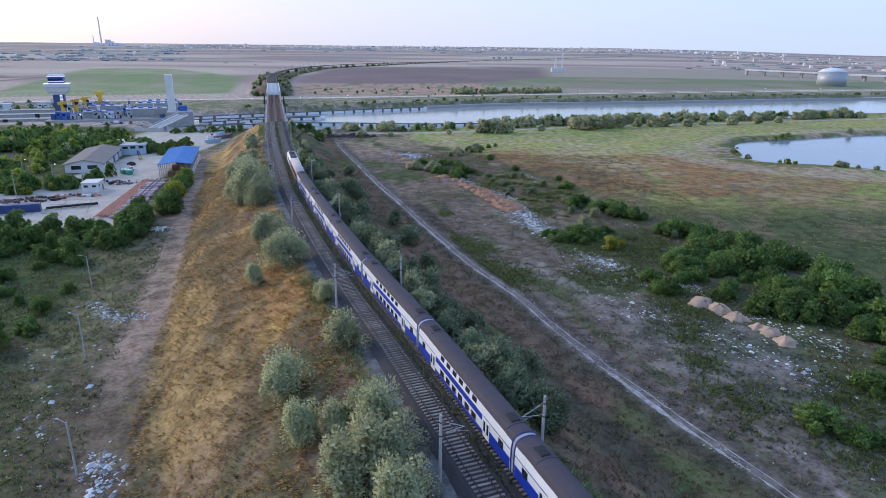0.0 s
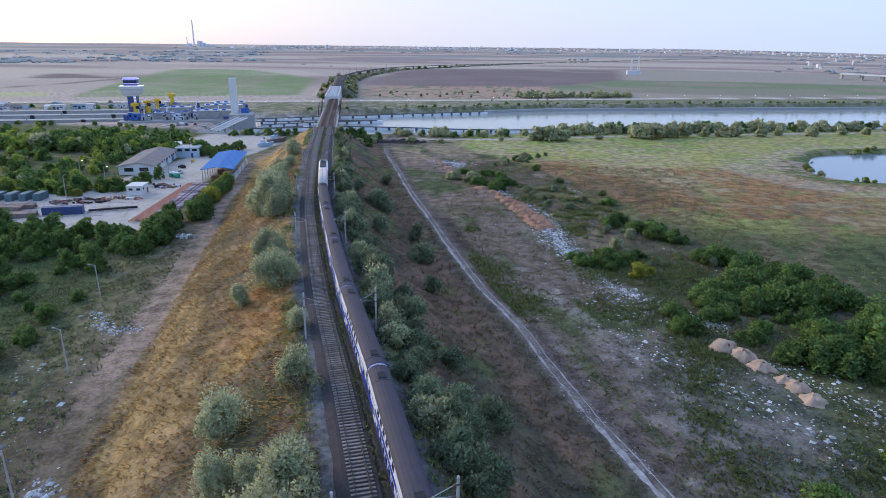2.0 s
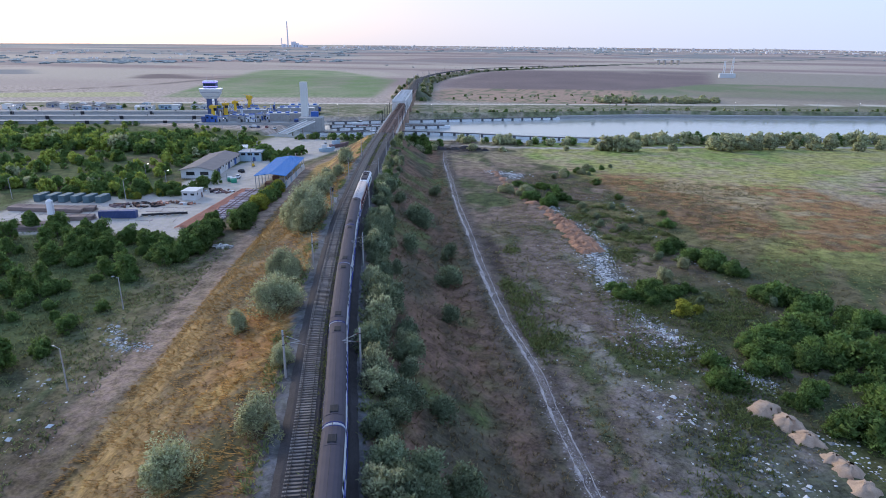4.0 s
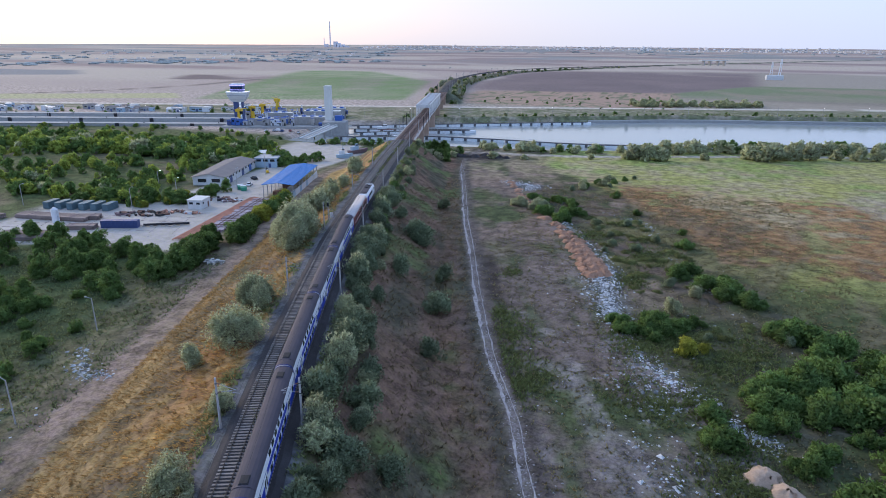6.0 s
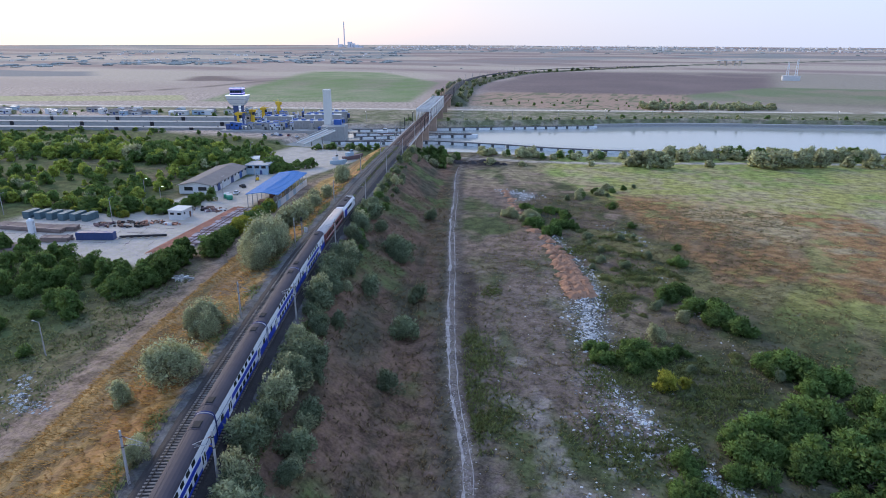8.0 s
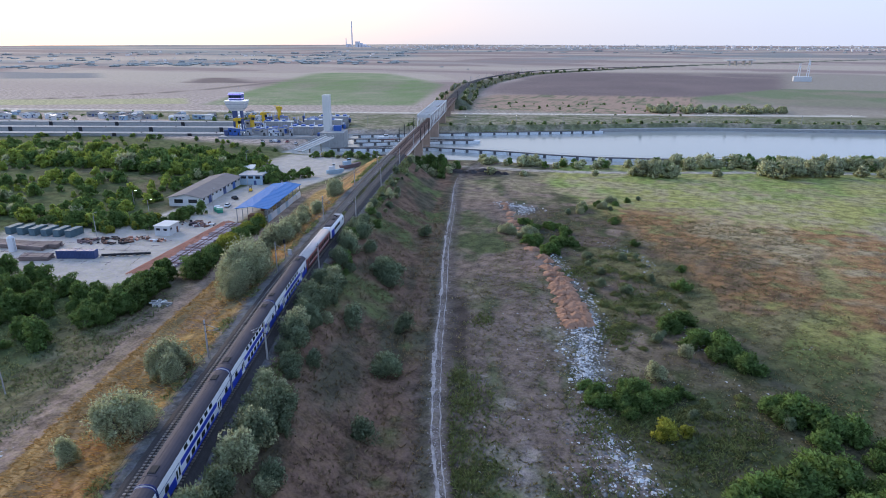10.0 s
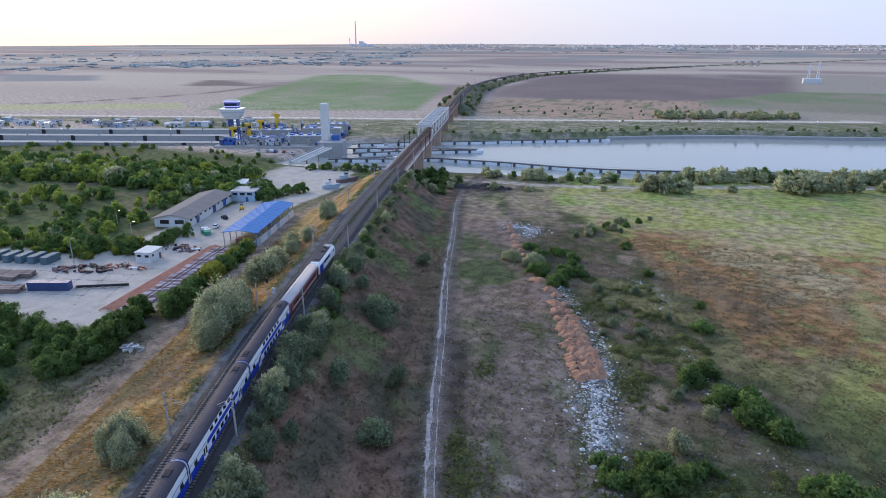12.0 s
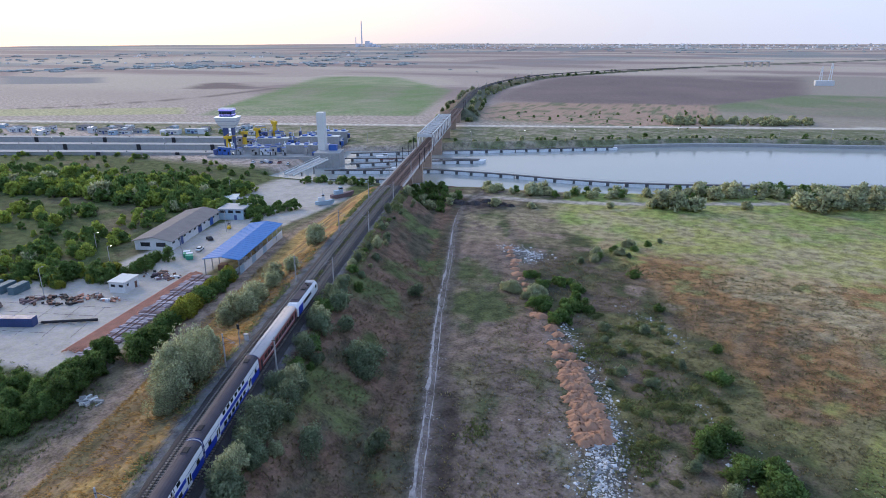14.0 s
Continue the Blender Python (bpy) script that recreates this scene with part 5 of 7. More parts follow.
# scrub woodland west of the yard
spots = []
for i in range(620):
    x, y = vr.uniform(-330, -142), vr.uniform(212, 318)
    if x > -164 - 0.3 * (y - 250) and 226 < y < 300:
        continue
    if x < -192 and 228 < y < 304 and vr.random() > (0.75 if lattice(x, y, 24, 91) > 0.35 else 0.10):
        continue
    r_ = vr.random()
    spots.append((FAR_GREEN if r_ < 0.5 else (FAR_LIME if r_ < 0.95 else FAR_OLIVE), x, y, vr.uniform(0.45, 1.15)))
for i in range(230):
    x, y = vr.uniform(-420, -186), vr.uniform(300, 342)
    r_ = vr.random()
    spots.append((FAR_LIME if r_ < 0.5 else (FAR_OLIVE if r_ > 0.95 else FAR_GREEN), x, y + 0.06 * (x + 200), vr.uniform(1.0, 1.6)))
for i in range(70):
    spots.append((FAR_GREEN if i % 4 else FAR_LIME, vr.uniform(-216, -172), vr.uniform(298, 346), vr.uniform(0.8, 1.35)))
spots.append((FAR_OLIVE, -231, 304, 1.9))
for i in range(14):
    spots.append((FAR_GREEN, vr.uniform(-158, -140), vr.uniform(302, 330), vr.uniform(0.7, 1.1)))
for i in range(12):
    spots.append((FAR_GREEN, vr.uniform(-143, -131), vr.uniform(294, 322), vr.uniform(0.6, 1.0)))
for i in range(60):
    spots.append((FAR_LIME if vr.random() < 0.3 else FAR_GREEN, vr.uniform(-400, -192), vr.uniform(356, 396), vr.uniform(0.35, 0.8)))
# strips of bushes between and behind the lock walls
for i in range(110):
    lx, ly = vr.uniform(-430, -25), vr.choice((44, 47, 78, 84, 100, 118, 130, 138))
    dx, dy = lx, ly + vr.uniform(-2, 2)
    spots.append((FAR_GREEN if vr.random() < 0.7 else FAR_OLIVE, -246 + dx * 0.94 - dy * 0.34, 423 + dx * 0.34 + dy * 0.94, vr.uniform(0.3, 0.8)))
for i in range(26):
    spots.append((FAR_GREEN if i % 3 else FAR_OLIVE, vr.uniform(-160, -120), vr.uniform(368, 381), vr.uniform(0.4, 0.8)))
thicket("scrub_woodland", "dense mixed green scrub woodland west of the yard", "woodland", spots)
# reeds round the pond
for i in range(60):
    a = vr.uniform(0, 2 * math.pi)
    grow(FAR_LIME if vr.random() < 0.5 else FAR_OLIVE, 262 + 114 * math.cos(a), 335 + 29 * math.cos(a) + 64 * math.sin(a), vr.uniform(0.25, 0.55), 1.3)
for ob in [o for o in MASTERS if o.name not in USED]:
    grow([ob], -230 + vr.uniform(-20, 20), 270, 0.8)

# ---- yard beside the railway ----
def at(x, y, rz=0.0, dz=0.0):
    return Matrix.Translation((x, y, gz(x, y) + dz)) @ Matrix.Rotation(radians(rz), 4, "Z")


def building(name, label, category, x, y, rz, w, d, h, walls, roofs, rise=0.0, windows=(), doors=(), over_=0.4, group=""):
    """A house with walls, a flat or gabled roof, windows and doors. windows: (side, place along, z, width, height)."""
    b = thing(name, label, category, at(x, y, rz), group)
    part("wall", Shape().box(0, 0, h / 2 - 0.5, w, d, h + 1.0), walls, b)
    if rise:
        k, e2 = w / 2 + over_, d / 2 + over_
        part("gable", Shape().add([(-w / 2, -d / 2, h), (w / 2, -d / 2, h), (0, -d / 2, h + rise), (-w / 2, d / 2, h), (w / 2, d / 2, h), (0, d / 2, h + rise)], [(0, 1, 2), (5, 4, 3)]), walls, b)
        for s in (-1, 1):
            part("roof_slope", Shape().add([(0, -e2, h + rise + 0.06), (s * k, -e2, h - 0.04), (s * k, e2, h - 0.04), (0, e2, h + rise + 0.06), (0, -e2, h + rise + 0.24), (s * k, -e2, h + 0.12), (s * k, e2, h + 0.12), (0, e2, h + rise + 0.24)],
                                           [(0, 1, 2, 3), (7, 6, 5, 4), (0, 4, 5, 1), (1, 5, 6, 2), (2, 6, 7, 3), (3, 7, 4, 0)]), roofs, b)
    else:
        part("roof", Shape().box(0, 0, h + 0.12, w + 2 * over_, d + 2 * over_, 0.24), roofs, b)
    for side, u, z, ww, hh in windows:
        p = {"e": (w / 2, u), "w": (-w / 2, u), "s": (u, -d / 2), "n": (u, d / 2)}[side]
        sz = (0.12, ww, hh) if side in "ew" else (ww, 0.12, hh)
        fr = part("window", Shape().box(p[0], p[1], z, sz[0] * 1.2 + (0 if side in "ew" else 0.16), sz[1] + (0.16 if side in "ew" else 0), hh + 0.16), M_EQWHITE, b)
        part("pane", Shape().box(p[0], p[1], z, sz[0] * 1.5, sz[1] * (1 if side in "ew" else 1.5), hh), M_GLASS, fr)
    for side, u, ww, hh, mat in doors:
        p = {"e": (w / 2, u), "w": (-w / 2, u), "s": (u, -d / 2), "n": (u, d / 2)}[side]
        sz = (0.16, ww, hh) if side in "ew" else (ww, 0.16, hh)
        part("door", Shape().box(p[0], p[1], hh / 2, *sz), mat, b)
    return b


building("warehouse", "long white warehouse with a low grey felt roof", "warehouse", -153.6, 273.5, 17.3, 14.2, 43, 3.6, M_PLASTER, M_GREYROOF, 1.5,
         [("e", -20 + i * 4.4, 2.8, 1.8, 0.9) for i in range(10)] + [("s", -3, 2.2, 2.4, 1.6), ("s", 3, 2.2, 2.4, 1.6)],
         [("e", -14, 3.0, 3.2, M_NAVY), ("e", 2, 3.2, 3.4, M_NAVY), ("e", 13, 3.2, 3.4, M_EQBLUE)], 0.8)
building("office_block", "light blue two-storey office annex with a flat roof", "office building", -149.5, 302, 17.3, 11, 10, 4.6, M_LBLUE, M_STEEL, 0,
         [("e", -3.5 + i * 3.5, 1.6, 1.5, 1.2) for i in range(3)] + [("e", -3.2 + i * 3.2, 3.6, 1.5, 1.0) for i in range(3)] + [("s", -3.4 + i * 3.4, 3.6, 1.5, 1.2) for i in range(3)],
         [("s", 2.0, 1.2, 2.1, M_NAVY)], 0.3)
building("storehouse", "white-roofed flat storehouse among trees", "storehouse", -171, 319, 30, 14, 11, 2.8, M_PLASTER, M_PALE, 0, [("s", -4 + 4 * i, 2.2, 1.6, 1.2) for i in range(3)], [("e", 0, 2.4, 2.4, M_EQBLUE)], 0.4)
building("yard_hut", "small pink-white plastered hut with flat roof", "hut", -126.3, 220.5, 12, 5.4, 6.8, 3.4, M_PLASTER, M_PALE, 0, [("s", -1.3, 2.3, 0.9, 0.8), ("s", 1.4, 2.3, 0.9, 0.8), ("e", -2, 2.3, 0.9, 0.8)], [("e", 1.8, 1.0, 2.1, M_RUST)], 0.25)


def shed():
    b = thing("open_shed", "long open shed with a bright blue sheet roof", "shed", at(-110.2, 260, 16.7))
    w, d, h = 11.6, 42.0, 5.2
    for s in (-1, 1):
        r = Shape()
        pts = [(0, h + 1.1), (s * (w / 2 + 0.6), h + 0.2)]
        r.add([(x, y, z + dz) for dz in (0, 0.14) for y in (-d / 2 - 0.5, d / 2 + 0.5) for x, z in pts], [(0, 1, 3, 2), (4, 6, 7, 5), (0, 4, 5, 1), (1, 5, 7, 3), (3, 7, 6, 2), (2, 6, 4, 0)])
        ro = part("roof_slope", r, M_BLUEROOF, b, "bright blue profiled sheet")
        for i in range(22):
            y = -d / 2 + i * d / 21
            part("roof_rib", Shape().add([(0, y - 0.06, h + 1.25), (s * (w / 2 + 0.6), y - 0.06, h + 0.35), (s * (w / 2 + 0.6), y + 0.06, h + 0.35), (0, y + 0.06, h + 1.25), (0, y, h + 1.31), (s * (w / 2 + 0.6), y, h + 0.41)],
                                         [(0, 1, 5, 4), (4, 5, 2, 3), (0, 4, 3), (1, 2, 5)]), M_BLUEROOF, ro)
        for i in range(9):
            y = -d / 2 + i * d / 8
            part("post", Shape().box(s * (w / 2), y, h / 2 - 0.4, 0.25, 0.25, h + 1.0), M_STEEL, b)
        part("eaves_beam", Shape().box(s * (w / 2), 0, h + 0.12, 0.2, d, 0.28), M_STEEL, b)
    for i in range(12):
        y = -d / 2 + 1.8 + i * d / 12
        part("wall_panel", Shape().box(w / 2 + 0.1, y, 1.5, 0.14, d / 12 - 0.12, 2.6), M_EQWHITE if i % 3 else M_LBLUE, b, "pale wall panel under the roof edge")
    for i in range(5):
        part("stored_crate", Shape().box(-2 + (i % 2) * 4, -16 + i * 7, 1.0, 2.4, 3.0, 2.0), M_CONC if i % 2 else M_RUST, b)
    return b


shed()


def panel_fence():
    f_ = thing("concrete_fence", "pale concrete panel fence along the yard", "fence", at(-100, 233))
    for i in range(9):
        p = Vector((-100 - 13.2 * i / 9 + 2.6, 231 + 53 * i / 9, 0))
        z = gz(p.x, p.y)
        sh = Shape().box(p.x + 100, p.y - 233, z - gz(-100, 233) + 0.9, 0.14, 5.6, 2.2, 14)
        part("panel", sh, M_PALE, f_)
        part("post", Shape().box(p.x + 100 + 0.7, p.y - 233 - 2.9, z - gz(-100, 233) + 1.0, 0.24, 0.24, 2.5, 14), M_CONC, f_)
    return f_


panel_fence()


def track_panel(x, y, rz, n):
    """A stacked length of old track: two rails across many sleepers."""
    t = thing("track_panel", "stacked length of old rusty track with purple-brown sleepers", "track panel", at(x, y, rz), "stacked track panels")
    rg = random.Random(int(x * 7 + y))
    for i in range(n):
        part("sleeper", Shape().box(rg.uniform(-0.3, 0.3), (i - n / 2) * 0.95, 0.45, rg.choice((5.2, 6.2, 6.6)), 0.66, 0.4, rg.uniform(-2, 2)), rg.choice((M_TIMBER, M_LILAC, M_LILAC)), t)
    for s in (-0.75, 0.75):
        part("rail", Shape().box(s, 0, 0.74, 0.12, n * 0.95, 0.18), M_RUST, t)
    part("bottom_layer", Shape().box(0, 0, 0.12, 6.2, n * 0.95, 0.24), M_TIMBER, t)
    return t


M_TIMBER = shader("purple_brown_timber", (0.22, 0.155, 0.165), 0.9, var=0.2, size=1, fine=0.2, rand=0.2)
M_LILAC = shader("pale_lilac_timber", (0.42, 0.36, 0.39), 0.9, var=0.2, size=1, fine=0.2, rand=0.25)
M_REDBROWN = shader("red_brown_rails", (0.56, 0.28, 0.20), 0.9, var=0.2, size=0.6, fine=0.2)
for i in range(7):
    f0 = (i + 0.5) / 7
    track_panel(-97.8 - 12.0 * f0, 183 + 55 * f0, 12.3, 8)
rs = thing("rail_pile", "long low pile of red-brown rails on bare concrete", "rail pile", at(-108.6, 211, 10.5), "")
for i in range(20):
    part("rail", Shape().box(-2.6 + i * 0.25, (i % 3) * 0.6, 0.22 + 0.12 * (i % 2), 0.17, 57 - (i * 7 % 5), 0.3), M_REDBROWN, rs)
part("bearer", Shape().box(0, -20, 0.05, 4.4, 0.4, 0.2).box(0, 0, 0.05, 4.4, 0.4, 0.2).box(0, 20, 0.05, 4.4, 0.4, 0.2), M_TIMBER, rs)


def plank_stack(x, y, rz, w, d, h, label):
    t = thing("beam_stack", label, "beam stack", at(x, y, rz), "stacks of concrete beams")
    rows = max(2, int(h / 0.5))
    for r_ in range(rows):
        for i in range(int(d / 1.3)):
            part("beam", Shape().box(random.Random(i * 31 + r_).uniform(-0.3, 0.3), -d / 2 + 0.65 + i * 1.3, 0.28 + r_ * 0.5, w, 1.1, 0.42), M_BEAM, t)
        for s in (-0.3, 0.3):
            part("spacer", Shape().box(s * w, 0, 0.53 + r_ * 0.5, 0.25, d, 0.09), M_TIMBER, t)
    return t


M_BEAM = shader("weathered_beam", (0.26, 0.20, 0.18), 0.9, var=0.15, size=0.6, fine=0.1, rand=0.2)
plank_stack(-163, 190, 9, 27, 5.2, 1.6, "long stack of weathered concrete beams")
plank_stack(-151, 170.5, 20, 19, 9, 1.6, "wide stack of weathered concrete beams")
plank_stack(-190, 182, 9, 20, 6, 1.6, "long stack of weathered concrete beams")

tank = thing("white_tank", "upright white storage tank in the yard", "tank", at(-158, 186.4))
part("shell", Shape().bar((0, 0, -0.3), (0, 0, 4.6), 1.15, n=20), M_EQWHITE, tank)
part("top", Shape().bar((0, 0, 4.6), (0, 0, 5.3), 1.1, 0.35, n=20), M_EQWHITE, tank)
part("ladder", Shape().bar((1.2, 0.2, 0), (1.2, 0.2, 4.8), 0.05, n=4).bar((1.2, -0.2, 0), (1.2, -0.2, 4.8), 0.05, n=4), M_STEEL, tank)


def container(x, y, rz, mat, label):
    t = thing("container", label, "container", at(x, y, rz), "steel containers")
    part("body", Shape().box(0, 0, 1.35, 2.4, 6.0, 2.5), mat, t)
    for i in range(14):
        for s in (-1, 1):
            part("rib", Shape().box(s * 1.22, -2.8 + i * 0.43, 1.35, 0.08, 0.16, 2.3), mat, t)
    part("door", Shape().box(0, -3.03, 1.35, 2.2, 0.08, 2.3), mat, t)
    return t


container(-135.8, 188.3, -68, M_NAVY, "dark blue steel container on the concrete")
container(-130.3, 190.5, -68, M_NAVY, "dark blue steel container on the concrete")
M_TEAL = shader("faded_teal_sheet", (0.11, 0.17, 0.20), 0.7, var=0.25, size=0.5, fine=0.1)
for i in range(6):
    container(-178 + 4.6 * i, 202.0 + 0.95 * i, 10, M_TEAL, "faded teal steel container along the yard's edge")
plank_stack(-143.5, 183.5, 22, 9, 4, 1.6, "short dark stack of weathered concrete beams")
plank_stack(-153.5, 193, 22, 12, 4, 1.6, "stack of weathered concrete beams beside the tank")
pipe = thing("steel_pipeline", "low dark steel pipeline across the concrete yard", "pipeline")
for i in range(6):
    p_, q_ = Vector((-126.5 + 2.15 * i, 192.6 + 1.17 * i, -0.7)), Vector((-126.5 + 2.15 * (i + 1), 192.6 + 1.17 * (i + 1), -0.7))
    part("pipe_length", Shape().bar(p_, q_, 0.4, n=10), M_DARK, pipe)
    part("pipe_block", Shape().box(p_.x, p_.y, -1.2, 0.9, 0.7, 0.7, 28), M_CONC, pipe)
slabs = thing("slab_joints", "dark joints between the yard's concrete slabs", "slab joints", kind="stuff")
js = Shape()
for i in range(9):
    x0_ = -172 + 7.5 * i
    a_, b_ = Vector((x0_, 172 + 2.2 * i, 0)), Vector((x0_ - 8, 190 + 2.2 * i, 0))
    for k in range(12):
        u_, v_ = a_.lerp(b_, k / 12), a_.lerp(b_, (k + 0.8) / 12)
        js.bar((u_.x, u_.y, gz(u_.x, u_.y) - 0.01), (v_.x, v_.y, gz(v_.x, v_.y) - 0.01), 0.07, n=4)
for i in range(5):
    a_, b_ = Vector((-172, 176 + 6 * i, 0)), Vector((-118, 190 + 6 * i, 0))
    for k in range(36):
        if (k * 7 + i * 3) % 5:
            u_, v_ = a_.lerp(b_, k / 36), a_.lerp(b_, (k + 0.85) / 36)
            js.bar((u_.x, u_.y, gz(u_.x, u_.y) - 0.01), (v_.x, v_.y, gz(v_.x, v_.y) - 0.01), 0.08, n=4)
part("joint", js, M_TIMBER, slabs)


def scrap_heap(x, y, r, n, seed, mats):
    t = thing("scrap_heap", "heap of rusty scrap steel and rubble", "scrap heap", at(x, y), "scrap heaps")
    rg = random.Random(seed)
    for i in range(n):
        a, q = rg.uniform(0, 6.28), r * math.sqrt(rg.random())
        part("scrap_piece", Shape().box(q * math.cos(a) * 1.5, q * math.sin(a) * 0.7, 0.25 + 0.5 * rg.random() * (1 - q / r), rg.uniform(0.3, 2.6), rg.uniform(0.2, 0.8), rg.uniform(0.2, 0.9), rg.uniform(0, 180)), rg.choice(mats), t)
    return t


scrap_heap(-137, 206.5, 5, 40, 1, [M_RUST, M_DARK, M_RUST, M_CONC])
scrap_heap(-129, 211.5, 3.5, 26, 2, [M_RUST, M_REDBROWN, M_CONC])
scrap_heap(-143, 203, 4, 22, 3, [M_RUST, M_DARK, M_TIMBER])
scrap_heap(-124, 233, 5, 36, 4, [M_DARK, M_RUST, M_EQWHITE, M_TIMBER])
scrap_heap(-122, 212, 2.2, 14, 5, [M_RUST, M_EQWHITE, M_REDBROWN])
scrap_heap(-78.8, 168, 2.0, 16, 6, [M_CONC, M_CONC, M_PALE])
scrap_heap(-182, 176, 5, 30, 7, [M_RUST, M_TIMBER, M_CONC])


def skip(x, y, rz):
    t = thing("skip_bin", "open green steel skip bin with white lid", "skip bin", at(x, y, rz))
    part("tub", Shape().box(0, 0, 0.9, 2.2, 4.0, 1.5, taper=1.12), M_SKIP, t)
    part("lid", Shape().box(0, 0.8, 1.78, 2.3, 1.8, 0.1), M_EQWHITE, t)
    part("foot", Shape().box(0, 0, 0.08, 1.8, 3.2, 0.2), M_DARK, t)


M_SKIP = shader("green_skip_paint", (0.06, 0.33, 0.22), 0.6, var=0.15, size=1, fine=0.1)
skip(-128, 250.5, 40)
skip(-130.5, 252, 40)


def car(x, y, rz, mat, label, van=False):
    """A parked car with body, cabin, windows, wheels and lamps."""
    t = thing("van" if van else "car", label, "van" if van else "car", at(x, y, rz), "parked cars")
    hh = 2.0 if van else 1.0
    part("body", Shape().loft([[(-0.85 * k, y_, 0.35), (0.85 * k, y_, 0.35), (0.88 * k, y_, 0.7), (0.82 * k, y_, z), (-0.82 * k, y_, z), (-0.88 * k, y_, 0.7)] for y_, z, k in ((-2.1, 0.85, 0.9), (-1.9, hh, 1), (0.9 if van else 1.2, hh, 1), (2.1, 0.8, 0.9))]), mat, t)
    if not van:
        part("cabin", Shape().loft([[(-0.78 * k, y_, z0), (0.78 * k, y_, z0), (0.62 * k, y_, z1), (-0.62 * k, y_, z1)] for y_, z0, z1, k in ((-1.7, 0.95, 1.0, 1), (-1.2, 0.95, 1.45, 1), (0.3, 0.95, 1.45, 1), (1.0, 0.95, 1.0, 1))]), M_GLASS, t)
        part("roof", Shape().box(0, -0.45, 1.47, 1.2, 1.4, 0.05), mat, t)
    else:
        part("windscreen", Shape().box(0, 1.35, 1.55, 1.5, 0.6, 0.6), M_GLASS, t)
    for sx_ in (-0.8, 0.8):
        for sy_ in (-1.3, 1.3):
            part("wheel", Shape().bar((sx_ - 0.1, sy_, 0.32), (sx_ + 0.1, sy_, 0.32), 0.32, n=14), M_DARK, t)
        part("headlight", Shape().box(sx_ * 0.75, 2.08, 0.68, 0.3, 0.08, 0.16), M_EQWHITE, t)
    return t


car(-136.5, 270.5, 60, M_DARK, "dark car parked beside the warehouse")
car(-131, 259, 20, M_WHITE, "white car parked in the yard")
car(-212, 408, 70, M_WHITE, "white van parked near the lock", True)
for i, mt in enumerate((M_WHITE, M_STEEL, M_NAVY, M_RED, M_WHITE, M_DARK)):
    car(-219 + 5.2 * i, 404.5 + 1.9 * i, 20, mt, "small car parked in a row near the lock")
fk = thing("forklift", "yellow forklift standing in the yard", "forklift", at(-139.6, 285.7, 30))
part("body", Shape().box(0, 0, 0.8, 1.3, 2.2, 0.9), M_YELLOW, fk)
part("mast", Shape().box(-0.35, 1.25, 1.6, 0.1, 0.12, 3.0).box(0.35, 1.25, 1.6, 0.1, 0.12, 3.0), M_DARK, fk)
part("cage", Shape().box(0, -0.1, 2.2, 1.1, 1.3, 0.08).bar((-0.5, 0.5, 1.2), (-0.5, 0.4, 2.2), 0.05, n=4).bar((0.5, 0.5, 1.2), (0.5, 0.4, 2.2), 0.05, n=4).bar((-0.5, -0.7, 1.2), (-0.5, -0.6, 2.2), 0.05, n=4).bar((0.5, -0.7, 1.2), (0.5, -0.6, 2.2), 0.05, n=4), M_DARK, fk)
part("fork", Shape().box(-0.3, 1.9, 0.15, 0.12, 1.2, 0.06).box(0.3, 1.9, 0.15, 0.12, 1.2, 0.06), M_DARK, fk)
for sx_ in (-0.6, 0.6):
    for sy_ in (-0.7, 0.7):
        part("wheel", Shape().bar((sx_ - 0.1, sy_, 0.3), (sx_ + 0.1, sy_, 0.3), 0.3, n=12), M_DARK, fk)


def lamp_post(x, y, h, rz, label, lit=False, group="lamp posts", arm=1.1):
    t = thing("street_lamp", label, "lamp post", at(x, y, rz), group)
    part("pole", Shape().bar((0, 0, -0.5), (0, 0, h), 0.15, 0.10, n=8), M_POLE, t)
    part("arm", Shape().bar((0, 0, h - 0.1), (arm, 0, h + 0.2), 0.05, n=5), M_STEEL, t)
    part("lamp_head", Shape().box(arm + 0.2, 0, h + 0.2, 0.55, 0.22, 0.14, taper=0.8), M_LAMP if lit else M_STEEL, t)
    return t


for x, y, h, rz in ((-75.2, 124.4, 7.6, 190), (-59.6, 93.4, 8.0, 175), (-44.3, 63.5, 7.6, 165)):
    lamp_post(x, y, h, rz, "pale leaning concrete lamp post beside the dirt track", group="lamp posts on the dirt track")
for x, y, h in ((-146, 208, 8.5), (-131.1, 250.5, 9), (-138, 282, 9), (-175, 330, 9), (-190, 200, 8)):
    lamp_post(x, y, h, 80, "pale concrete lamp post in the yard", group="yard lamp posts")


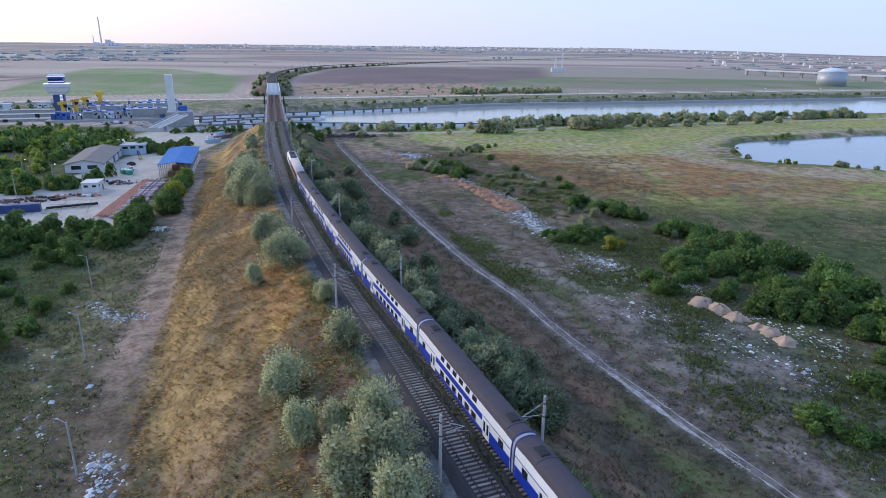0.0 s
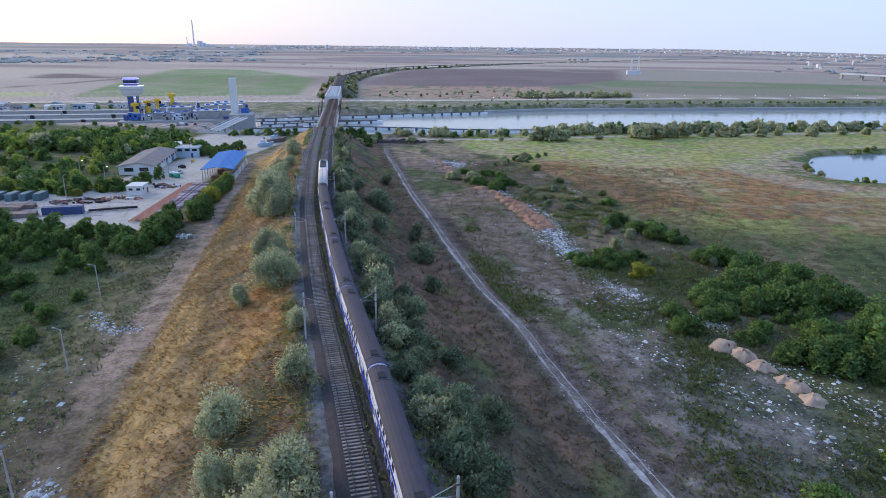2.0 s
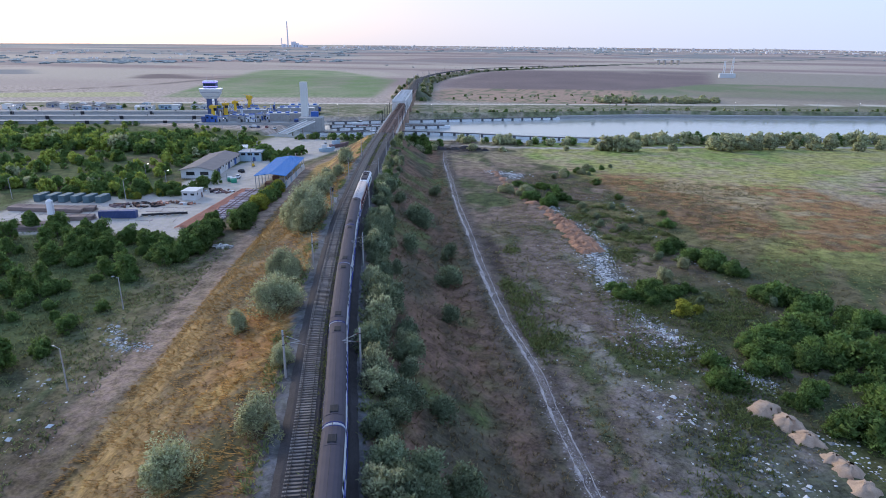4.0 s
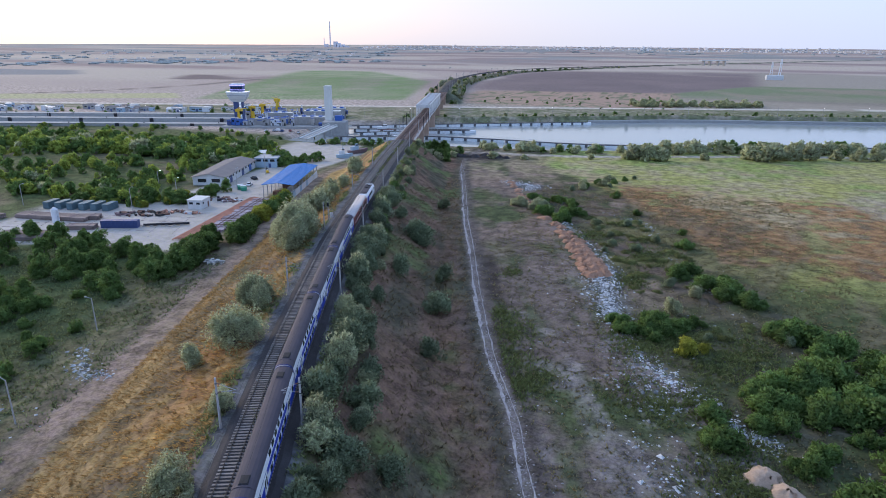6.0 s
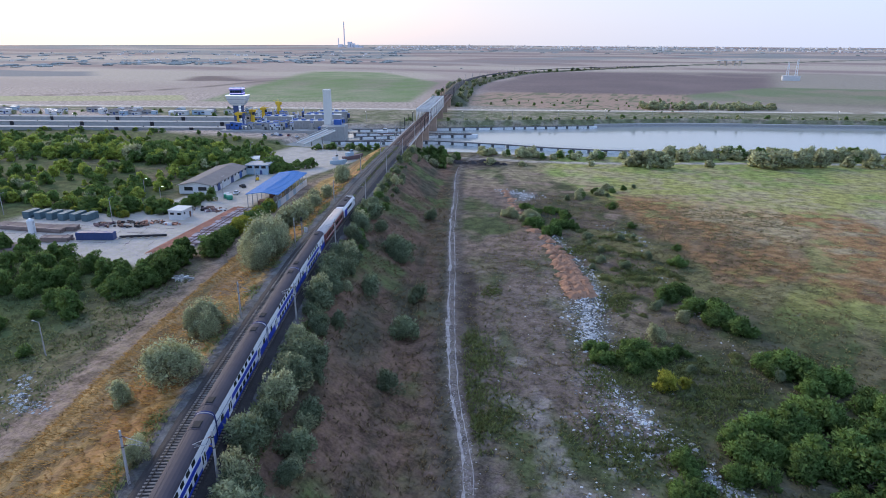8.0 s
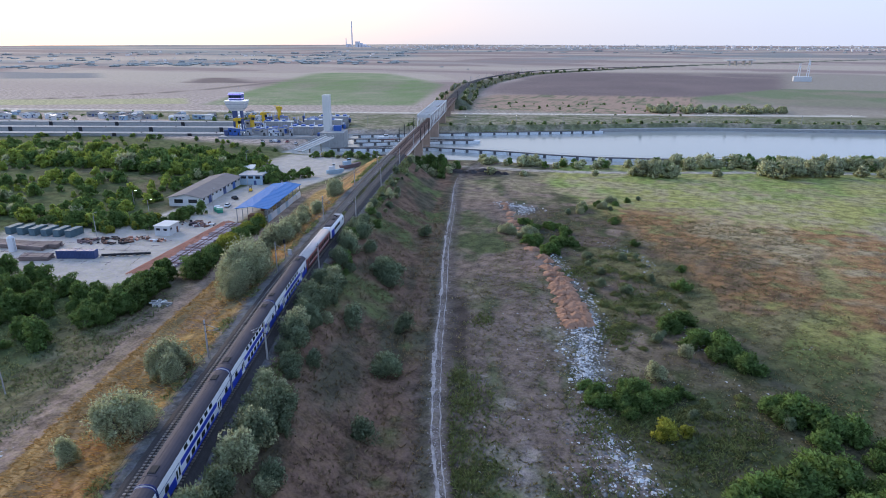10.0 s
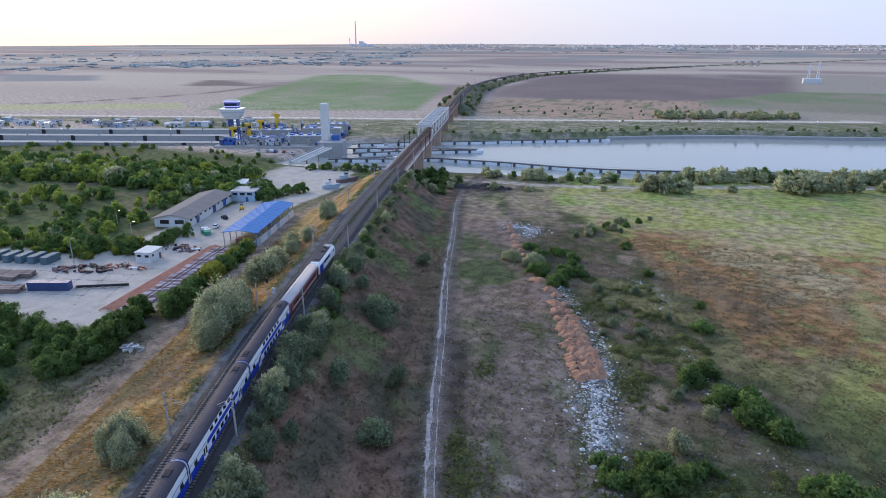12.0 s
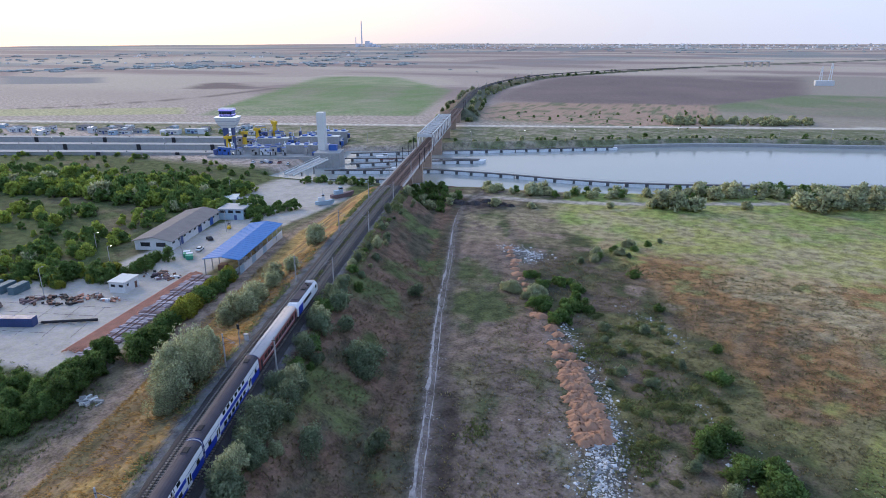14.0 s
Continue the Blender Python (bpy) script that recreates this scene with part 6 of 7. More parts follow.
def boat(x, y, rz, length, hull, house, label):
    t = thing("boat", label, "boat", at(x, y, rz))
    h = length / 2
    rings = []
    for k, wd, zb in ((-1.0, 0.75, 0.5), (-0.6, 1.0, 0.1), (0.3, 1.0, 0.1), (0.75, 0.6, 0.3), (1.0, 0.06, 1.2)):
        b_ = length * 0.11 * wd
        rings.append([(-b_ * 0.5, k * h, zb), (b_ * 0.5, k * h, zb), (b_, k * h, 2.1 + 0.6 * max(0, k)), (-b_, k * h, 2.1 + 0.6 * max(0, k))])
    part("hull", Shape().loft(rings), hull, t)
    part("deckhouse", Shape().box(0, -h * 0.35, 3.0, length * 0.14, length * 0.34, 1.9), house, t)
    part("wheelhouse", Shape().box(0, -h * 0.15, 4.6, length * 0.11, length * 0.12, 1.6), house, t)
    part("window_band", Shape().box(0, -h * 0.15, 4.8, length * 0.113, length * 0.123, 0.6), M_GLASS, t)
    part("mast", Shape().bar((0, -h * 0.2, 5.4), (0, -h * 0.2, 8.0), 0.08, n=6), M_STEEL, t)
    return t


boat(-121, 346.5, -29, 13, M_TIMBER, M_LBLUE, "old dark-hulled boat laid up on the hard standing")
boat(-121.5, 331, -50, 9, M_LBLUE, M_EQWHITE, "small blue and white boat laid up ashore")

# ---- canal and lock ----
LOCK = Matrix.Translation((-246, 423, 0)) @ Matrix.Rotation(math.atan2(0.34, 0.94), 4, "Z")


def lock_box(sh, x0, x1, y0, y1, z0, z1):
    return sh.box((x0 + x1) / 2, (y0 + y1) / 2, (z0 + z1) / 2, x1 - x0, y1 - y0, z1 - z0, 0, LOCK)


for i, (y0, y1) in enumerate(((0, 8), (33, 41), (66, 74))):
    q = structure("lock_wall_%d" % (i + 1), lock_box(Shape(), -440, 62, y0, y1, -7, 1.5), M_CONC, "long pale concrete lock chamber wall", "lock wall")
    part("coping", lock_box(Shape(), -440, 62, y0 - 0.3, y1 + 0.3, 1.5, 1.75), M_CONC, q)
    for k in range(9):
        xk = -420 + k * 54 + i * 11
        # No recess is cut: a black block stands for the shade inside it.
        part("wall_recess", lock_box(Shape(), xk, xk + 2.8, y0 - 0.4, y0 + 0.2, -3.5, 1.85), M_DARK, q, "black block for the shade of a wall recess")
        part("bollard", Shape().bar(LOCK @ Vector((xk + 20, y0 + 2, 1.6)), LOCK @ Vector((xk + 20, y0 + 2, 2.5)), 0.3, 0.4, n=8), M_DARK, q)
structure("water_lock", lock_box(Shape(), -440, 62, 8, 66, -3.4, -3.1), M_WATER, "still water in the lock chambers", "water")


def lock_at(lx, ly, z=1.75, rz=0.0):
    return LOCK @ Matrix.Translation((lx, ly, z)) @ Matrix.Rotation(radians(rz), 4, "Z")


def control_tower():
    t = thing("control_tower", "white lock control tower on a blue shaft, lit violet", "control tower", Matrix.Translation((-264, 438.5, 1.5)) @ Matrix.Rotation(radians(20), 4, "Z") @ Matrix.Diagonal((0.78, 0.78, 1.04, 1)))
    part("shaft", Shape().box(0, 0, 7, 8.5, 6.5, 14.5), M_NAVY, t, "dark blue glazed shaft")
    part("stair_tower", Shape().box(2.2, -3.5, 7, 2.2, 1.0, 14.5), M_EQWHITE, t, "white stair strip on the shaft")
    for i in range(6):
        part("light_panel", Shape().box(2.2, -4.06, 2 + i * 2.2, 1.6, 0.1, 0.5), M_WLIGHT, t)
    part("cabin", Shape().loft([[(-s_ * 1.0, -d_, z), (s_, -d_, z), (s_, d_, z), (-s_, d_, z)] for s_, d_, z in ((5.5, 4.2, 13.8), (8.4, 6.0, 17.2), (9.6, 6.8, 20.6))]), M_PLASTER, t, "flared white cabin")
    for z, k in ((15.6, 0.74), (18.4, 0.92)):
        part("window_band", Shape().box(0, 0, z, 19.2 * k, 13.7 * k, 0.9), M_STEEL, t)
    part("light_strip", Shape().box(0, 0, 20.75, 19.4, 13.8, 0.16), M_WLIGHT, t, "bright white light strip")
    part("upper_storey", Shape().box(0, 0, 23.0, 11.5, 8.5, 4.2), M_NAVY, t)
    for i in range(5):
        part("upper_window", Shape().box(-4.4 + i * 2.2, -4.3, 23.3, 1.6, 0.1, 1.4), M_GLASS, t)
    part("sill_light", Shape().box(0, 0, 22.2, 11.7, 8.7, 0.25), M_PURPLE, t, "violet light strip")
    part("top_light", Shape().box(0, 0, 25.3, 12.4, 9.2, 0.35), M_PURPLE, t, "violet light strip")
    part("roof", Shape().box(0, 0, 25.9, 11.6, 8.4, 0.8), M_EQWHITE, t)
    for x in (-3, 0.5, 3):
        part("antenna", Shape().bar((x, 0, 26.2), (x, 0, 29.0 + abs(x) * 0.4), 0.09, n=5), M_STEEL, t)
    return t


control_tower()


def yellow_crane(x, y, h, rz):
    t = thing("yellow_crane", "squat yellow lock gate crane on a pillar", "crane", Matrix.Translation((x, y, 1.2)) @ Matrix.Rotation(radians(rz), 4, "Z"), "yellow lock cranes")
    part("base", Shape().box(0, 0, 0.8, 4.2, 3.6, 1.6), M_CONC, t)
    part("pillar", Shape().box(0, 0, h * 0.45, 2.6, 2.4, h * 0.9, taper=0.7), M_YELLOW, t)
    part("head", Shape().box(0, 0, h * 0.9, 4.6, 2.6, h * 0.18, taper=1.1), M_YELLOW, t)
    part("cab", Shape().box(2.0, -0.8, h * 0.76, 1.8, 1.6, 2.0), M_GLASS, t)
    part("boom", Shape().bar((-2, 0, h * 0.98), (6.5, 0, h * 1.04), 0.35, 0.2, n=4).bar((-2, 0, h * 0.98), (1.5, 0, h * 1.16), 0.18, n=4), M_YELLOW, t)
    part("ladder", Shape().bar((-1.2, -1.4, 1), (-1.0, -1.2, h * 0.85), 0.08, n=4), M_DARK, t)


for x, y, h, rz in ((-256, 427, 10.5, 10), (-260, 449, 10.5, -15), (-265, 470, 10, 30), (-264, 490, 13, 160)):
    yellow_crane(x, y, h, rz)


def machine_house(lx, ly, w, d, h, mat, rng):
    t = thing("machine_house", rng.choice(("blue steel winch house on the lock head", "blue and white gate machinery on the lock head", "pale steel gate machinery on the lock head")), "machinery", lock_at(lx, ly, 1.6, rng.choice((0, 0, 90, 12))), "lock gate machinery")
    part("housing", Shape().box(0, 0, h / 2, w, d, h), mat, t)
    part("roof", Shape().box(0, 0, h + 0.15, w * 1.06, d * 1.06, 0.3), M_STEEL if mat is M_EQBLUE else M_EQBLUE, t)
    part("door", Shape().box(w * 0.2, -d / 2 - 0.03, 1.0, 0.9, 0.08, 2.0), M_DARK, t)
    part("window", Shape().box(-w * 0.2, -d / 2 - 0.03, h * 0.62, w * 0.3, 0.08, h * 0.25), M_GLASS, t)
    if rng.random() < 0.5:
        part("vent_pipe", Shape().bar((w * 0.3, 0, h), (w * 0.3, 0, h + rng.uniform(1.5, 4)), 0.35, n=8), M_EQWHITE, t)


rg = random.Random(12)
for i in range(80):
    ly = rg.choice((3, 4, 36, 37, 38, 69, 70, -6)) + rg.uniform(-1.5, 1.5)
    machine_house(rg.uniform(-12, 62), ly, rg.uniform(1.6, 6.5), rg.uniform(1.5, 4), rg.uniform(1.4, 5.5), rg.choice((M_EQBLUE, M_EQWHITE, M_NAVY, M_CONC, M_CONC, M_STEEL)), rg)
for lx, y0, y1 in ((6, 8, 33), (58, 8, 33), (6, 41, 66), (58, 41, 66)):
    g = thing("lock_gate", "blue steel lock gate between concrete walls", "lock gate", group="lock gates")
    part("leaf", lock_box(Shape(), lx, lx + 1.6, y0, y1, -5, 2.2), M_EQBLUE, g)
    part("walkway", lock_box(Shape(), lx - 0.6, lx + 2.2, y0, y1, 2.2, 2.4), M_STEEL, g)
    rl = lock_box(Shape(), lx - 0.6, lx - 0.5, y0, y1, 3.3, 3.4)
    part("railing", rl, M_EQWHITE, g)
structure("lock_head", lock_box(Shape(), -16, 66, -12, -0.02, -6, 1.3), M_CONC, "broad concrete apron of the lock head", "lock head")

def head_block(lx, ly, w, d, h):
    """A ribbed concrete block of the lock head with a blue hatch row."""
    t = thing("lock_head_block", "grey ribbed concrete block on the lock head", "concrete block", lock_at(lx, ly, 1.5), "lock head blocks")
    part("wall", Shape().box(0, 0, h / 2, w, d, h), M_CONC, t)
    part("coping", Shape().box(0, 0, h + 0.15, w + 0.5, d + 0.5, 0.3), M_PALE, t)
    for i in range(int(w / 2.4)):
        part("rib", Shape().box(-w / 2 + 1.2 + i * 2.4, -d / 2 - 0.15, h / 2, 0.5, 0.3, h - 0.2), M_CONC, t)
    for i in range(max(1, int(w / 6))):
        part("hatch", Shape().box(-w / 2 + 3 + i * 6, 0, h + 0.75, 2.6, d * 0.6, 0.9), M_EQBLUE, t, "blue steel hatch housing")
    part("railing", Shape().box(0, -d / 2, h + 1.3, w, 0.08, 0.08), M_EQWHITE, t)


for lx, ly, w, d, h in ((46, 4, 30, 7, 5.2), (14, 37, 22, 6, 4.6), (48, 37, 28, 7, 6.0), (50, 70, 24, 7, 5.0), (12, 3, 14, 5, 4.0)):
    head_block(lx, ly, w, d, h)

gt = thing("gate_tower", "tall plain pale concrete slab tower on a concrete block", "tower", lock_at(0, 0, 0))
part("block", Shape().box(66, -19.5, 1.5, 16, 17, 10), M_CONC, gt, "grey concrete block")
part("slab", Shape().box(61, -14.3, 16.5, 4.6, 7.0, 27.0), M_PALE, gt, "tall pale concrete slab")
part("blue_cabin", Shape().box(68, -16, 8.2, 5.0, 4.0, 3.4), M_EQBLUE, gt)
for i in range(4):
    part("wall_rib", Shape().box(59.5 + i * 4.4, -28.2, 1.5, 0.8, 0.5, 9.6), M_CONC, gt)
rp = thing("ramp_bridge", "inclined steel footbridge climbing to the concrete block", "footbridge")
lo, hi = Vector((-173.2, 376.5, 1.2)), Vector((-165.0, 401.0, 6.8))
dr = (hi - lo).normalized()
sd = Vector((dr.y, -dr.x, 0)).normalized()
for s in (-1, 1):
    a, c = lo + sd * 3.6 * s, hi + sd * 3.6 * s
    part("girder", Shape().bar(a, c, 0.55, n=4).bar(a + Vector((0, 0, 1.4)), c + Vector((0, 0, 1.4)), 0.14, n=4), M_PALE, rp)
    for k in range(9):
        p = a.lerp(c, k / 8)
        part("railing_post", Shape().bar(p, p + Vector((0, 0, 1.4)), 0.09, n=4), M_STEEL, rp)
part("deck", Shape().add([lo + sd * 3.4, hi + sd * 3.4, hi - sd * 3.4, lo - sd * 3.4, lo + sd * 3.4 - Vector((0, 0, .3)), hi + sd * 3.4 - Vector((0, 0, .3)), hi - sd * 3.4 - Vector((0, 0, .3)), lo - sd * 3.4 - Vector((0, 0, .3))], [(0, 1, 2, 3), (7, 6, 5, 4), (0, 4, 5, 1), (1, 5, 6, 2), (2, 6, 7, 3), (3, 7, 4, 0)]), M_CONC, rp)
for k in (0.35, 0.7):
    p = lo.lerp(hi, k)
    part("support", Shape().bar((p.x, p.y, -1), p, 0.5, n=8), M_CONC, rp)


def guide_jetty(pts, label, step=8.5):
    """A narrow concrete walkway on piers that stands in the water."""
    t = thing("guide_jetty", label, "jetty", Matrix.Translation((*pts[0], -3.0)), "guide jetties")
    o = Vector((*pts[0], -3.0))
    for a, b_ in zip(pts, pts[1:]):
        a, b_ = Vector((*a, 0)), Vector((*b_, 0))
        d = b_ - a
        rz = math.degrees(math.atan2(d.y, d.x))
        m = (a + b_) / 2 - o
        part("walkway", Shape().box(m.x, m.y, 2.0, d.length, 2.2, 0.5, rz), M_DARKCONC, t)
        part("handrail", Shape().box(m.x, m.y, 3.3, d.length, 0.08, 0.08, rz), M_STEEL, t)
        n = max(1, int(d.length / step))
        for k in range(n):
            p = a.lerp(b_, (k + 0.5) / n) - o
            part("pier", Shape().box(p.x, p.y, 0.2, 1.6, 2.4, 3.6, rz), M_DARKCONC, t, "dark wet concrete pier")
            q = a.lerp(b_, (k + 1.0) / n) - o
            part("fender_panel", Shape().box(q.x, q.y, 0.85, d.length / n - 2.0, 2.7, 1.7, rz), M_FENDER, t, "white fender panel")
    return t


M_FENDER = shader("white_fender_paint", (0.80, 0.82, 0.84), 0.5, var=0.08, size=0.5, fine=0.05)
M_DARKCONC = shader("wet_dark_concrete", (0.12, 0.12, 0.125), 0.8, var=0.2, size=0.5, fine=0.1)
guide_jetty([(-163, 428), (-140, 445), (-92, 470)], "grey concrete guide jetty in the lock approach")
guide_jetty([(-159, 408), (-131, 419), (-106, 431), (-61, 433), (-28, 431), (0, 433), (31, 440), (87, 458), (135, 474), (230, 499), (330, 526)], "long grey concrete guide jetty along the south bank")
guide_jetty([(-182, 462), (-142, 487), (-113, 501), (-85, 517), (-17, 554)], "long grey concrete guide jetty on the north side")
guide_jetty([(-151, 383), (-134, 391), (-118, 396)], "short concrete jetty beside the bridge pier")
guide_jetty([(-176, 444), (-140, 458), (-92, 473)], "dark concrete jetty ending beyond the bridge pier")
guide_jetty([(-167, 404), (-150, 414), (-134, 427)], "short white-panelled jetty inside the lock approach")
boat(-150, 455, -70, 22, M_RED, M_EQWHITE, "red workboat moored in the lock approach").location.z = -3.4
quay = Shape()
qx = list(range(-17, 900, 30))
quay.loft([[(x, float(canal_edges(x)[1]) - 1.5, -3.8), (x, float(canal_edges(x)[1]) - 1.5, -1.0), (x, float(canal_edges(x)[1]) + 4.5, -0.9), (x, float(canal_edges(x)[1]) + 4.5, -3.8)] for x in qx])
structure("quay_north", quay, M_CONC, "low concrete quay edge along the canal", "quay")

for i in range(22):
    x = -190 + i * 36
    s_, n_ = canal_edges(x)
    lamp_post(x, float(n_) + 12 + 8 * (x < -60), 8, 270, "lit lamp post on the canal bank", True, "canal lamp posts")
for i in range(12):
    p = LOCK @ Vector((-430 + i * 38, 37 if i % 2 else 4, 0))
    t = lamp_post(p.x, p.y, 9, 290, "lit lamp post on the lock wall", True, "lock lamp posts")
    t.location.z = 1.6
for x, y in ((-150, 236), (-168, 246), (-230, 398)):
    lamp_post(x, y, 6.5, 30, "lit lamp post among the scrub", True, "scrub lamp posts")

# ---- beyond the lock and canal ----
rg = random.Random(5)
for i in range(60):
    lx, ly = rg.uniform(-430, -20), rg.uniform(92, 132)
    p = LOCK @ Vector((lx, ly, 0))
    w, d, h = rg.uniform(4, 13), rg.uniform(3, 7), rg.uniform(2.4, 4.2)
    wl, rf = rg.choice(((M_PLASTER, M_GREYROOF), (M_LBLUE, M_STEEL), (M_EQWHITE, M_PALE), (M_PLASTER, M_STEEL), (M_CONC, M_GREYROOF)))
    building("port_building", "low pale port building beyond the lock", "port building", p.x, p.y, 20 + rg.choice((0, 90)), w, d, h, wl, rf, rg.choice((0, 0.9)), [("s", -w / 4, h * 0.55, w * 0.14, h * 0.25), ("s", w / 4, h * 0.55, w * 0.14, h * 0.25)], [("s", 0, w * 0.14, h * 0.6, M_NAVY)], 0.3, "port buildings")


def far_spot(px, dist):
    """A place by bearing (degrees from north, east plus) and distance."""
    return dist * math.sin(radians(px)), dist * math.cos(radians(px))


def power_station():
    x, y = far_spot(-27.6, 4400)
    t = thing("power_station", "distant power station with one very tall chimney", "power station", Matrix.Translation((x, y, gz(x, y) - 4)))
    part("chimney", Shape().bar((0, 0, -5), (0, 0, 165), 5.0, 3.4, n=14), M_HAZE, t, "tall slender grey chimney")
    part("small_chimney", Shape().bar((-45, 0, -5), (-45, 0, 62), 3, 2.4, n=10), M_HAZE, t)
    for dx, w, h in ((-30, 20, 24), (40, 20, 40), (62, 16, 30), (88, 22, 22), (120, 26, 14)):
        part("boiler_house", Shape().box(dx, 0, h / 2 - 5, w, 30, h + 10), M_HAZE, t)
    return t


# Pale base colours stand in for the haze over distant things.
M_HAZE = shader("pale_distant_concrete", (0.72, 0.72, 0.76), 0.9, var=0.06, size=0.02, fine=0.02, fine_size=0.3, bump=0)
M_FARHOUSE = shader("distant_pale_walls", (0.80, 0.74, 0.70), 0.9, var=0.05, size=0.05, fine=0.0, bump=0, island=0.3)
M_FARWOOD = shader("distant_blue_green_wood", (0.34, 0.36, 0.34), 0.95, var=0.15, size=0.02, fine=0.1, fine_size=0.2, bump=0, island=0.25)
power_station()
town, wood = Shape(), Shape()
rg = random.Random(9)
for i in range(900):
    if i < 70:
        b_, d_ = rg.uniform(-62, -24), rg.uniform(1900, 3400)
    elif i < 760:
        b_, d_ = rg.uniform(-25, 28), rg.uniform(3600, 4700)
    else:
        b_, d_ = rg.uniform(22, 50), rg.uniform(1900, 4200)
    x, y = far_spot(b_, d_)
    tall = i >= 70 and rg.random() < 0.25
    h = rg.uniform(7, 14) if tall else rg.uniform(3, 6)
    town.box(x, y, gz(x, y) + h / 2 - 2, rg.uniform(5, 12), rg.uniform(5, 10), h + 2, rg.uniform(0, 90))
tagged(part("distant_town", town, M_FARHOUSE), "haze-pale houses and blocks of a distant town", "town", kind="stuff")


def far_clump(x, y, r, h):
    z = gz(x, y)
    for _ in range(5):
        a, q = rg.uniform(0, 6.28), r * math.sqrt(rg.random())
        cx, cy, cr, ch = x + q * math.cos(a), y + q * math.sin(a), r * rg.uniform(0.3, 0.55), h * rg.uniform(0.6, 1.0)
        ring = []
        for zz, k in ((-0.5, 0.8), (ch * 0.4, 1.0), (ch * 0.8, 0.75), (ch, 0.25)):
            ring.append([(cx + cr * k * rg.uniform(0.8, 1.2) * math.cos(j * 1.047), cy + cr * k * rg.uniform(0.8, 1.2) * math.sin(j * 1.047), z + zz) for j in range(6)])
        wood.loft(ring)


for i in range(480):
    if i < 240:
        b_, d_ = rg.uniform(-62, -22), rg.choice((rg.uniform(1750, 1950), rg.uniform(1900, 3300)))
    elif i < 360:
        b_, d_ = rg.uniform(-30, 30), rg.uniform(2900, 4600)
    else:
        b_, d_ = rg.uniform(20, 50), rg.uniform(1500, 3000)
    x, y = far_spot(b_, d_)
    far_clump(x, y, rg.uniform(7, 20), rg.uniform(2.5, 6))
for i in range(130):
    x, y = rg.uniform(-900, -300), rg.uniform(700, 1500)
    if lattice(x, y, 160, 77) > 0.35 and not (-740 < x < -220 and 640 < y < 1320):
        far_clump(x, y, rg.uniform(2, 5), rg.uniform(1.5, 3.5))
tagged(part("distant_woods", wood, M_FARWOOD), "haze-tinted blue-green woods and hedges in the distance", "woods", kind="stuff")

tk = thing("storage_tank", "huge pale round storage tank beside the viaduct", "storage tank", at(562, 927))
part("shell", Shape().bar((0, 0, -2), (0, 0, 19), 19, n=40), M_STEEL, tk, "pale steel shell", True)
part("dome", Shape().loft([[(19 * k * math.cos(j * 0.1571), 19 * k * math.sin(j * 0.1571), z) for j in range(40)] for k, z in ((1.0, 19), (0.8, 22), (0.45, 24), (0.05, 25))]), M_EQWHITE, tk, shade=True)
vd = thing("road_viaduct", "long pale concrete road viaduct in the distance", "viaduct")
va, vb = Vector((585, 1240, 0)), Vector((1080, 600, 0))
for k in range(24):
    p, q = va.lerp(vb, k / 24), va.lerp(vb, (k + 1) / 24)
    m = (p + q) / 2
    part("span", Shape().box(m.x, m.y, gz(m.x, m.y) + 9.5, (q - p).length, 13, 2.2, math.degrees(math.atan2((q - p).y, (q - p).x))), M_PALE, vd)
    part("column", Shape().box(p.x, p.y, gz(p.x, p.y) + 3.5, 3, 8, 11), M_CONC, vd)
ms = thing("radio_mast", "lattice radio masts on a pale hilltop building", "radio mast", at(222, 1241))
part("building", Shape().box(0, 0, 3, 26, 14, 9), M_PLASTER, ms)
for dx, h in ((-6, 28), (7, 34)):
    ml = Shape()
    for sx_, sy_ in ((-1, -1), (1, -1), (1, 1), (-1, 1)):
        ml.bar((dx + 1.8 * sx_, 1.8 * sy_, 4), (dx + 0.9 * sx_, 0.9 * sy_, h), 0.28, 0.2, n=4)
    for j in range(5):
        z, k = 10 + (h - 10) * j / 5, 2.0 - 1.5 * j / 5
        ml.bar((dx - k, -k, z), (dx + k, -k, z + 5), 0.14, n=4).bar((dx + k, k, z), (dx - k, k, z + 5), 0.14, n=4)
    part("lattice", ml, M_EQWHITE, ms)
    part("dish", Shape().bar((dx, -3, h * 0.8), (dx, -3.6, h * 0.8), 1.6, n=12), M_EQWHITE, ms)
op = thing("road_overbridge", "pale concrete road bridge over the far railway", "bridge", at(170, 1850, 42, 0))
part("deck", Shape().box(0, 0, 12.5, 95, 10, 2.2), M_PALE, op)
for dx in (-36, -14, 14, 36):
    part("column", Shape().box(dx, 0, 5, 3, 8, 14), M_CONC, op)

# ---- heaps, litter and grass ----
def heap_mesh(seed, r, h):
    rg_ = random.Random(seed)
    n, rings = 18, []
    lob = [rg_.uniform(0.7, 1.25) for _ in range(n)]
    for q, z in ((1.15, -0.25), (1.0, 0.05), (0.82, 0.34), (0.6, 0.66), (0.36, 0.9), (0.12, 1.0)):
        rings.append([(r * q * lob[i] * math.cos(2 * math.pi * i / n) + rg_.gauss(0, 0.08 * r), r * q * lob[i] * math.sin(2 * math.pi * i / n) + rg_.gauss(0, 0.08 * r), h * z + rg_.gauss(0, 0.07 * h)) for i in range(n)])
    return Shape().loft(rings)


def heap(x, y, r, h, mat, label, group, seed):
    ob = part("earth_mound", heap_mesh(seed, r, h), mat, shade=True)
    ob.matrix_world = at(x, y, (seed * 37) % 360)
    return tagged(ob, label, "earth mound", group)


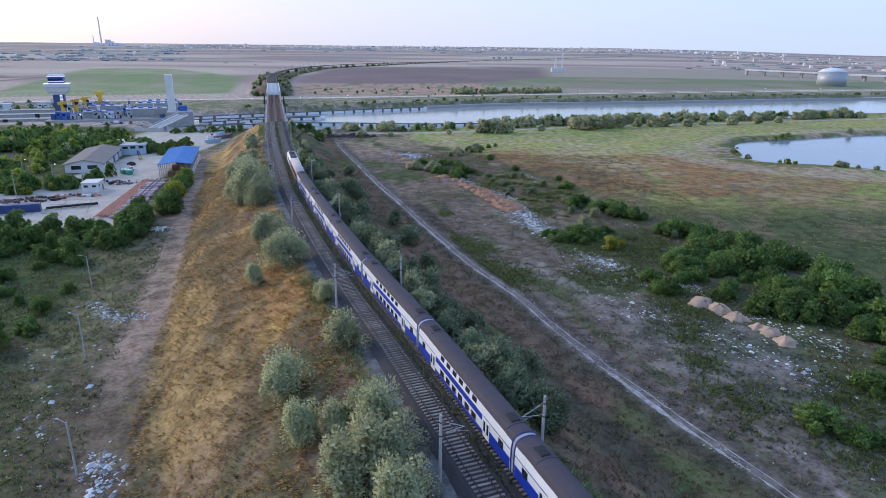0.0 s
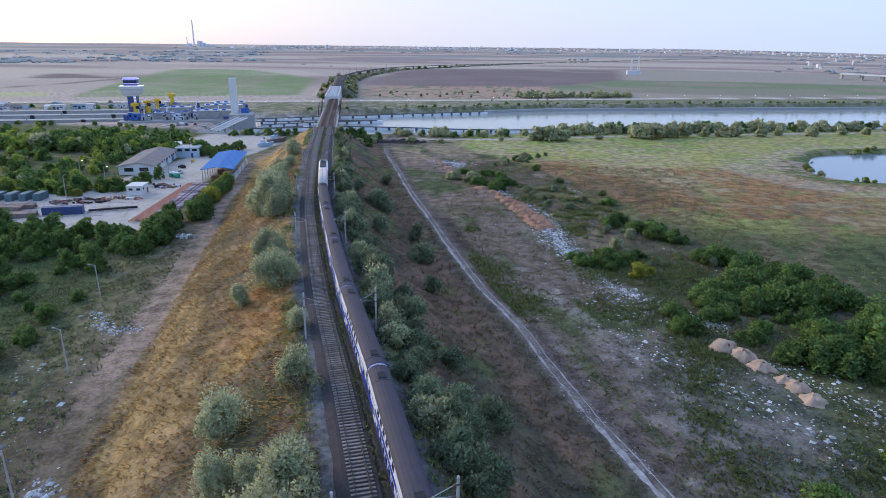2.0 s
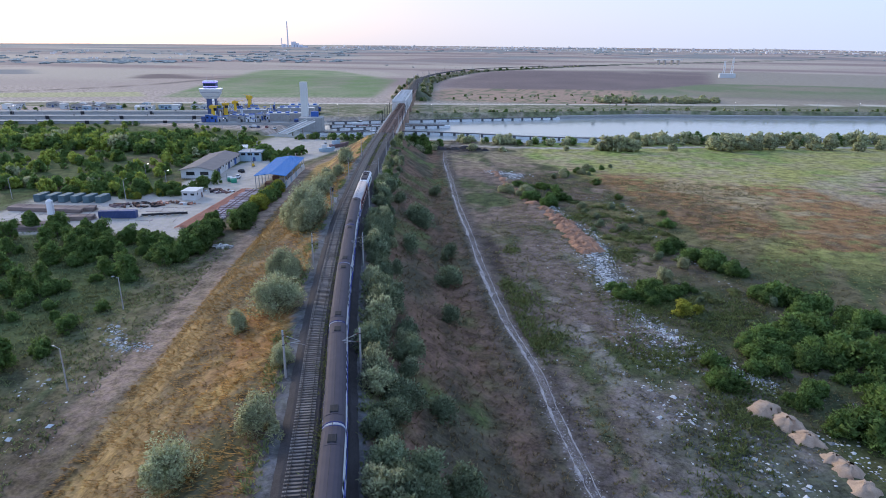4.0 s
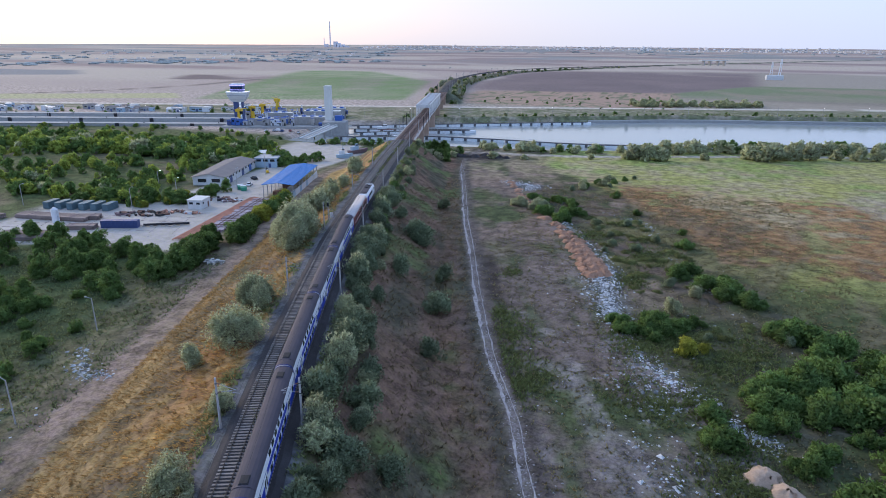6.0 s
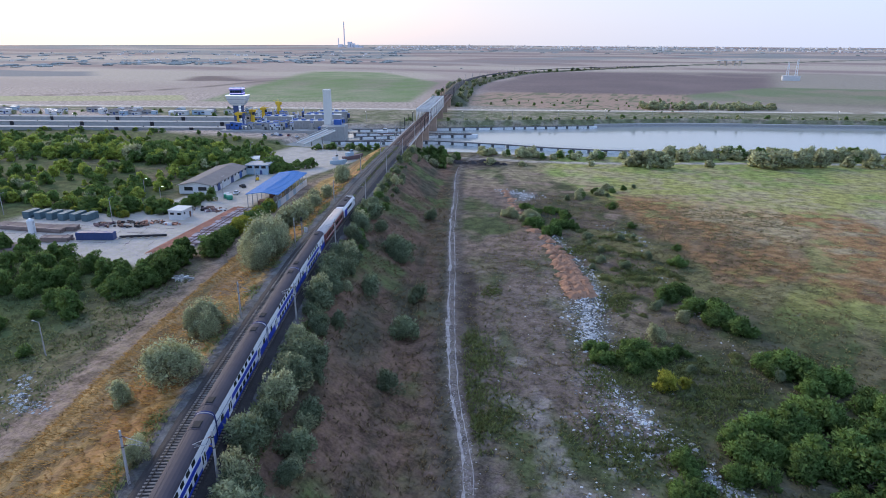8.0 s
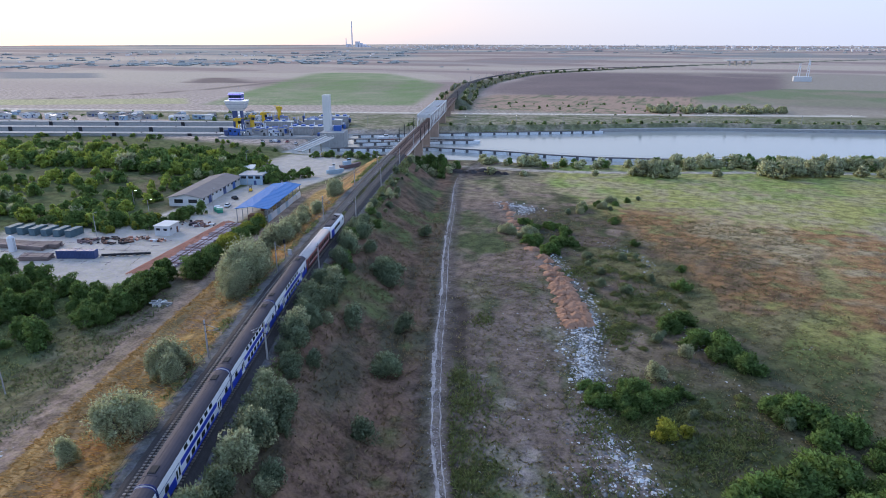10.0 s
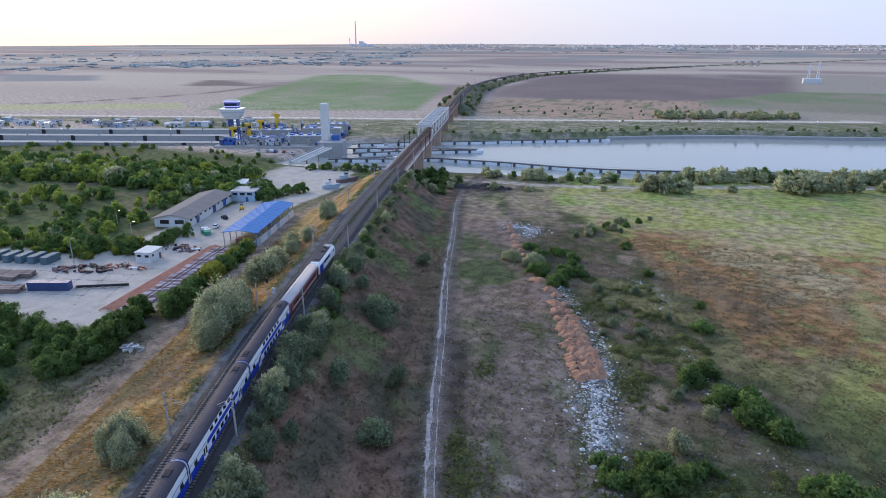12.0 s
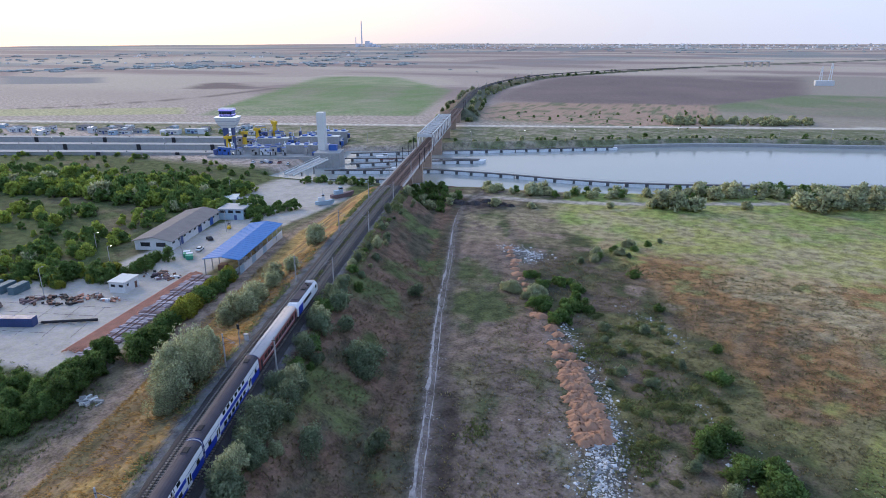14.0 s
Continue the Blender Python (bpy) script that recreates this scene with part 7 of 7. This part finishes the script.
hr = random.Random(21)
for i in range(58):
    f0 = math.sqrt(i / 57)
    x = float(np.interp(f0, (0, 0.45, 1), (2.0, 14.5, 23.8))) + hr.uniform(-0.6, 0.6) + (i % 3 - 1) * (0.5 + 1.7 * f0 * f0)
    y = float(np.interp(f0, (0, 0.45, 1), (246, 219, 193))) + hr.uniform(-1, 1) + (i % 3 - 1) * 1.2
    heap(x, y, hr.uniform(1.5, 2.1), hr.uniform(0.7, 1.2), M_SAND, "dumped heap of orange-brown sandy earth", "row of sand heaps", i)
for i in range(14):
    f0 = i / 13
    heap(-24 + 24 * f0 + hr.uniform(-1, 1), 300 - 54 * f0, hr.uniform(1.2, 2.0), hr.uniform(0.4, 0.8), M_SAND, "low heap of orange-brown sandy earth", "row of sand heaps", 40 + i)
for i, (x, y, r) in enumerate(((53.2, 117, 2.5), (55.6, 114, 2.4), (57.6, 110.5, 2.0), (59.8, 106.2, 1.5), (60.9, 104.2, 1.9), (61.8, 100.2, 1.9))):
    heap(x, y, r, r * 0.62, M_PALESAND, "pale clay heap on the waste ground", "pale clay heaps", 60 + i)
for i in range(15):
    heap(-78 + i * 2.7 + hr.uniform(-1, 1), 354 + hr.uniform(-3, 4) + i * 0.5, hr.uniform(2.0, 3.4), hr.uniform(0.7, 1.5), M_DARKSOIL if i % 2 else M_BALLAST, "dark heap of dumped soil near the canal", "dark soil heaps", 80 + i)


def pieces(xy, size, mat, name, label, category, seed):
    """Many small uneven chips lying on the ground, as one sheet of stuff."""
    r_ = np.random.RandomState(seed)
    n = len(xy)
    z = gz_many(xy[:, 0], xy[:, 1])
    base = np.array([[-1, -0.7, 0], [0.9, -0.8, 0], [1, 0.8, 0], [-0.8, 0.9, 0], [0.1, 0.05, 1.0]])
    a = r_.uniform(0, 2 * np.pi, n)
    s = size * r_.uniform(0.35, 1.0, n) ** 1.5
    v = base[None] * (s[:, None, None] * r_.uniform(0.6, 1.3, (n, 5, 3)))
    v[..., 2] *= 0.6
    c, d = np.cos(a)[:, None], np.sin(a)[:, None]
    out = np.stack([v[..., 0] * c - v[..., 1] * d + xy[:, :1], v[..., 0] * d + v[..., 1] * c + xy[:, 1:], v[..., 2] + z[:, None] - 0.02], -1)
    faces = (np.arange(n)[:, None, None] * 5 + np.array([[0, 1, 4], [1, 2, 4], [2, 3, 4], [3, 0, 4]])[None]).reshape(-1, 3)
    me = bpy.data.meshes.new(name)
    me.from_pydata(out.reshape(-1, 3).tolist(), [], faces.tolist())
    me.materials.append(mat)
    return tagged(new(name, me), label, category, kind="stuff")


nr = np.random.RandomState(3)


def strewn(pts, width, n):
    """Places scattered round a bent line."""
    pts = np.array(pts, float)
    k = nr.uniform(0, len(pts) - 1.001, n)
    i = k.astype(int)
    p = pts[i] + (pts[i + 1] - pts[i]) * (k - i)[:, None]
    return p + nr.normal(0, 1, (n, 2)) * width * nr.uniform(0.3, 1.2, (n, 1))


lit = [strewn([(7, 246), (14, 228), (24, 210), (27, 196)], 1.6, 700), strewn([(26, 198), (25.5, 188), (27, 176), (30, 166)], 2.6, 2600), strewn([(27, 172), (36, 147), (41, 141), (48, 134)], 1.8, 800),
       strewn([(48, 131), (53, 128), (56, 126)], 1.6, 420), strewn([(36, 120), (46, 108), (54, 98), (62, 84)], 4.5, 520), strewn([(-26, 300), (-18, 299), (-12, 296), (-14, 286)], 2.6, 1100), strewn([(34, 150), (40, 128)], 4, 500),
       strewn([(60, 113), (66, 104), (70, 96)], 3.0, 260), strewn([(42, 215), (48, 196), (50, 190)], 1.5, 200), strewn([(20, 262), (34, 250), (38, 238)], 2.0, 160),
       strewn([(-72, 118), (-66, 112), (-62, 108), (-57, 110)], 1.4, 420), strewn([(-44, 67), (-41, 64), (-40, 60)], 1.6, 330), strewn([(-70, 100), (-50, 70)], 6, 160)]
spray = np.stack([nr.uniform(0, 75, 1300), nr.uniform(62, 250, 1300)], 1)
spray = spray[road_off(spray[:, 0], spray[:, 1]) > 2.5]
spray = spray[lattice(spray[:, 0], spray[:, 1], 14, 13) > -0.1]
big = np.concatenate([p[::7] for p in lit])
pieces(big, 0.62, M_LITTER, "rubble_blocks", "larger pale rubble and rubbish among the litter", "rubble", 5)
pieces(np.concatenate(lit + [spray]), 0.29, M_LITTER, "litter", "white and grey litter and rubble strewn over bare ground", "litter", 4)
ry = 40 + 290 * nr.uniform(0, 1, 5200) ** 1.25
chips = np.stack([curve_x(ROAD_Y, ROAD_X, ry) - 0.6 + nr.normal(0, 0.55, 5200) + 1.45 * (nr.uniform(0, 1, 5200) < 0.3), ry], 1)
pieces(chips[lattice(chips[:, 0], ry, 5, 19) > -0.35], 0.19, M_TRACKDUST, "road_chips", "pale chalk chips scattered along the wheel tracks", "gravel", 8)
yx = np.stack([nr.uniform(-176, -92, 220), nr.uniform(165, 245, 220)], 1)
yx = yx[(np.abs(yx[:, 0] + 100 + 0.22 * (yx[:, 1] - 180)) < 60) & (yx[:, 0] < -108 - 0.15 * (yx[:, 1] - 200))]
pieces(yx, 0.35, M_CONC, "yard_rubble", "grey rubble and dust on the yard's concrete", "rubble", 6)


def tufts(xy, tall, wide, mat, name, label, seed, blades=4, lean=0.8, comb=(0.0, 0.0)):
    """Grass tufts of a few bent blades each, as one sheet of stuff."""
    r_ = np.random.RandomState(seed)
    n = len(xy)
    z = gz_many(xy[:, 0], xy[:, 1])
    m = n * blades
    root = np.repeat(np.concatenate([xy, z[:, None]], 1), blades, 0)
    root[:, :2] += r_.normal(0, wide * 1.2, (m, 2))
    a = r_.uniform(0, 2 * np.pi, m)
    h = tall * r_.uniform(0.45, 1.15, m) * np.repeat(r_.uniform(0.6, 1.2, n), blades)
    side = np.stack([np.cos(a), np.sin(a), 0 * a], 1) * (wide * r_.uniform(0.5, 1.1, m))[:, None]
    tip = np.stack([r_.normal(comb[0], lean, m) * h, r_.normal(comb[1], lean, m) * h, h], 1)
    v = np.stack([root - side * 0.6 - [0, 0, 0.05], root + side * 0.6 - [0, 0, 0.05], root + tip * 0.7 + side * 0.55, root + tip, root + tip * 0.65 - side * 0.55], 1)
    up = np.cross(v[:, 1] - v[:, 0], v[:, 3] - v[:, 0])[:, 2] < 0
    v[up] = v[up][:, ::-1]
    faces = (np.arange(m)[:, None] * 5 + np.arange(5)[None]).tolist()
    me = bpy.data.meshes.new(name)
    me.from_pydata(v.reshape(-1, 3).tolist(), [], faces)
    me.materials.append(mat)
    way = np.repeat(np.stack([r_.normal(0, 0.3, m), r_.normal(0, 0.3, m), np.ones(m)], 1), 5, 0)
    face(me, (way / np.linalg.norm(way, axis=1)[:, None]).tolist())
    return tagged(new(name, me), label, "grass", kind="stuff")


def field(n, x0, x1, y0, y1, keep):
    p = np.stack([nr.uniform(x0, x1, n), nr.uniform(y0, y1, n)], 1)
    return p[keep(p[:, 0], p[:, 1])]


def patchy(x, y, size, seed, bias):
    """Soft-edged random thinning."""
    return lattice(x, y, size, seed) + 0.5 * lattice(x, y, size * 0.4, seed + 1) + nr.uniform(-1.1, 1.1, len(x)) > bias


def on_west(x, y):
    a = track_across(x, y)
    return (a < -4.8) & (a > -38) & (path_off(x, y) > 3.4) & patchy(x, y, 6, 17, -0.5)


def on_east(x, y):
    a = track_across(x, y)
    return (a > 8.4) & (road_off(x, y) < -2.2) & patchy(x, y, 7, 27, -0.2)


def on_waste(x, y):
    return (road_off(x, y) > 2.2) & patchy(x, y, 9, 37, 0.2)


def on_meadow(x, y):
    return (x > np.interp(y, (100, 150, 175, 200, 240, 300, 350), (98, 86, 72, 62, 48, 16, -20))) & patchy(x, y, 8, 47, 0.0)


def on_left(x, y):
    return (path_off(x, y) < -2.5) & patchy(x, y, 6, 57, 0.0)


bank = field(62000, -110, 8, 40, 250, on_west)
low = track_across(bank[:, 0], bank[:, 1]) + 6 * lattice(bank[:, 0], bank[:, 1], 9, 87) + nr.uniform(-4, 4, len(bank)) < -16
tufts(bank[~low], 0.62, 0.11, M_DRY, "dry_grass", "golden dry grass on the upper railway bank", 11, 4, 0.5, (-0.3, -1.5))
tufts(bank[low], 0.55, 0.11, M_STRAW, "straw_grass", "brown dry grass on the foot of the railway bank", 12, 4, 0.5, (-0.3, -1.5))
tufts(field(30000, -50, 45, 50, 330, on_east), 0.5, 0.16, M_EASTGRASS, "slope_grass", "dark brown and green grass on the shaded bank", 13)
tufts(field(30000, -10, 85, 60, 300, on_waste), 0.34, 0.20, M_WEED, "waste_weeds", "low brown-green weeds on the waste ground", 14)
tufts(field(11000, 15, 150, 110, 330, on_meadow), 0.16, 0.28, M_MEADOW, "meadow_grass", "olive and tan meadow grass", 15)
tufts(field(30000, -150, -38, 55, 175, on_left), 0.5, 0.18, M_LEFT, "field_weeds", "grey-green weeds beside the dirt track", 16)


def strip(n, a0, a1, y0, y1, bias):
    """Places in a band beside the western track."""
    y, a = nr.uniform(y0, y1, n), nr.uniform(a0, a1, n)
    p = np.stack([track_x(y) + a * 1.05, y], 1)
    return p[lattice(p[:, 0], p[:, 1], 5, 67) + nr.uniform(-0.4, 0.4, n) > bias]


tufts(strip(7000, 1.3, 3.0, 40, 330, -0.35), 0.70, 0.17, M_LOW, "between_weeds", "green weeds growing between the two tracks", 17)
tufts(np.concatenate([strip(3500, -6.8, -4.0, 40, 330, 0.1), strip(6000, 7.2, 11.0, 40, 330, -0.1)]), 0.55, 0.17, M_LOW, "shoulder_weeds", "green weeds on the ballast shoulder", 18)
WEEDY = ((8.9, 152, 4.0), (12.1, 138.5, 5.5), (14.7, 129, 3.6), (16.9, 132, 3.8), (5.6, 160, 2.9), (47.4, 115, 4.5), (52.9, 116.2, 4.6), (45.7, 134.6, 3.8), (33.9, 133.7, 4.3), (39.6, 131.6, 3.7), (17.5, 228, 3.8), (36.3, 212.7, 5.0), (31.9, 191, 3.7), (36, 158, 7.0), (42, 160, 6.0), (50, 150, 5.0), (56, 158, 5.0), (52, 124, 4.0), (44.1, 81.3, 5.0), (43.6, 92.7, 3.4), (62, 82, 5.0), (55.6, 72.2, 5.5), (45, 104, 4.0), (1, 188, 2.4))
carpet = np.concatenate([np.array([x, y]) + nr.normal(0, 1, (int(24 * r * r), 2)) * (r * 0.62, r * 0.85) for x, y, r in WEEDY])
carpet = carpet[(road_off(carpet[:, 0], carpet[:, 1]) > 2.0) & patchy(carpet[:, 0], carpet[:, 1], 3.0, 77, -0.5)]
tufts(carpet, 0.55, 0.20, M_LOWGREEN, "weed_carpet", "fresh green weeds in patches on the waste ground", 19)
